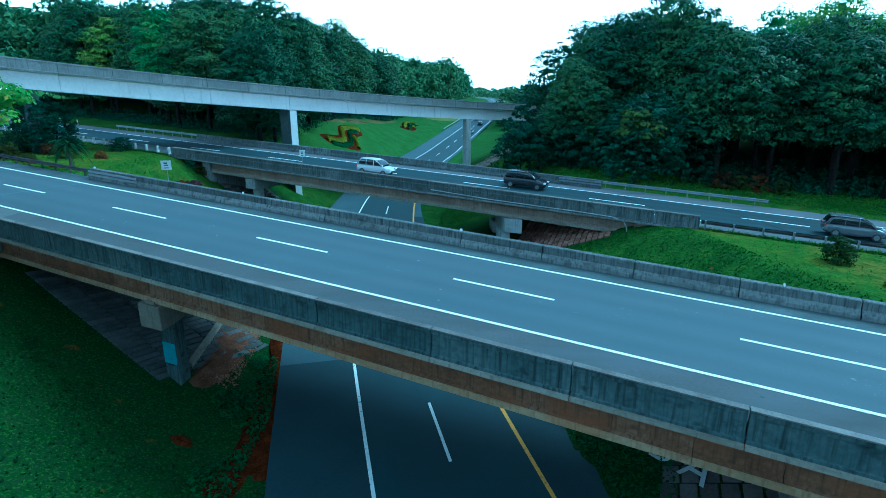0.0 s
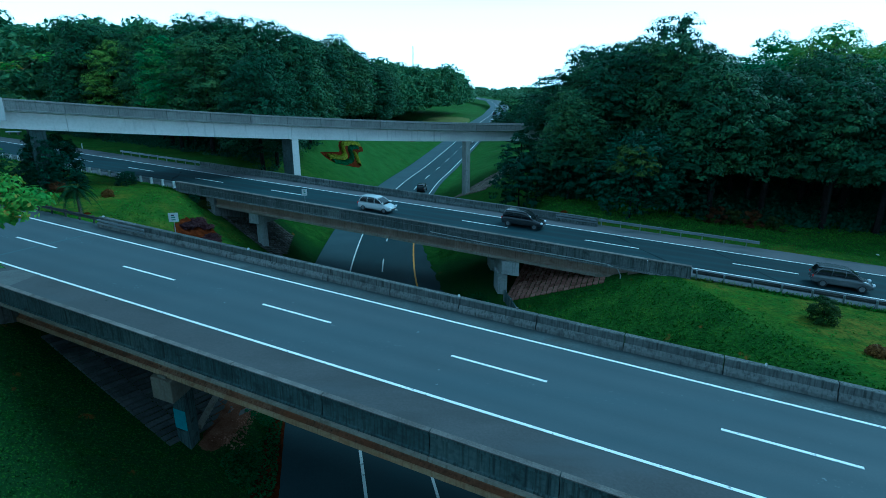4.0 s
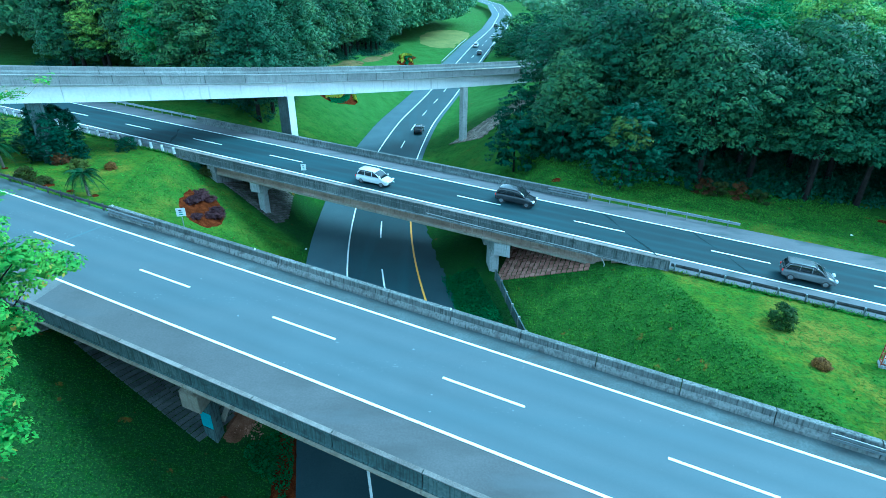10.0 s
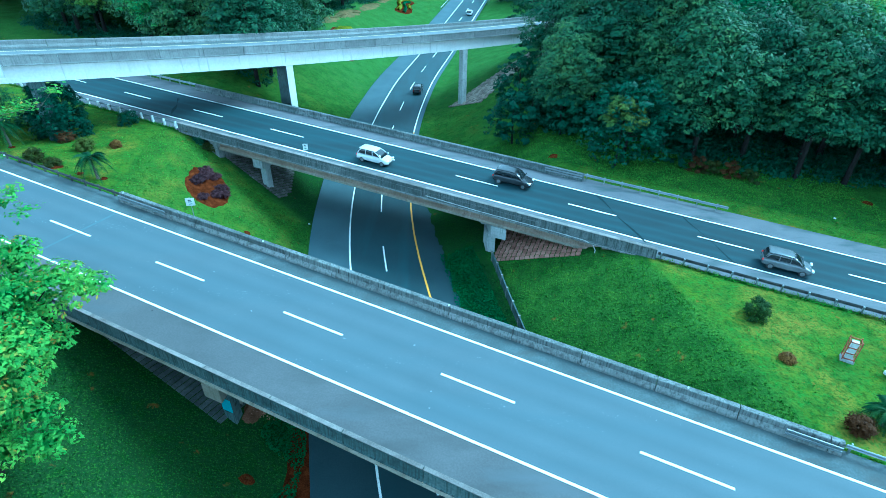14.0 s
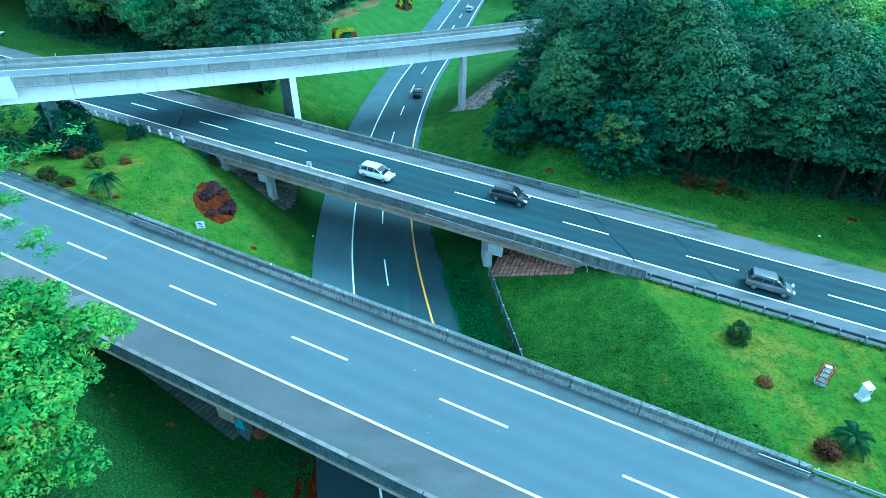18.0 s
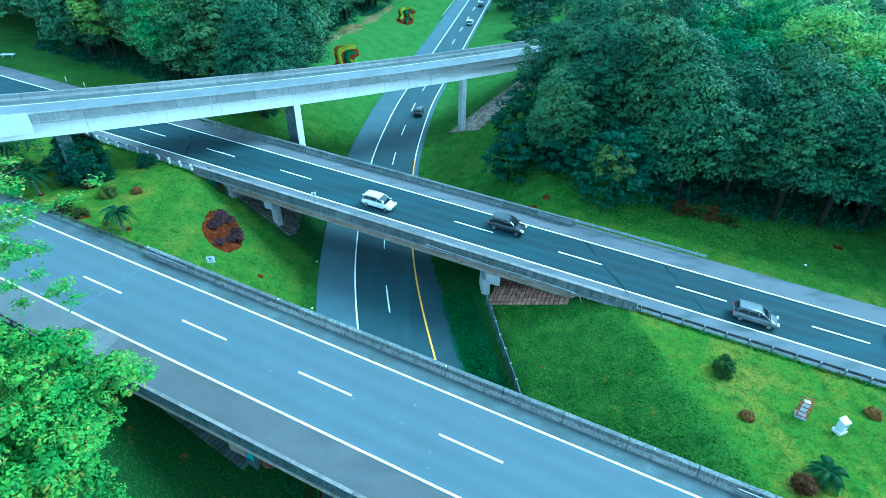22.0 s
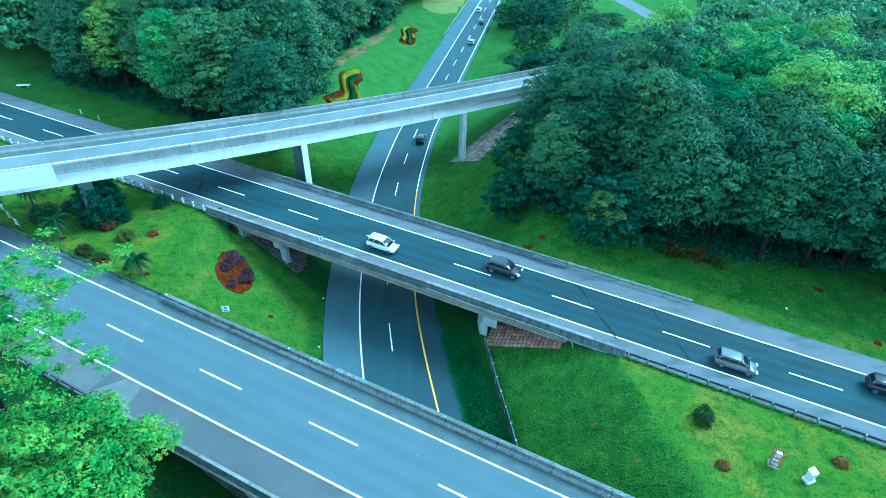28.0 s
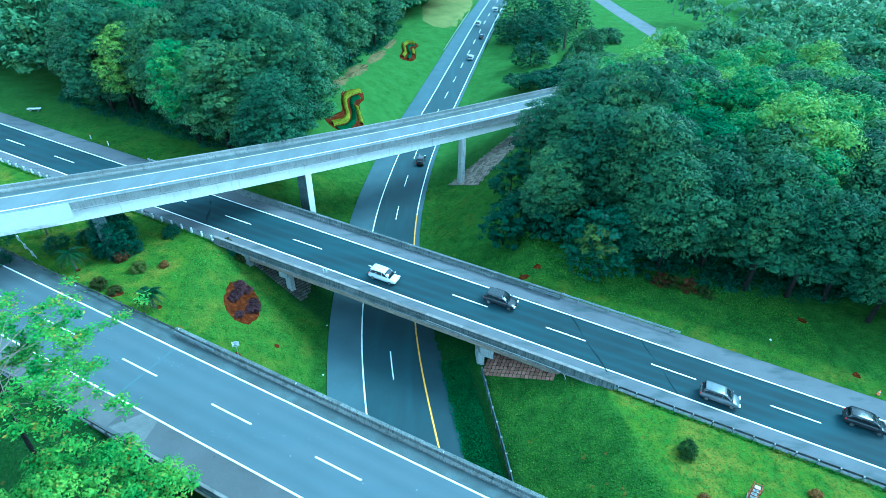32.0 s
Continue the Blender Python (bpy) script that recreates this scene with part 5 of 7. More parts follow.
def feathery_tree():
    """A thin, open tree whose pale twigs carry sparse sprays of fine leaves."""
    g = np.random.default_rng(9)
    ob = thing("feathery_tree")
    z0 = float(ground_z(-34.3, 28.0))
    bm = bmesh.new()
    limb(bm, (0, 0, -0.8), (0.3, 0.2, 11.0), 0.22, 0.14)
    limb(bm, (0.3, 0.2, 11.0), (1.2, 0.8, 15.5), 0.14, 0.06)
    part("trunk", bm, BARK, ob)
    bt = bmesh.new()
    cs = []
    for k in range(34):
        a = k * 2.39996
        start = Vector((0.3 + 0.9 * (k / 34), 0.2 + 0.6 * (k / 34), 10.5 + 5.0 * (k / 34)))
        L = 4.5 + 6.0 * g.random()
        d = Vector((math.cos(a), math.sin(a), 0.1 + 0.2 * g.random()))
        end = start + d * L - Vector((0, 0, 0.012 * L * L))
        midp = (start + end) / 2 + Vector((0, 0, 0.4))
        limb(bt, start, midp, 0.035, 0.02, 4)
        limb(bt, midp, end, 0.02, 0.008, 4)
        for j in range(7):
            f = 0.35 + 0.65 * j / 6
            p = midp.lerp(end, (f - 0.35) / 0.65) if f > 0.35 else midp
            q = p + Vector(g.normal(scale=0.55, size=3)) * 0.9
            limb(bt, p, q, 0.012, 0.006, 3)
            cs.append(q)
    part("twig", bt, TWIG, ob, "bare pale twigs")
    cs = np.array(cs)
    q = np.repeat(np.arange(len(cs)), 80)
    e = g.normal(size=(len(q), 3)) * np.array([0.36, 0.36, 0.14])
    nrm = g.normal(scale=0.35, size=(len(q), 3)) + np.array([0, 0, 1.0])
    v, f = leaf_quads(g, cs[q] + e, nrm, 0.3, 0.5)
    put("crown", fast_mesh("crown", v, f, LEAF_NEAR), ob, "sparse sprays of fine leaves")
    ob.matrix_basis = Matrix.Translation((-34.3, 28.0, z0))
    return ob


tagged(feathery_tree(), "open tree with pale twigs and sparse feathery leaves", "tree")

# ---------------------------------------------------------------- rails, signs and road furniture
def guardrail(line, s0, s1, n, side, step=2.0, post_mat=None, label="", h=0.62, post_w=0.1, rail_mat=None):
    """A W-beam on posts that stand behind it; side is the way (+1 or -1 across) to the posts."""
    ob = thing("guardrail")
    prof = [(n, h + 0.15), (n - 0.05 * side, h + 0.1), (n, h + 0.04), (n, h - 0.04), (n - 0.05 * side, h - 0.1), (n, h - 0.15), (n + 0.02 * side, h - 0.15), (n - 0.02 * side, h - 0.1), (n + 0.025 * side, h - 0.03), (n + 0.025 * side, h + 0.03), (n - 0.02 * side, h + 0.1), (n + 0.02 * side, h + 0.15)]
    cuts = list(np.arange(s0, s1 - 2, 4.0)) + [s1]
    for a, b in zip(cuts, cuts[1:]):
        part("rail", sweep(line, a, b - 0.01, prof), rail_mat or STEEL, ob)
    s = s0 + 0.3
    shared = None
    while s < s1:
        p = line.at(s, n + 0.12 * side)
        m = Matrix.Translation(p) @ pose(0, 0, 0, 0, 0, line.turn())
        if shared is None:
            bm = bmesh.new()
            box(bm, -post_w / 2, post_w / 2, -post_w * 0.7, post_w * 0.7, -0.9, h + 0.18, 0.012)
            first = part("post", bm, post_mat or STEEL, ob, at=m)
            shared = first.data
        else:
            put("post", shared, ob, at=m)
        s += step
    return tagged(ob, label or "galvanised steel guardrail on posts beside the road", "guardrail")


guardrail(B, 1.5, 62, 46.2, -1, 2.0, STEEL, "weathered guardrail with block posts along the grass", 0.42, 0.13, DARK_RAIL)
guardrail(B, -8.0, 7.4, 58.75, 1, 2.0, STEEL, "double rail guardrail ending on the verge")
guardrail(B, -110, -56.6, 46.25, -1, 1.95, WHITE_PAINT, "steel guardrail on thick white posts", 0.62, 0.2)
guardrail(B, -84, -66.1, 58.8, 1, 2.0, STEEL, "steel guardrail leading to the bridge parapet")
guardrail(A, -100, -46.7, 28.9, 1, 2.0, DARK_RAIL, "dark weathered guardrail along the lawn", 0.55, 0.1, DARK_RAIL)
guardrail(A, 13.4, 62, 28.9, 1, 2.0, STEEL, "steel guardrail beyond the parapet end")
guardrail(A, -80, -37.3, 16.1, -1, 2.0, DARK_RAIL, "low dark weathered rail along the near shoulder", 0.4, 0.1, DARK_RAIL)
for line, s0, s1, n, h in ((A, -46.4, -40.5, 28.5, 0.55), (A, 10.2, 13.2, 28.5, 0.55), (B, -12.5, -8.1, 58.1, 0.6)):
    ob = thing("rail_end")
    part("rail", sweep(line, s0, s1, [(n - 0.03, h), (n + 0.03, h), (n + 0.03, h + 0.16), (n - 0.03, h + 0.16)]), STEEL, ob)
    part("rail", sweep(line, s0, s1, [(n - 0.03, h - 0.26), (n + 0.03, h - 0.26), (n + 0.03, h - 0.12), (n - 0.03, h - 0.12)]), STEEL, ob)
    tagged(ob, "double steel rail bolted to the parapet end", "guardrail")

def low_rail(o, y0, y1, side):
    """A guardrail along the edge of the sunken road."""
    ob = thing("guardrail")
    ys = np.arange(y0, y1 + 0.1, 4.0)
    p = []
    for y in ys:
        x = float(low_x(y)) + o
        p.append(Vector((x, y, max(float(low_z(y)), float(ground_z(x, y))))))
    for a, b in zip(p, p[1:]):
        d = Vector((b.y - a.y, a.x - b.x, 0)).normalized() * side
        bm = bmesh.new()
        rings = [[bm.verts.new(c + d * w + Vector((0, 0, h))) for w, h in ((0, 0.8), (-0.06, 0.72), (0, 0.66), (-0.06, 0.58), (0, 0.5), (0.04, 0.5), (0.04, 0.8))] for c in (a, b)]
        for j in range(7):
            bm.faces.new((rings[0][j], rings[0][(j + 1) % 7], rings[1][(j + 1) % 7], rings[1][j]))
        bmesh.ops.recalc_face_normals(bm, faces=bm.faces)
        part("rail", bm, STEEL, ob)
        bm = bmesh.new()
        q = a + d * 0.12
        box(bm, q.x - 0.07, q.x + 0.07, q.y - 0.07, q.y + 0.07, q.z - 0.6, q.z + 0.75, 0.01)
        part("post", bm, STEEL, ob)
    return tagged(ob, "steel guardrail far along the sunken road", "guardrail")


low_rail(-8.75, 194, 246, -1)
low_rail(5.2, 206, 266, 1)

# a short curved rail on the lawn by the flyover pier
ob = thing("curved_guardrail")
pts = [Vector((x, y, float(ground_z(x, y)) + 0.6)) for x, y in ((-62.5, 66.0), (-60.5, 64.2), (-58.3, 62.2), (-56.2, 60.4), (-54.3, 58.9), (-52.9, 57.7))]
for p, q in zip(pts, pts[1:]):
    bm = bmesh.new()
    d = (q - p).normalized()
    side = Vector((-d.y, d.x, 0)) * 0.03
    up = Vector((0, 0, 0.15))
    vs = [bm.verts.new(c + e + f) for c in (p, q) for e in (side, -side) for f in (up, -up)]
    for f in ((0, 1, 3, 2), (4, 6, 7, 5), (0, 4, 5, 1), (2, 3, 7, 6), (0, 2, 6, 4), (1, 5, 7, 3)):
        bm.faces.new([vs[i] for i in f])
    bmesh.ops.recalc_face_normals(bm, faces=bm.faces)
    part("rail", bm, STEEL, ob)
    bm = bmesh.new()
    box(bm, p.x - 0.1, p.x + 0.1, p.y - 0.1, p.y + 0.1, p.z - 1.2, p.z + 0.2, 0.01)
    part("post", bm, WHITE_PAINT, ob)
tagged(ob, "curved steel guardrail on white posts on the lawn", "guardrail")


def road_sign(x, y, z, turn, height, w, h, label):
    """A small plate on a pole, with a green panel and bars for its lettering."""
    ob = thing("road_sign", Matrix.Translation((x, y, z)) @ pose(0, 0, 0, 0, 0, turn))
    bm = bmesh.new()
    bmesh.ops.create_cone(bm, cap_ends=True, segments=10, radius1=0.035, radius2=0.035, depth=height, matrix=Matrix.Translation((0, 0, height / 2)))
    part("pole", bm, STEEL, ob)
    bm = bmesh.new()
    box(bm, -w / 2, w / 2, -0.06, -0.035, height - h, height, 0.008)
    part("plate", bm, WHITE_PAINT, ob, "white square plate")
    bm = bmesh.new()
    box(bm, -w * 0.22, w * 0.12, -0.066, -0.0605, height - h * 0.34, height - h * 0.2)
    part("panel", bm, DARK_PAINT, ob, "dark strip")
    bm = bmesh.new()
    box(bm, -w * 0.2, w * 0.22, -0.066, -0.0605, height - h * 0.82, height - h * 0.72)
    box(bm, -w * 0.2, w * 0.2, -0.066, -0.0605, height - h * 0.55, height - h * 0.43)
    part("marking", bm, GREEN_PAINT, ob, "green bars of lettering")
    return tagged(ob, label, "sign")


p = A.at(-38.0, 29.5)
road_sign(p.x, p.y, float(ground_z(p.x, p.y)) - 0.3, 12, 2.6 + p.z - float(ground_z(p.x, p.y)), 0.75, 0.75, "small white and green marker sign on a pole behind the parapet")
p = B.at(-37.2, 46.15)
road_sign(p.x, p.y, p.z + 0.83, 8, 1.5, 0.55, 0.7, "small white and green marker sign on the bridge parapet")

# banner on the flyover
ob = thing("banner")
part("sheet", sweep(C, -14, 0.8, [(72.62, -1.35), (72.7, -1.35), (72.74, 1.0), (72.66, 1.0)], 2.0), SHEET, ob)
bm = sweep(C, -13.9, 0.7, [(72.7, 0.98), (72.84, 0.98), (72.84, 1.06), (72.7, 1.06)], 2.0)
part("rod", bm, STEEL, ob)
tagged(ob, "blank white banner sheet hung over the flyover parapet", "banner")

# rail posts along the lower verge
ob = thing("concrete_fence")
fx = [(5.9, 47.6), (6.25, 45.6), (6.55, 43.6), (6.85, 41.6), (7.2, 39.6), (7.55, 37.6), (7.9, 35.6), (8.2, 33.6), (8.5, 31.6), (8.8, 29.6)]
fence_pts = [Vector((x, y, float(ground_z(x, y)))) for x, y in fx]
for p, q in zip(fence_pts, fence_pts[1:]):
    d = (q - p)
    side = Vector((-d.y, d.x, 0)).normalized() * 0.06
    bm = bmesh.new()
    vs = [bm.verts.new(c + e + Vector((0, 0, f))) for c in (p.lerp(q, 0.05), p.lerp(q, 0.95)) for e in (side, -side) for f in (-0.8, 1.0)]
    for f in ((0, 1, 3, 2), (4, 6, 7, 5), (0, 4, 5, 1), (2, 3, 7, 6), (0, 2, 6, 4), (1, 5, 7, 3)):
        bm.faces.new([vs[i] for i in f])
    bmesh.ops.recalc_face_normals(bm, faces=bm.faces)
    # shade on the road side is put into the panels as dark concrete
    part("panel", bm, CONCRETE_DARK, ob)
for p in fence_pts:
    bm = bmesh.new()
    box(bm, p.x - 0.11, p.x + 0.11, p.y - 0.11, p.y + 0.11, p.z - 0.8, p.z + 1.08, 0.015)
    part("post", bm, CONCRETE, ob)
tagged(ob, "low dark concrete panel fence at the foot of the bank", "fence")


# ---------------------------------------------------------------- planting on the lawns
def draped(name, outline, mat, lift=0.05, rings=5):
    """A patch laid on the ground inside an outline."""
    bm = bmesh.new()
    cx, cy = sum(x for x, _ in outline) / len(outline), sum(y for _, y in outline) / len(outline)
    n = len(outline)
    prev = [bm.verts.new((cx, cy, float(ground_z(cx, cy)) + lift))] * n
    for r in range(1, rings + 1):
        f = r / rings
        row = []
        for x, y in outline:
            px, py = cx + (x - cx) * f, cy + (y - cy) * f
            row.append(bm.verts.new((px, py, float(ground_z(px, py)) + lift + (0.1 * (1 - f) if r < rings else -0.08))))
        for i in range(n):
            j = (i + 1) % n
            if r == 1:
                bm.faces.new((prev[0], row[i], row[j]))
            else:
                bm.faces.new((prev[i], row[i], row[j], prev[j]))
        prev = row
    bmesh.ops.recalc_face_normals(bm, faces=bm.faces)
    me = bpy.data.meshes.new(name)
    bm.to_mesh(me)
    bm.free()
    me.materials.append(mat)
    me.polygons.foreach_set("use_smooth", [True] * len(me.polygons))
    return me


def round_outline(pts, n=40, wob=0.05, seed=1):
    """Closed smooth outline through rough points (Catmull-Rom)."""
    g = random.Random(seed)
    m = len(pts)
    out = []
    for i in range(n):
        t = i / n * m
        k, f = int(t) % m, t - int(t)
        p0, p1, p2, p3 = (Vector((*pts[(k + j - 1) % m], 0)) for j in range(4))
        v = 0.5 * ((2 * p1) + (-p0 + p2) * f + (2 * p0 - 5 * p1 + 4 * p2 - p3) * f * f + (-p0 + 3 * p1 - 3 * p2 + p3) * f ** 3)
        out.append((v.x + g.uniform(-wob, wob), v.y + g.uniform(-wob, wob)))
    return out


bed = thing("flower_bed")
put("soil", draped("soil", round_outline([(-28.4, 58.2), (-26.6, 59.4), (-24.6, 57.6), (-23.7, 54.8), (-24.3, 51.9), (-26.0, 51.8), (-27.8, 53.8)], wob=0.12), SOIL, 0.06), bed)
tagged(bed, "bare red-brown soil bed with dug edge on the slope", "flower bed")
g = np.random.default_rng(8)
for i, (x, y, h) in enumerate(((-27.2, 58.2, 0.9), (-26.9, 57.2, 0.9), (-27.0, 56.2, 0.9), (-27.1, 55.3, 0.8), (-26.2, 57.9, 0.8), (-24.9, 56.0, 0.9), (-24.5, 55.1, 0.9), (-25.0, 54.6, 0.7), (-25.7, 52.9, 0.6))):
    o = tree(200 + i, h * 0.7, h, 20, 10, 11, 0.15, 0.2, 0.03, 0.0, LEAF_PURPLE, "shrub", (0.3, 0.45))
    stand(tagged(o, "low purple leaved shrub in the soil bed", "shrub", group="purple shrubs in the bed"), x, y, i * 33)

lawn_shrubs = (
    (-39.6, 57.3, 1.3, 0.95, LEAF_OLIVE, "clipped round green bush on the lawn"), (-42.6, 53.3, 1.5, 0.9, LEAF_BRONZE, "dark leafy shrub beside the roadside lawn"),
    (-40.4, 52.6, 0.8, 0.8, LEAF_BRONZE, "dry bronze shrub on the lawn"), (-42.9, 59.5, 1.3, 0.9, LEAF_RED, "dry reddish shrub beside the ivy"),
    (-36.9, 58.6, 0.8, 0.5, LEAF_OCHRE, "small rust coloured shrub on the lawn"), (-39.0, 66.0, 1.7, 1.2, LEAF_DARK, "dark shrub by the guardrail"),
    (-29.6, 64.6, 1.4, 1.1, LEAF_DARK, "bushy shrub against the bridge parapet"), (-28.4, 63.9, 1.2, 1.0, LEAF_BRONZE, "bronze shrub against the bridge parapet"), (-31.0, 65.4, 1.0, 0.9, LEAF_BRONZE, "yellowing shrub against the bridge parapet"),
    (25.6, 33.4, 1.8, 0.9, LEAF_OLIVE, "round olive-green bush on the lawn by the guardrail"), (25.5, 28.5, 0.6, 0.42, LEAF_OCHRE, "small dry ochre bush on the lawn"),
    (26.6, 22.3, 1.2, 0.75, LEAF_RED, "bush with rusty red leaves by the rail"), (36.7, 29.4, 0.7, 0.5, LEAF_OCHRE, "dry yellowish bush on the lawn"),
    (-52.0, 60.8, 2.2, 1.7, LEAF_DARK, "dark bush under the flyover"), (-49.5, 63.0, 1.8, 1.4, LEAF_DARK, "dark bush under the flyover"), (-56.0, 68.0, 3.0, 2.2, LEAF_DARK, "tall dark bush beside the flyover"), (-60.0, 62.0, 2.6, 2.0, LEAF_DARK, "tall dark bush beside the flyover"), (-57.0, 57.0, 1.8, 1.3, LEAF_DARK, "dark bush by the roadside rail"))
for i, (x, y, h, r, mat, text) in enumerate(lawn_shrubs):
    o = tree(220 + i, h, r, 30, 12, 10, 0.15, 0.2, 0.05, -0.3, mat, "bush", (0.26, 0.4), 1.0)
    stand(tagged(o, text, "bush"), x, y, i * 40)
for i, (x, y, r) in enumerate(((-36.8, 51.1, 0.5), (-34.0, 50.3, 0.45), (-47.2, 56.5, 0.4), (-53.0, 61.3, 0.6), (12.6, 62.5, 0.8), (14.8, 64.0, 0.7), (-20.6, 50.4, 0.4), (-40.2, 52.4, 1.0), (-24.0, 46.5, 0.5), (49.4, 54.9, 0.7), (51.0, 45.5, 0.6), (-10.3, 20.2, 0.8), (-12.8, 22.7, 0.55))):
    o = new("bare_earth", draped("bare_earth", round_outline([(x + r * math.cos(a) * (0.7 + 0.5 * ((i * 7 + k * 3) % 5) / 5), y + r * math.sin(a) * (0.7 + 0.5 * ((i * 5 + k) % 4) / 4)) for k, a in enumerate((0, 1.05, 2.1, 3.14, 4.2, 5.24))], 24, 0.03, i), SOIL, 0.05, 3))
    tagged(o, "small bare patch of red earth in the grass", "bare earth", kind="stuff")

# ivy on the flyover pier
ivy = tree(231, 6.0, 2.5, 100, 13, 13, 0.22, 0.34, 0.16, -0.45, LEAF_DARK, "ivy", (0.2, 0.3), 1.0)
stand(ivy, -43.5, 61.4, 30)
tagged(ivy, "dense dark ivy climbing the flyover pier", "climbing plant")
p = C.at(3.0, 74.9)
ivy = tree(232, 6.2, 2.0, 90, 12, 13, 0.22, 0.34, 0.16, -0.4, LEAF_DARK, "ivy", (0.22, 0.32), 1.0)
stand(ivy, p.x, p.y, 80)
tagged(ivy, "dark ivy wrapped round the foot of the flyover pier", "climbing plant")


def hedge(points, width, height, mat, seed, label):
    """A clipped hedge along a winding line: stems and a dense skin of small leaves."""
    g = np.random.default_rng(seed)
    ob = thing("hedge")
    dense = []
    for (x0, y0), (x1, y1) in zip(points, points[1:]):
        k = max(2, int(math.hypot(x1 - x0, y1 - y0) / 0.25))
        dense += [(x0 + (x1 - x0) * i / k, y0 + (y1 - y0) * i / k) for i in range(k)]
    d = np.array(dense)
    ker = np.ones(9) / 9
    d = np.stack([np.convolve(np.pad(d[:, i], 4, mode="edge"), ker, mode="valid") for i in range(2)], 1)
    n = len(d) * 60
    q = g.integers(0, len(d), n)
    a = g.random(n) * math.pi
    w = width / 2 * np.cos(a) * (0.85 + 0.25 * g.random(n))
    tang = np.gradient(d, axis=0)
    tang /= np.linalg.norm(tang, axis=1)[:, None] + 1e-9
    nx_, ny_ = -tang[q, 1], tang[q, 0]
    x, y = d[q, 0] + nx_ * w, d[q, 1] + ny_ * w
    z = ground_z(x, y) + height * np.sin(a) ** 0.6 * (0.85 + 0.25 * g.random(n))
    nrm = np.stack([nx_ * np.cos(a), ny_ * np.cos(a), np.sin(a) + 0.4], 1) + g.normal(scale=0.35, size=(n, 3))
    v, f = leaf_quads(g, np.stack([x, y, z], 1), nrm, 0.28, 0.6)
    put("foliage", fast_mesh("foliage", v, f, mat), ob)
    bm = bmesh.new()
    for i in range(0, len(d), 8):
        zz = float(ground_z(d[i, 0], d[i, 1]))
        limb(bm, (d[i, 0], d[i, 1], zz - 0.2), (d[i, 0], d[i, 1], zz + height * 0.6), 0.04, 0.02, 5)
    part("stems", bm, BARK, ob)
    return tagged(ob, label, "hedge")


beds = (
    ([(-21.4, 139.6), (-23.3, 134.9), (-24.1, 131.2), (-23.3, 127.4), (-22.3, 125.0), (-22.6, 121.6), (-25.0, 117.0)],
     [(-21.2, 136.0), (-22.4, 133.2), (-22.3, 130.2), (-21.3, 127.6), (-20.9, 124.0), (-21.8, 119.6), (-23.8, 116.4)],
     [(-21.2, 130.6), (-20.2, 128.0), (-19.0, 124.0)],
     [(-25.6, 132.5), (-24.2, 137.7), (-21.4, 142.3), (-19.6, 138.0), (-20.4, 133.0), (-18.2, 124.5), (-20.5, 119.0), (-24.0, 115.0), (-27.2, 116.6), (-24.2, 124.5)], 1.0),
    ([(-9.9, 196.6), (-12.6, 195.8), (-13.6, 191.2), (-12.4, 184.4), (-13.0, 178.6)],
     [(-9.8, 194.0), (-11.8, 192.6), (-11.9, 189.6), (-10.8, 184.0), (-11.2, 178.0)],
     [(-10.2, 189.5), (-9.6, 184.0)],
     [(-15.0, 194.0), (-11.6, 200.0), (-8.2, 196.6), (-9.2, 191.5), (-8.4, 183.0), (-10.0, 176.4), (-14.4, 176.4), (-14.0, 186.0)], 0.9))
for tag, (lime, dark, short, edge, wide) in enumerate(beds):
    hedge(lime, wide, 0.8, LEAF_LIME, 300 + tag, "winding lime-green clipped hedge in a soil bed")
    hedge(dark, wide, 0.6, LEAF_HEDGE, 310 + tag, "winding dark green clipped hedge in a soil bed")
    hedge(short, wide * 0.9, 0.65, LEAF_LIME, 320 + tag, "short lime-green clipped hedge in a soil bed")
    mx, my = sum(x for x, _ in edge) / len(edge), sum(y for _, y in edge) / len(edge)
    edge = [(mx + (x - mx) * 0.86, my + (y - my) * 0.9) for x, y in edge]
    o = new("planting_bed", draped("planting_bed", round_outline(edge, 50, 0.15, 4), SOIL, 0.07, 6))
    tagged(o, "curved red-brown soil bed around the hedges", "planting bed", kind="stuff")
for x, y, a, b, turn in ((-27.0, 138.0, 1.6, 6.0, -14), (-24.0, 152.0, 1.5, 9.0, -13), (-20.6, 171.0, 1.4, 10.0, -9), (-18.0, 190.0, 1.2, 7.5, -8)):
    c, d = math.cos(math.radians(turn)), math.sin(math.radians(turn))
    o = new("dry_edge", draped("dry_edge", round_outline([(x + a * math.cos(q) * c - b * math.sin(q) * d, y + a * math.cos(q) * d + b * math.sin(q) * c) for q in np.linspace(0, 5.5, 8)], 36, 0.35, int(y)), DRY_EDGE, 0.07, 4))
    tagged(o, "trodden brown strip of dry grass along the wood", "dry grass", kind="stuff")

# ---------------------------------------------------------------- small structures on the right lawn
zb = float(ground_z(30.2, 28.9))
ob = thing("rusty_cage", Matrix.Translation((30.2, 28.9, zb)) @ pose(0, 0, 0, 0, 0, -30) @ Matrix.Diagonal((0.66, 0.75, 0.92, 1)))
bm = bmesh.new()
box(bm, -0.65, 0.65, -0.5, 0.5, -0.3, 0.22, 0.03)
part("base", bm, CONCRETE_PALE, ob, "pale concrete base")
for x in (-0.55, 0.55):
    for y in (-0.42, 0.42):
        bm = bmesh.new()
        box(bm, x - 0.045, x + 0.045, y - 0.045, y + 0.045, 0.2, 2.15, 0.008)
        part("post", bm, RUST, ob, "rusty iron post")
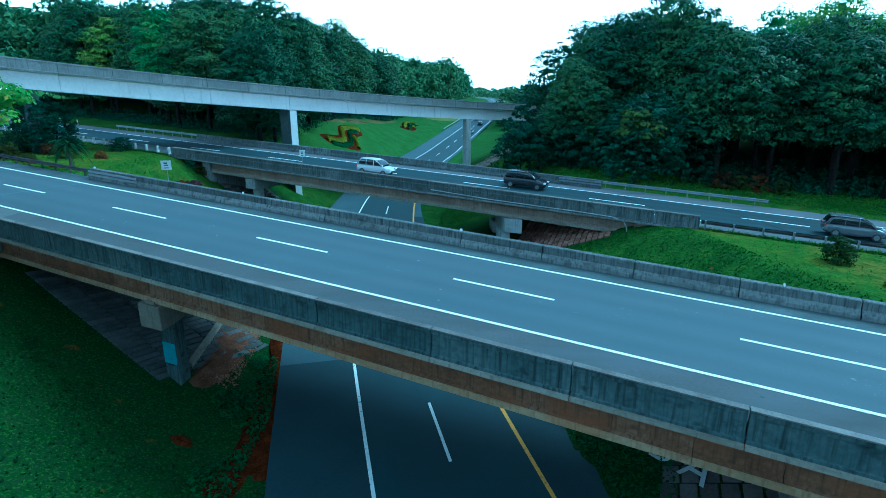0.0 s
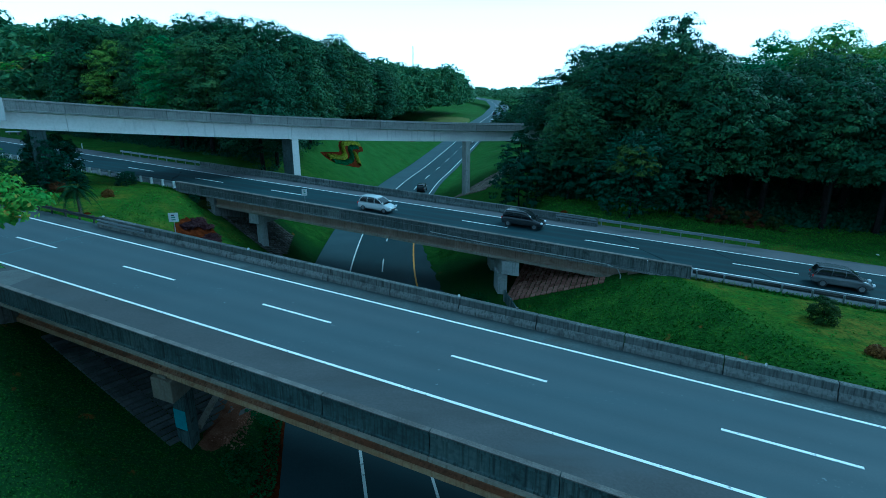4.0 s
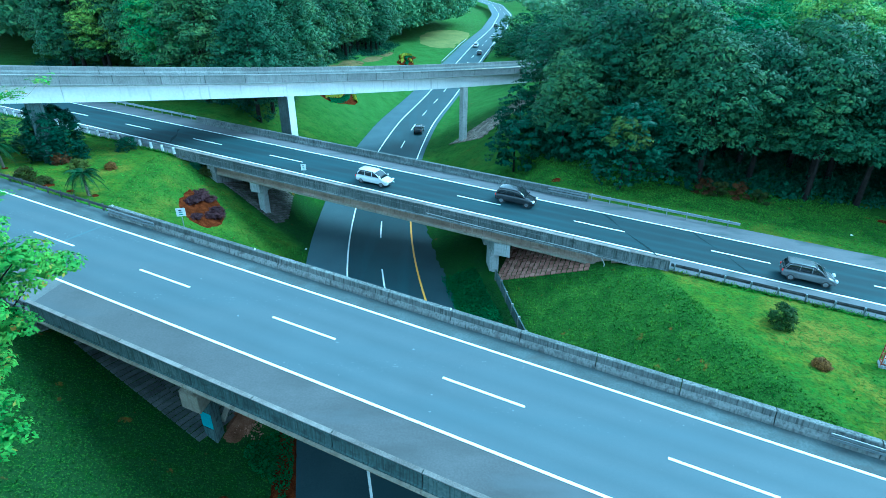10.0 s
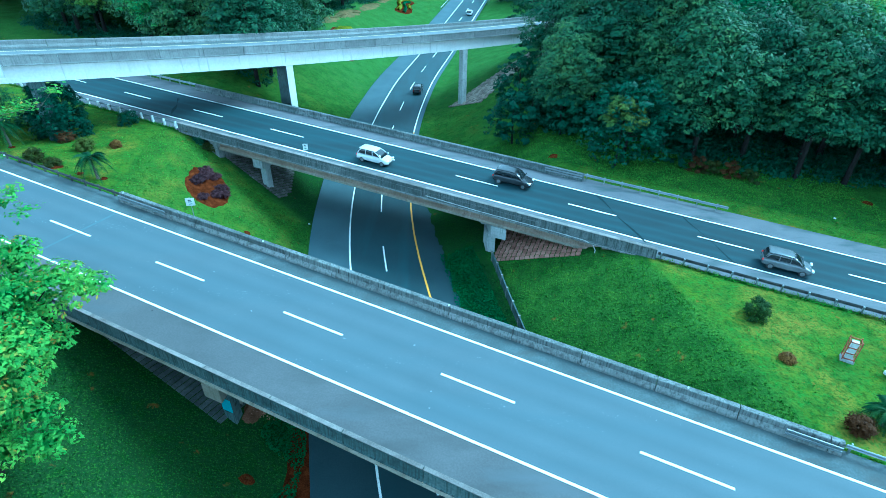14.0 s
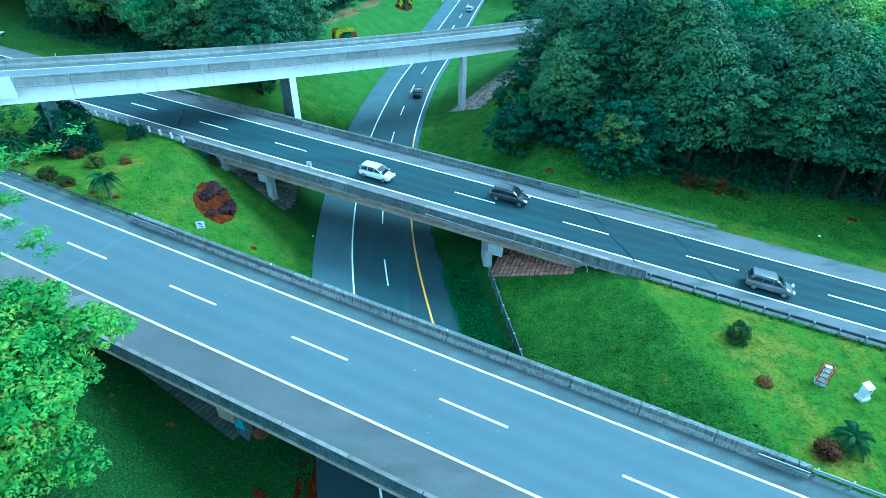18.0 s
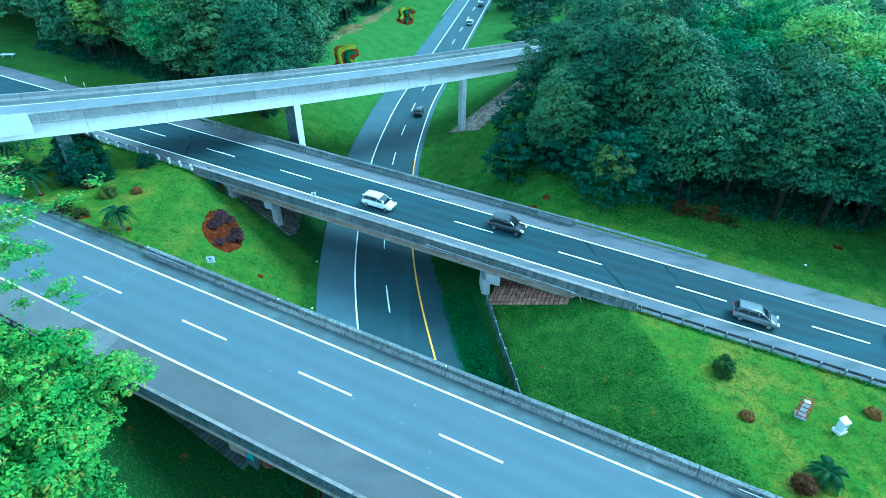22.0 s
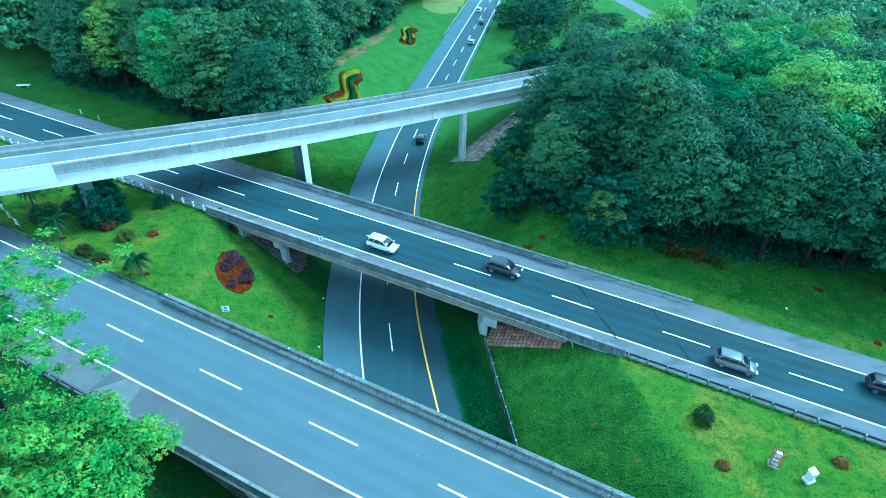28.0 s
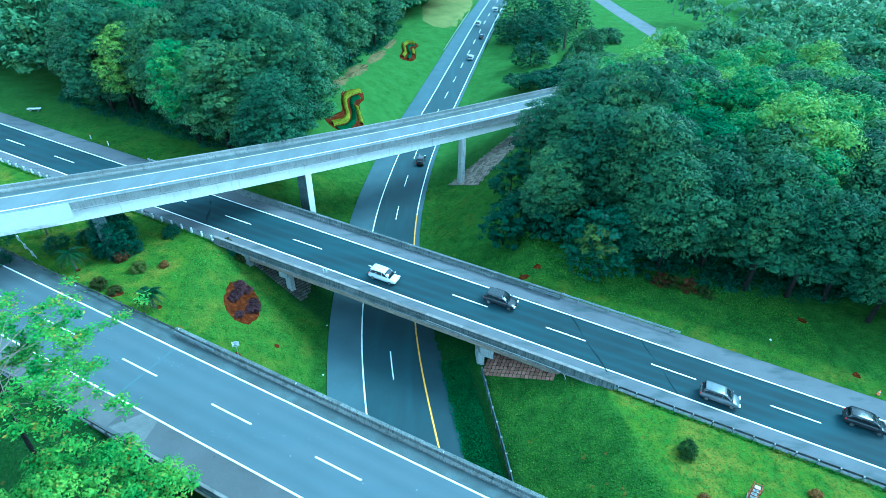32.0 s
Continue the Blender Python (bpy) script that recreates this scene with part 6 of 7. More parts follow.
for z in (0.3, 0.85, 1.4, 1.95):
    for y in (-0.42, 0.42):
        bm = bmesh.new()
        box(bm, -0.52, 0.52, y - 0.035, y + 0.035, z, z + 0.07)
        part("bar", bm, RUST, ob, "rusty iron bar")
    for x in (-0.55, 0.55):
        bm = bmesh.new()
        box(bm, x - 0.035, x + 0.035, -0.39, 0.39, z, z + 0.07)
        part("bar", bm, RUST, ob, "rusty iron bar")
for k in range(3):
    bm = bmesh.new()
    box(bm, -0.34, 0.34, -0.26, 0.26, 0.3 + 0.58 * k, 0.74 + 0.58 * k, 0.03)
    part("block", bm, WHITE_PAINT, ob, "white painted block")
tagged(ob, "rusty iron cage around white blocks on a concrete base", "cage")

zb = float(ground_z(32.6, 27.5))
ob = thing("cabinet_box", Matrix.Translation((32.6, 27.5, zb)) @ pose(0, 0, 0, 0, 0, 20) @ Matrix.Scale(0.85, 4))
bm = bmesh.new()
box(bm, -0.5, 0.5, -0.42, 0.42, -0.3, 0.35, 0.03)
part("plinth", bm, WHITE_PAINT, ob)
bm = bmesh.new()
box(bm, -0.38, 0.38, -0.32, 0.32, 0.35, 1.45, 0.02)
part("body", bm, WHITE_PAINT, ob)
bm = bmesh.new()
vs = box(bm, -0.43, 0.43, -0.37, 0.37, 1.46, 1.53, 0)
for v in vs:
    v.co.z += 0.3 * v.co.y + 0.09
part("roof", bm, WHITE_PAINT, ob)
bm = bmesh.new()
box(bm, -0.12, 0.12, -0.332, -0.318, 1.1, 1.3)
part("vent", bm, DARK_PAINT, ob, "small dark vent")
tagged(ob, "white painted utility box with sloping roof on a plinth", "utility box")

zb = float(ground_z(51.7, 42.6))
ob = thing("traffic_cone", Matrix.Translation((51.7, 42.6, zb)))
bm = bmesh.new()
box(bm, -0.22, 0.22, -0.22, 0.22, 0, 0.05, 0.01)
part("base", bm, DARK_PAINT, ob)
bm = bmesh.new()
bmesh.ops.create_cone(bm, cap_ends=True, segments=14, radius1=0.17, radius2=0.035, depth=0.7, matrix=Matrix.Translation((0, 0, 0.4)))
part("cone", bm, ORANGE, ob)
bm = bmesh.new()
bmesh.ops.create_cone(bm, cap_ends=False, segments=14, radius1=0.125, radius2=0.095, depth=0.15, matrix=Matrix.Translation((0, 0, 0.46)))
part("band", bm, WHITE_PAINT, ob, "white reflective band")
tagged(ob, "orange traffic cone with white band on the shoulder edge", "traffic cone")

zb = float(ground_z(-84.0, 107.5))
ob = thing("stone_slab", Matrix.Translation((-84.0, 107.5, zb)) @ pose(0, 0, 0, 0, 0, 8))
bm = bmesh.new()
box(bm, -0.9, -0.6, -0.25, 0.25, -0.3, 0.4, 0.03)
part("foot", bm, CONCRETE, ob)
bm = bmesh.new()
box(bm, 0.6, 0.9, -0.25, 0.25, -0.3, 0.4, 0.03)
part("foot", bm, CONCRETE, ob)
bm = bmesh.new()
box(bm, -1.3, 1.3, -0.4, 0.4, 0.4, 0.62, 0.09)
part("slab", bm, WHITE_PAINT, ob, "pale rounded slab")
tagged(ob, "pale slab on two feet at the edge of the wood", "slab")
for x, y in ((-66.6, 96.2), (-62.2, 94.0)):
    bm = bmesh.new()
    limb(bm, (0, 0, -0.3), (0, 0, 0.8), 0.09, 0.075, 8)
    bmesh.ops.create_cone(bm, cap_ends=True, segments=8, radius1=0.075, radius2=0.03, depth=0.08, matrix=Matrix.Translation((0, 0, 0.84)))
    o = part("marker_post", bm, WHITE_PAINT)
    o.matrix_basis = Matrix.Translation((x, y, float(ground_z(x, y))))
    tagged(o, "short white marker post on the grass verge", "marker post", group="marker posts on the verge")

# drain pipe along the middle bridge's end
ob = thing("drain_pipe")
bm = bmesh.new()
path = [B.at(s, 45.82, h) for s, h in ((-22.0, 0.1), (-16.0, -0.05), (-8.0, -0.05), (-5.2, -0.1), (-4.3, -0.35), (-4.0, -0.9), (-4.1, -1.7))]
for a, b in zip(path, path[1:]):
    limb(bm, a, b, 0.045, 0.045, 8)
part("pipe", bm, CONCRETE_PALE, ob)
tagged(ob, "thin pale pipe clipped along the bridge edge", "pipe")

# painted panel on the bridge column
bm = bmesh.new()
box(bm, -1.09, -0.13, 18.055, 18.07, 1.5, 2.75)
painted = part("poster", bm, CYAN_PAINT, None, at=frame_at(A, -24.5))
tagged(painted, "faded cyan painted panel on the bridge column", "panel")


# ---------------------------------------------------------------- vehicles
def loft(stations, half, power, count=20):
    """Rounded sections along x: (x, share of the half width, bottom, top)."""
    bm = bmesh.new()
    prev = None
    for x, share, z0, z1 in stations:
        row = []
        for k in range(count):
            a = 2 * math.pi * (k + 0.5) / count
            c, d = math.cos(a), math.sin(a)
            e = 2 / power
            row.append(bm.verts.new((x, half * share * math.copysign(abs(c) ** e, c), (z0 + z1) / 2 + (z1 - z0) / 2 * math.copysign(abs(d) ** e, d))))
        if prev:
            for k in range(count):
                bm.faces.new((prev[k], prev[(k + 1) % count], row[(k + 1) % count], row[k]))
        else:
            bm.faces.new(row)
        prev = row
    bm.faces.new(prev[::-1])
    bmesh.ops.recalc_face_normals(bm, faces=bm.faces)
    return bm


def smooth_part(name, bm, mat, parent):
    for f in bm.faces:
        f.smooth = len(f.verts) == 4
    return part(name, bm, mat, parent)


def car(kind, paint, seed=0):
    """A car heading +x: lofted body with wheels, windows, lamps and bumpers."""
    L, W, H, hood, screen, rear, belt = {"mpv": (4.2, 1.68, 1.66, 0.82, 0.95, 0.3, 0.98), "suv": (4.4, 1.8, 1.72, 1.0, 0.85, 0.3, 1.04), "hatch": (3.7, 1.66, 1.5, 0.8, 0.85, 0.3, 0.9)}[kind]
    ob = thing("car")
    x0, x1 = -L / 2, L / 2
    hood_z = belt - 0.12
    bm = loft([(x0, 0.8, 0.42, belt - 0.22), (x0 + 0.08, 0.93, 0.3, belt - 0.06), (x0 + 0.3, 0.99, 0.25, belt), (x0 + 1.2, 1.0, 0.24, belt + 0.01), (x1 - hood - 0.5, 1.0, 0.24, belt + 0.02), (x1 - hood, 0.99, 0.24, belt - 0.01), (x1 - hood * 0.55, 0.97, 0.25, hood_z), (x1 - 0.22, 0.92, 0.28, hood_z - 0.1), (x1 - 0.06, 0.84, 0.34, hood_z - 0.24), (x1, 0.7, 0.42, hood_z - 0.36)], W / 2, 5.0)
    smooth_part("body", bm, paint, ob)
    xr, xf = x0 + 0.06, x1 - hood - 0.02
    tw = W / 2 - 0.16

    zb = belt - 0.04
    bm = loft([(xr, 0.84, zb, belt + 0.05), (xr + rear * 0.4 + 0.04, 0.88, zb, belt + (H - belt) * 0.55), (xr + rear + 0.1, 0.9, zb, H - 0.07), (xr + rear + 0.5, 0.905, zb, H - 0.02), ((xr + xf) / 2, 0.91, zb, H - 0.01),
               (xf - screen - 0.25, 0.9, zb, H - 0.05), (xf - screen * 0.85, 0.885, zb, H - 0.13), (xf - screen * 0.4, 0.87, zb, belt + (H - belt) * 0.5), (xf, 0.85, zb, belt + 0.03)], W / 2, 4.2, 24)
    glass = part("cabin_glass", bm, GLASS, ob, "dark tinted glass")
    for f in glass.data.polygons:
        f.use_smooth = len(f.vertices) == 4
    ra, rb = xr + rear * 0.85, xf - screen * 0.9
    q = tw / (W / 2) + 0.03
    bm = loft([(ra, q * 0.88, H - 0.13, H - 0.07), (ra + 0.12, q, H - 0.13, H - 0.03), (ra + (rb - ra) * 0.4, q, H - 0.1, H + 0.01), (rb - 0.3, q * 0.98, H - 0.11, H - 0.01), (rb, q * 0.9, H - 0.13, H - 0.08)], W / 2, 3.0)
    smooth_part("roof", bm, paint, ob)
    for sg in (-1, 1):
        for xa, xb in ((xr + 0.12, xr + rear + 0.3), (xr + (xf - xr) * 0.36, xr + (xf - xr) * 0.37), (xr + (xf - xr) * 0.64, xr + (xf - xr) * 0.63), (xf - 0.1, xf - screen - 0.1)):
            bm = bmesh.new()
            w = W / 2 * 0.9
            limb(bm, (xa, sg * w, belt - 0.02), ((xa + xb) / 2, sg * w * 1.0, (belt + H) / 2 + 0.05), 0.04, 0.04, 6)
            limb(bm, ((xa + xb) / 2, sg * w * 1.0, (belt + H) / 2 + 0.05), (xb, sg * w * 0.9, H - 0.1), 0.04, 0.035, 6)
            part("pillar", bm, paint, ob)
    for x in (x0 + 0.78, x1 - 0.8):
        for y in (-W / 2 + 0.1, W / 2 - 0.1):
            bm = bmesh.new()
            bmesh.ops.create_cone(bm, cap_ends=True, segments=20, radius1=0.32, radius2=0.32, depth=0.22, matrix=Matrix.Translation((x, y, 0.32)) @ pose(0, 0, 0, 90, 0, 0))
            bmesh.ops.bevel(bm, geom=[e for e in bm.edges if len(e.link_faces) == 2 and e.calc_face_angle() > 1], offset=0.04, segments=2, affect="EDGES")
            wheel = part("wheel", bm, RUBBER, ob)
            bm = bmesh.new()
            sg = -1 if y < 0 else 1
            bmesh.ops.create_cone(bm, cap_ends=True, segments=10, radius1=0.2, radius2=0.2, depth=0.03, matrix=Matrix.Translation((x, y + sg * 0.105, 0.32)) @ pose(0, 0, 0, 90, 0, 0))
            part("rim", bm, RIM, wheel)
    for y in (-1, 1):
        bm = bmesh.new()
        box(bm, x1 - 0.2, x1 - 0.01, min(y * (W / 2 - 0.42), y * (W / 2 - 0.03)), max(y * (W / 2 - 0.42), y * (W / 2 - 0.03)), 0.66, 0.82, 0.02)
        part("headlight", bm, LAMP, ob)
        bm = bmesh.new()
        box(bm, x0 - 0.01, x0 + 0.1, min(y * (W / 2 - 0.2), y * (W / 2 - 0.08)), max(y * (W / 2 - 0.2), y * (W / 2 - 0.08)), 0.72, belt - 0.08, 0.015)
        part("tail_light", bm, TAIL, ob)
        bm = bmesh.new()
        box(bm, xf - 0.12, xf + 0.02, min(y * (W / 2), y * (W / 2 + 0.17)), max(y * (W / 2), y * (W / 2 + 0.17)), belt, belt + 0.14, 0.02)
        part("wing_mirror", bm, paint, ob)
    bm = bmesh.new()
    box(bm, x1 - 0.06, x1 + 0.015, -W / 2 + 0.3, W / 2 - 0.3, 0.38, 0.55, 0.02)
    part("grille", bm, DARK_PAINT, ob)
    bm = bmesh.new()
    box(bm, x0 - 0.012, x0 + 0.03, -0.26, 0.26, 0.55, 0.68)
    part("number_plate", bm, DARK_PAINT, ob)
    return ob


def on_line(ob, line, s, n):
    ob.matrix_basis = Matrix.Translation(line.at(s, n, 0.012)) @ pose(0, 0, 0, 0, 0, line.turn()) @ pose(0, 0, 0, 0, math.degrees(math.atan(-line.k)), 0)


def on_low(ob, o, y, away):
    dx = float(low_x(y + 1) - low_x(y - 1)) / 2
    dz = float(low_z(y + 1) - low_z(y - 1)) / 2
    r = math.hypot(dx, 1)
    turn = math.degrees(math.atan2(1, dx)) + (0 if away else 180)
    pitch = math.degrees(math.atan(dz)) * (-1 if away else 1)
    ob.matrix_basis = Matrix.Translation((float(low_x(y)) + o / r, y - o * dx / r, float(low_z(y)) + 0.006)) @ pose(0, 0, 0, 0, 0, turn) @ pose(0, 0, 0, 0, pitch, 0)


for kind, paint, s, n, text in (("mpv", CAR_WHITE, -30.8, 50.45, "white people carrier driving on the dark carriageway"), ("suv", CAR_DARK, -14.9, 53.5, "black off-road car driving on the dark carriageway"),
                                ("mpv", CAR_GREY, 12.3, 50.1, "grey people carrier driving on the dark carriageway"), ("mpv", CAR_DARK, 27.0, 53.9, "black people carrier driving on the dark carriageway")):
    c = car(kind, paint)
    on_line(c, B, s, n)
    tagged(c, text, "car", group="cars on the dark carriageway")
for kind, paint, o, y, away, text in (("mpv", CAR_DARK, 1.9, 111.5, True, "black people carrier on the sunken road"), ("hatch", CAR_SILVER, 1.9, 187, True, "silver hatchback far along the sunken road"), ("hatch", CAR_DARK, 1.9, 211, True, "black hatchback far along the sunken road"),
                                      ("mpv", CAR_WHITE, -1.9, 228, True, "white people carrier far along the sunken road"), ("hatch", CAR_SILVER, 1.9, 252, True, "silver hatchback far along the sunken road"), ("mpv", CAR_DARK, -1.9, 300, True, "dark car far along the sunken road"), ("hatch", CAR_WHITE, 1.9, 345, True, "white car far along the sunken road")):
    c = car(kind, paint)
    on_low(c, o, y, away)
    tagged(c, text, "car", group="cars on the sunken road")

# ---------------------------------------------------------------- far things
far_line = [(79, 330), (79, 300), (80.4, 262), (82.5, 234), (84, 214), (88, 195), (96, 180), (110, 168)]
bm = bmesh.new()
prev = None
fl = np.array(far_line, float)
tt = np.linspace(0, len(fl) - 1, 60)
fx_, fy_ = np.interp(tt, np.arange(len(fl)), fl[:, 0]), np.interp(tt, np.arange(len(fl)), fl[:, 1])
ker = np.hanning(11) / np.hanning(11).sum()
fx_, fy_ = (np.convolve(np.pad(v, 5, mode="edge"), ker, mode="valid") for v in (fx_, fy_))
tx_, ty_ = np.gradient(fx_), np.gradient(fy_)
for x, y, a, b in zip(fx_, fy_, tx_, ty_):
    r = math.hypot(a, b)
    w = 4.0
    row = [bm.verts.new((x + sg * b / r * w, y - sg * a / r * w, float(ground_z(x, y)) + 0.25 + h)) for sg, h in ((-1, 0), (1, 0), (1, -0.6), (-1, -0.6))]
    if prev:
        for j in range(4):
            bm.faces.new((prev[j], prev[(j + 1) % 4], row[(j + 1) % 4], row[j]))
    prev = row
bmesh.ops.recalc_face_normals(bm, faces=bm.faces)
tagged(part("road_far", bm, SHOULDER), "pale curving slip road beyond the wood", "road", kind="structure")
for x, y in ((103.5, 262), (112, 300), (90, 320)):
    zb = float(ground_z(x, y))
    ob = thing("street_lamp", Matrix.Translation((x, y, zb)))
    bm = bmesh.new()
    limb(bm, (0, 0, -0.3), (0, 0, 11), 0.14, 0.07, 8)
    part("pole", bm, STEEL, ob)
    bm = bmesh.new()
    limb(bm, (0, 0, 11), (-2.2, 0, 11.5), 0.06, 0.05, 6)
    part("arm", bm, STEEL, ob)
    bm = bmesh.new()
    box(bm, -2.9, -2.1, -0.15, 0.15, 11.45, 11.6, 0.03)
    part("lamp_head", bm, CONCRETE_PALE, ob)
    tagged(ob, "tall grey street lamp by the far slip road", "street lamp", group="lamps of the far road")

# lattice mast on the far hill
ob = thing("radio_mast", Matrix.Translation((-40, 760, 8)))
for k in range(14):
    bm = bmesh.new()
    z0, z1 = 5.0 * k, 5.0 * (k + 1)
    w0, w1 = 2.2 - 0.13 * k, 2.2 - 0.13 * (k + 1)
    cs0 = [(-w0, -w0), (w0, -w0), (w0, w0), (-w0, w0)]
    cs1 = [(-w1, -w1), (w1, -w1), (w1, w1), (-w1, w1)]
    for i in range(4):
        limb(bm, (*cs0[i], z0), (*cs1[i], z1), 0.16, 0.16, 4)
        limb(bm, (*cs0[i], z0), (*cs1[(i + 1) % 4], z1), 0.09, 0.09, 4)
        limb(bm, (*cs1[i], z1), (*cs1[(i + 1) % 4], z1), 0.09, 0.09, 4)
    part("section", bm, STEEL, ob)
tagged(ob, "tall steel lattice radio mast on the far hill", "mast")

# distant tree belts that close the horizon
def belts():
    g = np.random.default_rng(55)
    vs, fs, n = [], [], 0
    cs, rs = lobes(g, 7.0, 2.0, 15.0, 14, (0.34, 0.5))
    bv, bf = tufts(g, cs, rs, 4, 1.8, 6, 2.2)
    for k in range(620):
        y = 330 + 900 * g.random() ** 1.4
        sgn = 1 if g.random() > 0.45 else -1
        off = (26 + 420 * g.random() ** 1.5) * sgn
        if sgn < 0 and y > 520:
            off -= 10
        x = float(low_x(y)) + off
        if abs(x - 80) < 16 and y < 345:
            continue
        sc = 0.8 + 0.6 * g.random()
        z = float(ground_z(x, y)) + max(0.0, (math.hypot(x, y) - 700) / 1500) * 12
        vs.append(bv * sc + np.array([x, y, z]))
        fs.append(bf + n)
        n += len(bv)
    for k in range(260):
        x, y = 95 + 260 * g.random(), 150 + 300 * g.random()
        if abs(x - np.interp(y, fy_[::-1], fx_[::-1])) < 14 or (y > 245 and x < 130):
            continue
        vs.append(bv * (0.8 + 0.5 * g.random()) + np.array([x, y, float(ground_z(x, y))]))
        fs.append(bf + n)
        n += len(bv)
    return fast_mesh("distant_trees", np.concatenate(vs), np.concatenate(fs), LEAF_HAZY)


tagged(new("distant_trees", belts()), "distant belts of trees along the horizon", "woods", kind="stuff")


# ---------------------------------------------------------------- grass tufts
def grass():
    g = np.random.default_rng(12)
    n = 150000
    x, y = -62 + 112 * g.random(n), 8 + 66 * g.random(n)
    na, nb = A.n[0] * x + A.n[1] * y, B.n[0] * x + B.n[1] * y
    lx = low_x(y)
    ok = ((na < 15.4) | (na > 29.6)) & ((nb < 45.4) | (nb > 59.8)) & ((x < lx - 8.8) | (x > lx + 7.0))
    ok &= ~((np.hypot((x + 26) / 2.6, (y - 55.4) / 4.4)) < 1)
    ok &= ((mown(x, y) < 0.2 + 0.5 * g.random(n)) | (g.random(n) < 0.06)) & ((na > 15) | (g.random(n) < 0.7))
    x, y = x[ok], y[ok]
    tall = np.ones(len(x))
    for line, s0, s1, at_n in ((B, 1.5, 60, 45.98), (A, -70, -46.7, 29.25), (B, -105, -57, 45.98), (A, 13.5, 40, 29.25)):
        m = int((s1 - s0) * 60)
        ss, nn = s0 + (s1 - s0) * g.random(m), at_n + g.normal(scale=0.13, size=m)
        x = np.concatenate([x, line.u[0] * ss + line.n[0] * nn])
        y = np.concatenate([y, line.u[1] * ss + line.n[1] * nn])
        tall = np.concatenate([tall, 1.4 + 1.2 * g.random(m)])
    z = ground_z(x, y)
    c = np.stack([x, y, z], 1)
    k = 3
    q = np.repeat(np.arange(len(c)), k)
    a = g.random(len(q)) * 6.2832
    h = ((0.05 + 0.11 * g.random(len(q)) ** 2) * tall[q])[:, None]
    d = np.stack([np.cos(a), np.sin(a), 0 * a], 1)
    b = np.stack([-np.sin(a), np.cos(a), 0 * a], 1) * 0.05
    root = c[q] + d * 0.05 * g.random((len(q), 1))
    tip = root + d * h * 0.7 + np.array([0, 0, 1]) * h
    v = np.stack([root - b, root + b, tip], 1).reshape(-1, 3)
    f = np.arange(len(q) * 3).reshape(-1, 3)
    me = fast_mesh("grass", v, f, BLADE)
    at = me.attributes.new("shade_cover", "FLOAT", "POINT")
    at.data.foreach_set("value", np.repeat(shaded_cover(x, y), 3 * k).astype(np.float32))
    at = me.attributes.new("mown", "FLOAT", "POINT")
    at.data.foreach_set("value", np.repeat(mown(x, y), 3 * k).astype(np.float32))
    return me


tagged(new("grass", grass()), "short uneven tufts of lawn grass", "grass", kind="stuff")

# small litter on the lawns and road edges
g = random.Random(3)
for x, y in ((-15.82, 57.86), (-14.9, 57.2), (43.0, 50.8), (-9.4, 32.0), (-14.6, 48.6)):
    bm = bmesh.new()
    r = bmesh.ops.create_icosphere(bm, subdivisions=1, radius=0.16)
    for v in r["verts"]:
        v.co = Vector((v.co.x * g.uniform(0.7, 1.4), v.co.y * g.uniform(0.6, 1.2), v.co.z * 0.5))
    o = part("litter", bm, WHITE_PAINT)
    o.matrix_basis = Matrix.Translation((x, y, float(ground_z(x, y)) + 0.06))
    tagged(o, "crumpled scrap of white plastic on the grass", "litter", group="scraps of litter")


# ---------------------------------------------------------------- paving pieces
def block_mesh(name, sx, sy, sz, mat):
    bm = bmesh.new()
    box(bm, -sx / 2, sx / 2, -sy / 2, sy / 2, -sz, 0, 0.02)
    me = bpy.data.meshes.new(name)
    bm.to_mesh(me)
    bm.free()
    me.materials.append(mat)
    return me


def pave(owner, name, at, us, vs_, mesh, lift, jitter, seed, keep=None):
    """Single pieces laid on the sloping ground over a grid of (u, v); at(u, v) gives x, y."""
    g = random.Random(seed)
    for u in us:
        for v in vs_:
            if keep and not keep(u, v):
                continue
            x, y = at(u, v)
            z = float(ground_z(x, y))
            ax, ay = at(u + 0.2, v)
            bx, by = at(u, v + 0.2)
            e1 = Vector((ax - x, ay - y, float(ground_z(ax, ay)) - z)).normalized()
            e2 = Vector((bx - x, by - y, float(ground_z(bx, by)) - z)).normalized()
            nn = e1.cross(e2).normalized()
            if nn.z < 0:
                nn = -nn
            e2 = nn.cross(e1)
            m = Matrix((e1, e2, nn)).transposed().to_4x4()
            m.translation = Vector((x, y, z)) + nn * (lift + g.uniform(-jitter, jitter))
            put(name, mesh, owner, at=m)


def slope_paving(line, s0, s1, n0, n1, mat, ds, dn, label, seed, lift=0.1, keep=None, gap=0.07):
    owner = tagged(thing("slope_paving"), label, "paving")
    me = block_mesh("paver", ds - gap, dn - gap, 0.3, mat)
    at = lambda u, v: (line.u[0] * u + line.n[0] * v, line.u[1] * u + line.n[1] * v)
    pave(owner, "paver", at, np.arange(s0, s1, ds), np.arange(n0, n1, dn), me, lift, 0.02, seed, keep)


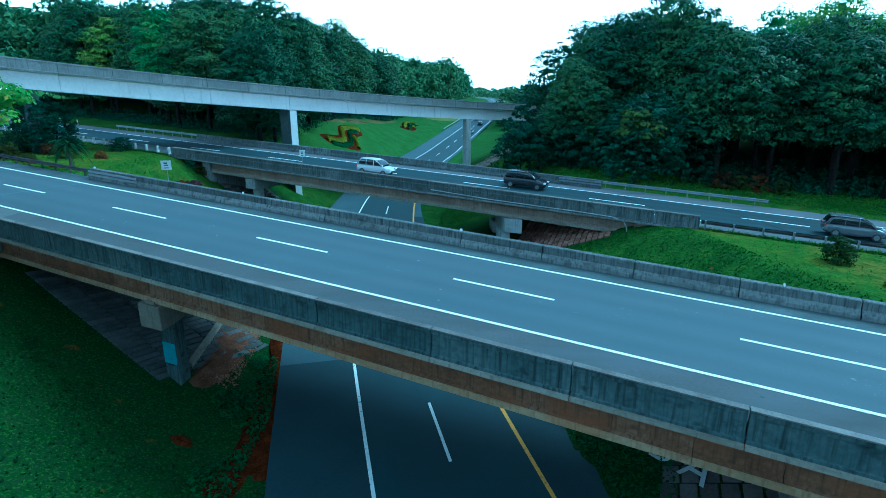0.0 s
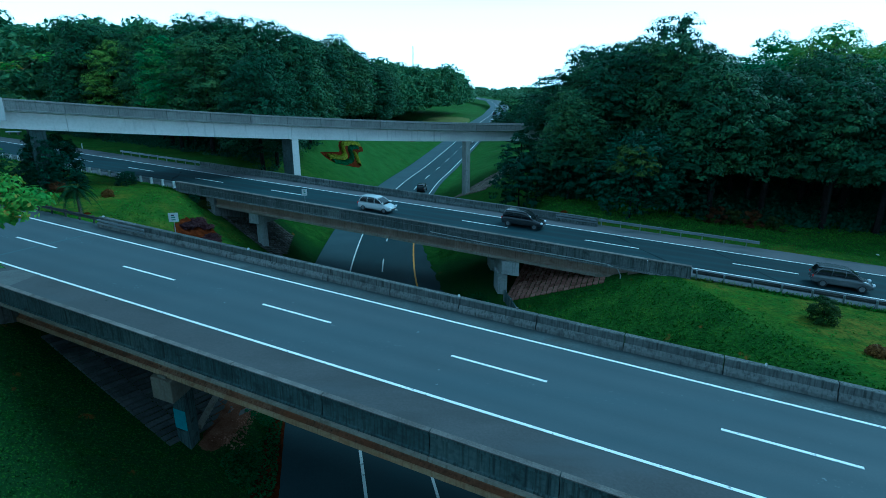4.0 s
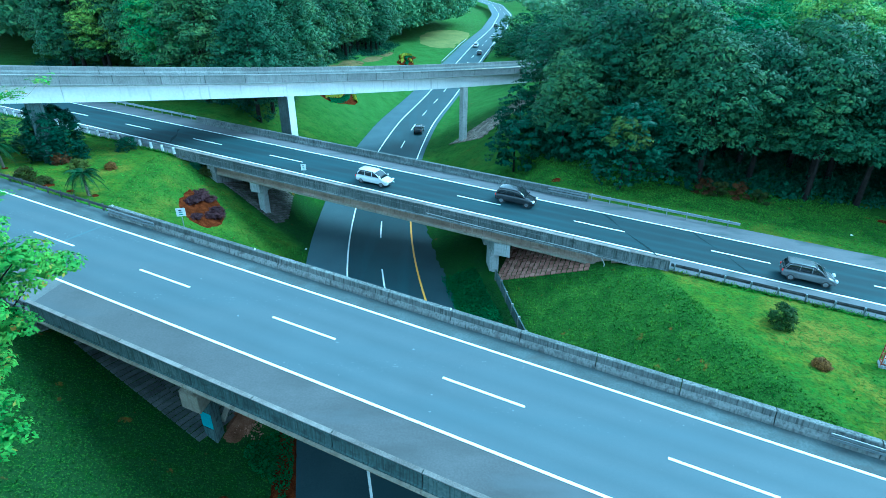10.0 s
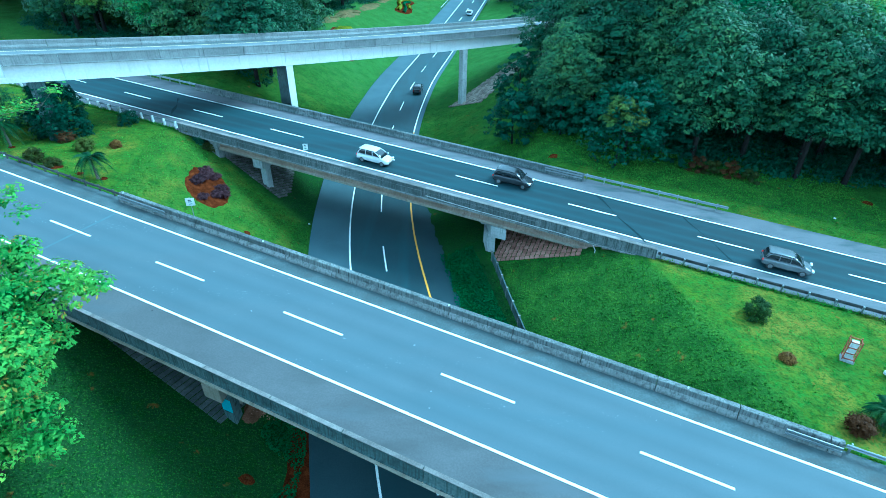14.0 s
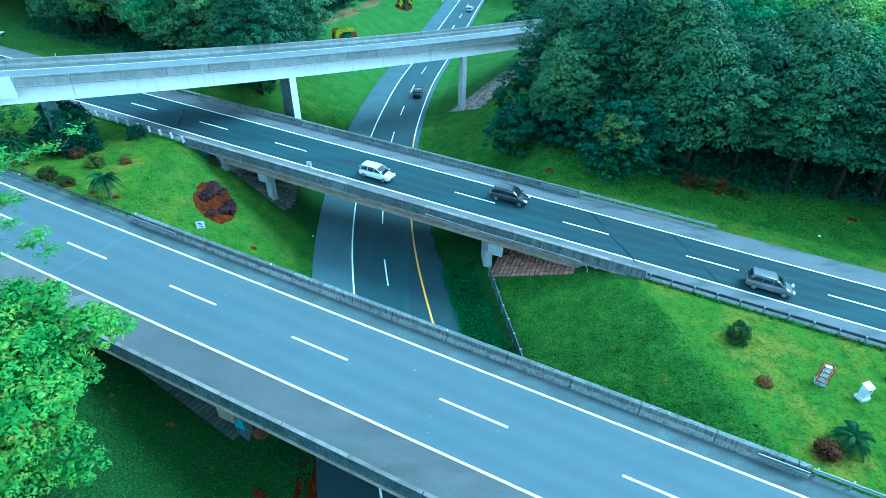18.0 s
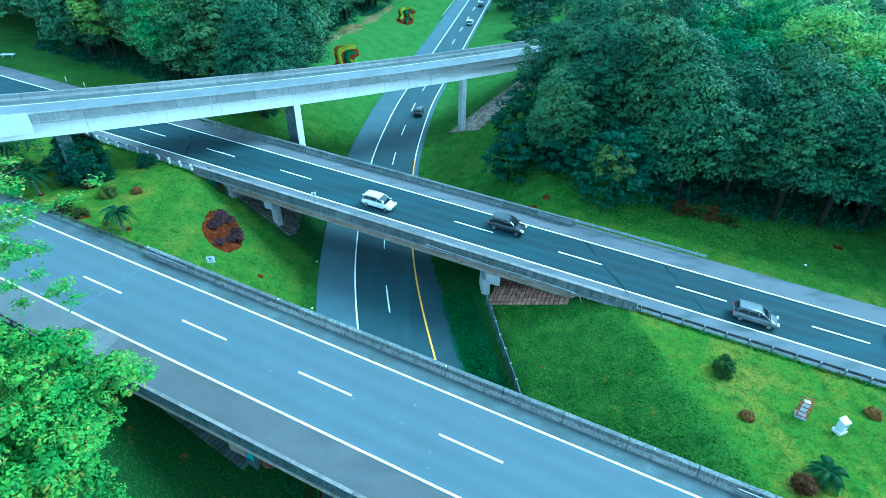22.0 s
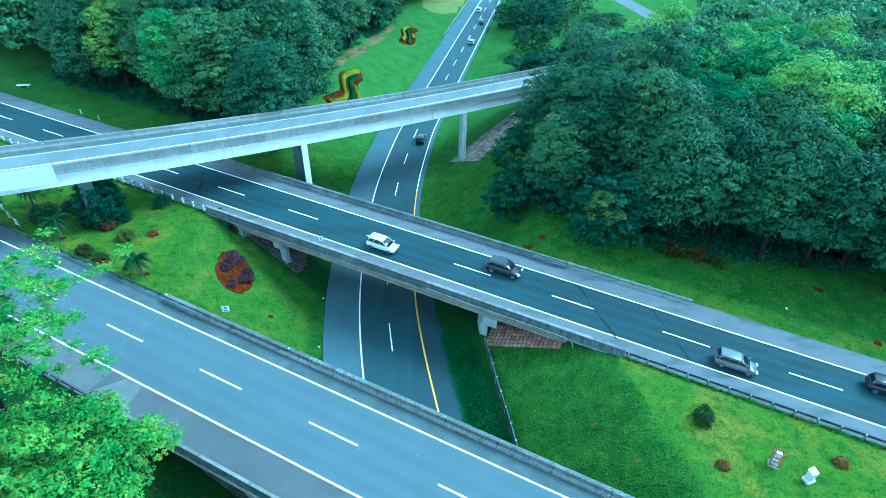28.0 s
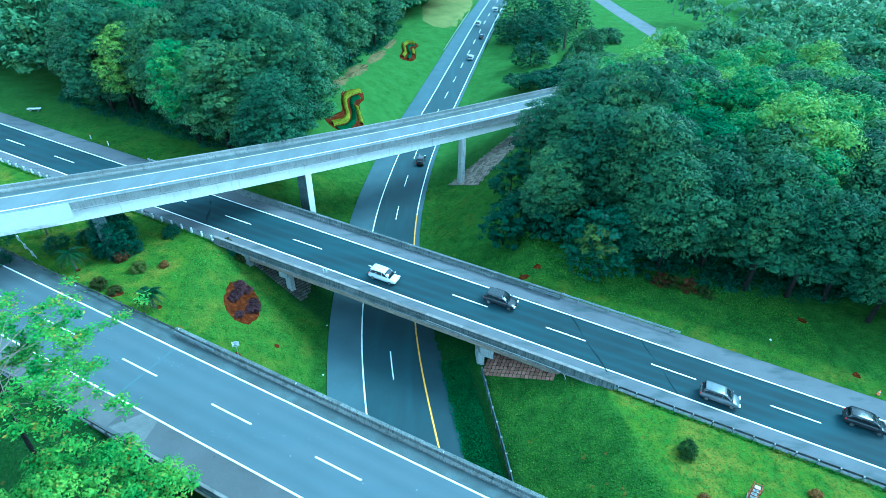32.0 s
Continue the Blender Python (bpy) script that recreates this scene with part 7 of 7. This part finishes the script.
slope_paving(A, -36.0, -25.4, 18.15, 25.0, PAVER_DARK, 0.4, 1.7, "grey weathered slab paving on the bank under the bridge", 1, gap=0.045)
slope_paving(A, 0.6, 9.6, 16.9, 26.5, PAVER_GREY, 0.75, 0.9, "dark slab paving on the bank under the bridge", 2)
slope_paving(B, -14.0, -5.0, 45.75, 53.0, PAVER, 0.5, 0.5, "pinkish square slab paving on the bank under the bridge", 3)
slope_paving(B, -51.0, -43.0, 47.35, 56.0, PAVER_GREY, 0.4, 0.62, "grey slab paving on the bank under the bridge", 4, keep=lambda u, v: u < -43.3 - max(0.0, v - 49) * 0.6)
owner = tagged(thing("stone_strip"), "strip of pitched pale stones running up the bank under the flyover", "paving")
me = block_mesh("stone", 0.62, 0.5, 0.35, STONE)
P0, P1 = Vector((4.9, 97.0, 0)), Vector((19.6, 115.2, 0))
du = (P1 - P0).normalized()
dv = Vector((du.y, -du.x, 0))
for row, u in enumerate(np.arange(0, 24.5, 0.68)):
    half = 3.5 - 1.6 * u / 24.5
    pave(owner, "stone", lambda a, v: (P0.x + du.x * a + dv.x * v, P0.y + du.y * a + dv.y * v), [u], np.arange(-half + 0.2 * (row % 2), half, 0.62), me, 0.14, 0.05, 6 + row)


# creeping plants and red earth on the bank beside the lower road
def creepers():
    g = np.random.default_rng(33)
    n = 9000
    x, y = -15.5 + 6.2 * g.random(n), 17 + 15 * g.random(n)
    ok = (x < low_x(y) - 8.9) & (x > low_x(y) - 11.0 - 1.2 * np.sin(y))
    x, y = x[ok], y[ok]
    c = np.stack([x, y, ground_z(x, y) + 0.08 + 0.25 * g.random(len(x))], 1)
    x, y = 3.0 + 9.0 * g.random(n), 12 + 18 * g.random(n)
    na = A.n[0] * x + A.n[1] * y
    ok = (x > low_x(y) + 6.8) & (A.u[0] * x + A.u[1] * y < 0.8) & (na > 14.5) & (na < 28.0)
    x, y = x[ok], y[ok]
    c = np.concatenate([c, np.stack([x, y, ground_z(x, y) + 0.08 + 0.25 * g.random(len(x))], 1)])
    y = 27 + 24 * g.random(n)
    x = low_x(y) + 6.3 + 3.6 * g.random(n) ** 0.7
    na, nb = A.n[0] * x + A.n[1] * y, B.n[0] * x + B.n[1] * y
    ok = (na > 28.5) & (nb < 49)
    x, y = x[ok], y[ok]
    c = np.concatenate([c, np.stack([x, y, ground_z(x, y) + 0.06 + 0.3 * g.random(len(x)) ** 2], 1)])
    v, f = leaf_quads(g, c, g.normal(scale=0.5, size=c.shape) + np.array([0, 0, 1.0]), 0.22)
    return fast_mesh("creepers", v, f, LEAF_HEDGE)


tagged(new("creepers", creepers()), "dark creeping plants on the bank beside the road", "plants", kind="stuff")
o = new("bare_earth", draped("bare_earth", round_outline([(-9.4, 18.0), (-9.0, 24.0), (-10.2, 30.5), (-11.4, 30.6), (-10.4, 24.0), (-10.6, 18.2)], 40, 0.1, 9), SOIL, 0.06, 4))
tagged(o, "strip of bare red earth beside the road edge", "bare earth", kind="stuff")


# bare red soil along the lower road beside the near bridge
side = [(float(low_x(y)) - 8.56, y) for y in range(21, 41, 2)] + [(float(low_x(y)) - 9.55 - 0.18 * math.sin(1.3 * y), y) for y in range(39, 20, -2)]
o = new("bare_earth", draped("bare_earth", round_outline(side, 60, 0.05, 15), SOIL, 0.07, 4))
tagged(o, "strip of bare red soil along the road edge", "bare earth", kind="stuff")

# concrete edge strip and brown rubble beside the near bridge's column
def edge_strip():
    bm = bmesh.new()
    p, q = Vector((-15.6, 36.5, 0)), Vector((-14.9, 28.6, 0))
    prev = None
    for i in range(11):
        c = p.lerp(q, i / 10)
        row = [bm.verts.new((c.x + o, c.y, float(ground_z(c.x + o, c.y)) + h)) for o, h in ((-0.13, -0.3), (-0.13, 0.35), (0.13, 0.35), (0.13, -0.3))]
        if prev:
            for j in range(4):
                bm.faces.new((prev[j], prev[(j + 1) % 4], row[(j + 1) % 4], row[j]))
        else:
            bm.faces.new(row)
        prev = row
    bm.faces.new(prev[::-1])
    bmesh.ops.recalc_face_normals(bm, faces=bm.faces)
    return bm


kerb = thing("edge_kerb")
part("kerb", edge_strip(), CONCRETE_TAN, kerb)
tagged(kerb, "sloping concrete edge strip beside the bridge column", "kerb")
o = new("bare_earth", draped("bare_earth", round_outline([(-15.6, 36.0), (-13.2, 36.0), (-12.9, 31.0), (-13.4, 27.6), (-14.4, 27.2), (-14.7, 30.0)], 40, 0.1, 12), BROWN_EARTH, 0.06, 5))
tagged(o, "brown earth and rubble slope beside the bridge column", "bare earth", kind="stuff")
g = random.Random(21)
bm = bmesh.new()
for k in range(900):
    x, y = g.uniform(-14.5, -12.6), g.uniform(28.0, 37.5)
    x += (y - 32) * -0.1
    r = g.uniform(0.03, 0.1)
    m = Matrix.Translation((x, y, float(ground_z(x, y)) + r * 0.35)) @ pose(0, 0, 0, g.uniform(0, 90), g.uniform(0, 90), g.uniform(0, 360)) @ Matrix.Diagonal((r, r * g.uniform(0.6, 1), r * g.uniform(0.5, 0.9), 1))
    bmesh.ops.create_icosphere(bm, subdivisions=1, radius=1.0, matrix=m)
o = part("rubble", bm, RUBBLE)
tagged(o, "loose brown broken stone on the bank under the bridge", "rubble", kind="stuff")

# painted letters on the paved slope under the near bridge
def slope_letter(text, x, y, size, turn):
    cu = bpy.data.curves.new("letter", "FONT")
    cu.body, cu.size, cu.extrude, cu.align_x, cu.align_y = text, size, 0.012, "CENTER", "CENTER"
    z = float(ground_z(x, y))
    e1 = Vector((0.4, 0, float(ground_z(x + 0.4, y)) - z)).normalized()
    e2 = Vector((0, 0.4, float(ground_z(x, y + 0.4)) - z)).normalized()
    nn = e1.cross(e2).normalized()
    m = Matrix((e1, nn.cross(e1), nn)).transposed().to_4x4()
    m.translation = Vector((x, y, z)) + nn * 0.15
    cu.materials.append(WHITE_PAINT)
    return tagged(new("painted_letter", cu), "large white painted letter on the slope paving", "graffiti", group="painted letters"), m @ pose(0, 0, 0, 0, 0, turn)


for text, x, y in (("B", 10.2, 21.2), ("A", 11.0, 19.6)):
    o, m = slope_letter(text, x, y, 2.0, -62)
    o.matrix_basis = m

o = new("dry_field", draped("dry_field", round_outline([(-7.0, 226.0), (0.0, 222.0), (5.8, 229.0), (9.0, 246.0), (13.5, 268.0), (8.0, 281.0), (-3.0, 276.0), (-9.0, 252.0)], 48, 0.7, 5), DRY_GRASS, 0.12, 6))
tagged(o, "pale dry yellow grass field beside the sunken road", "dry grass", kind="stuff")
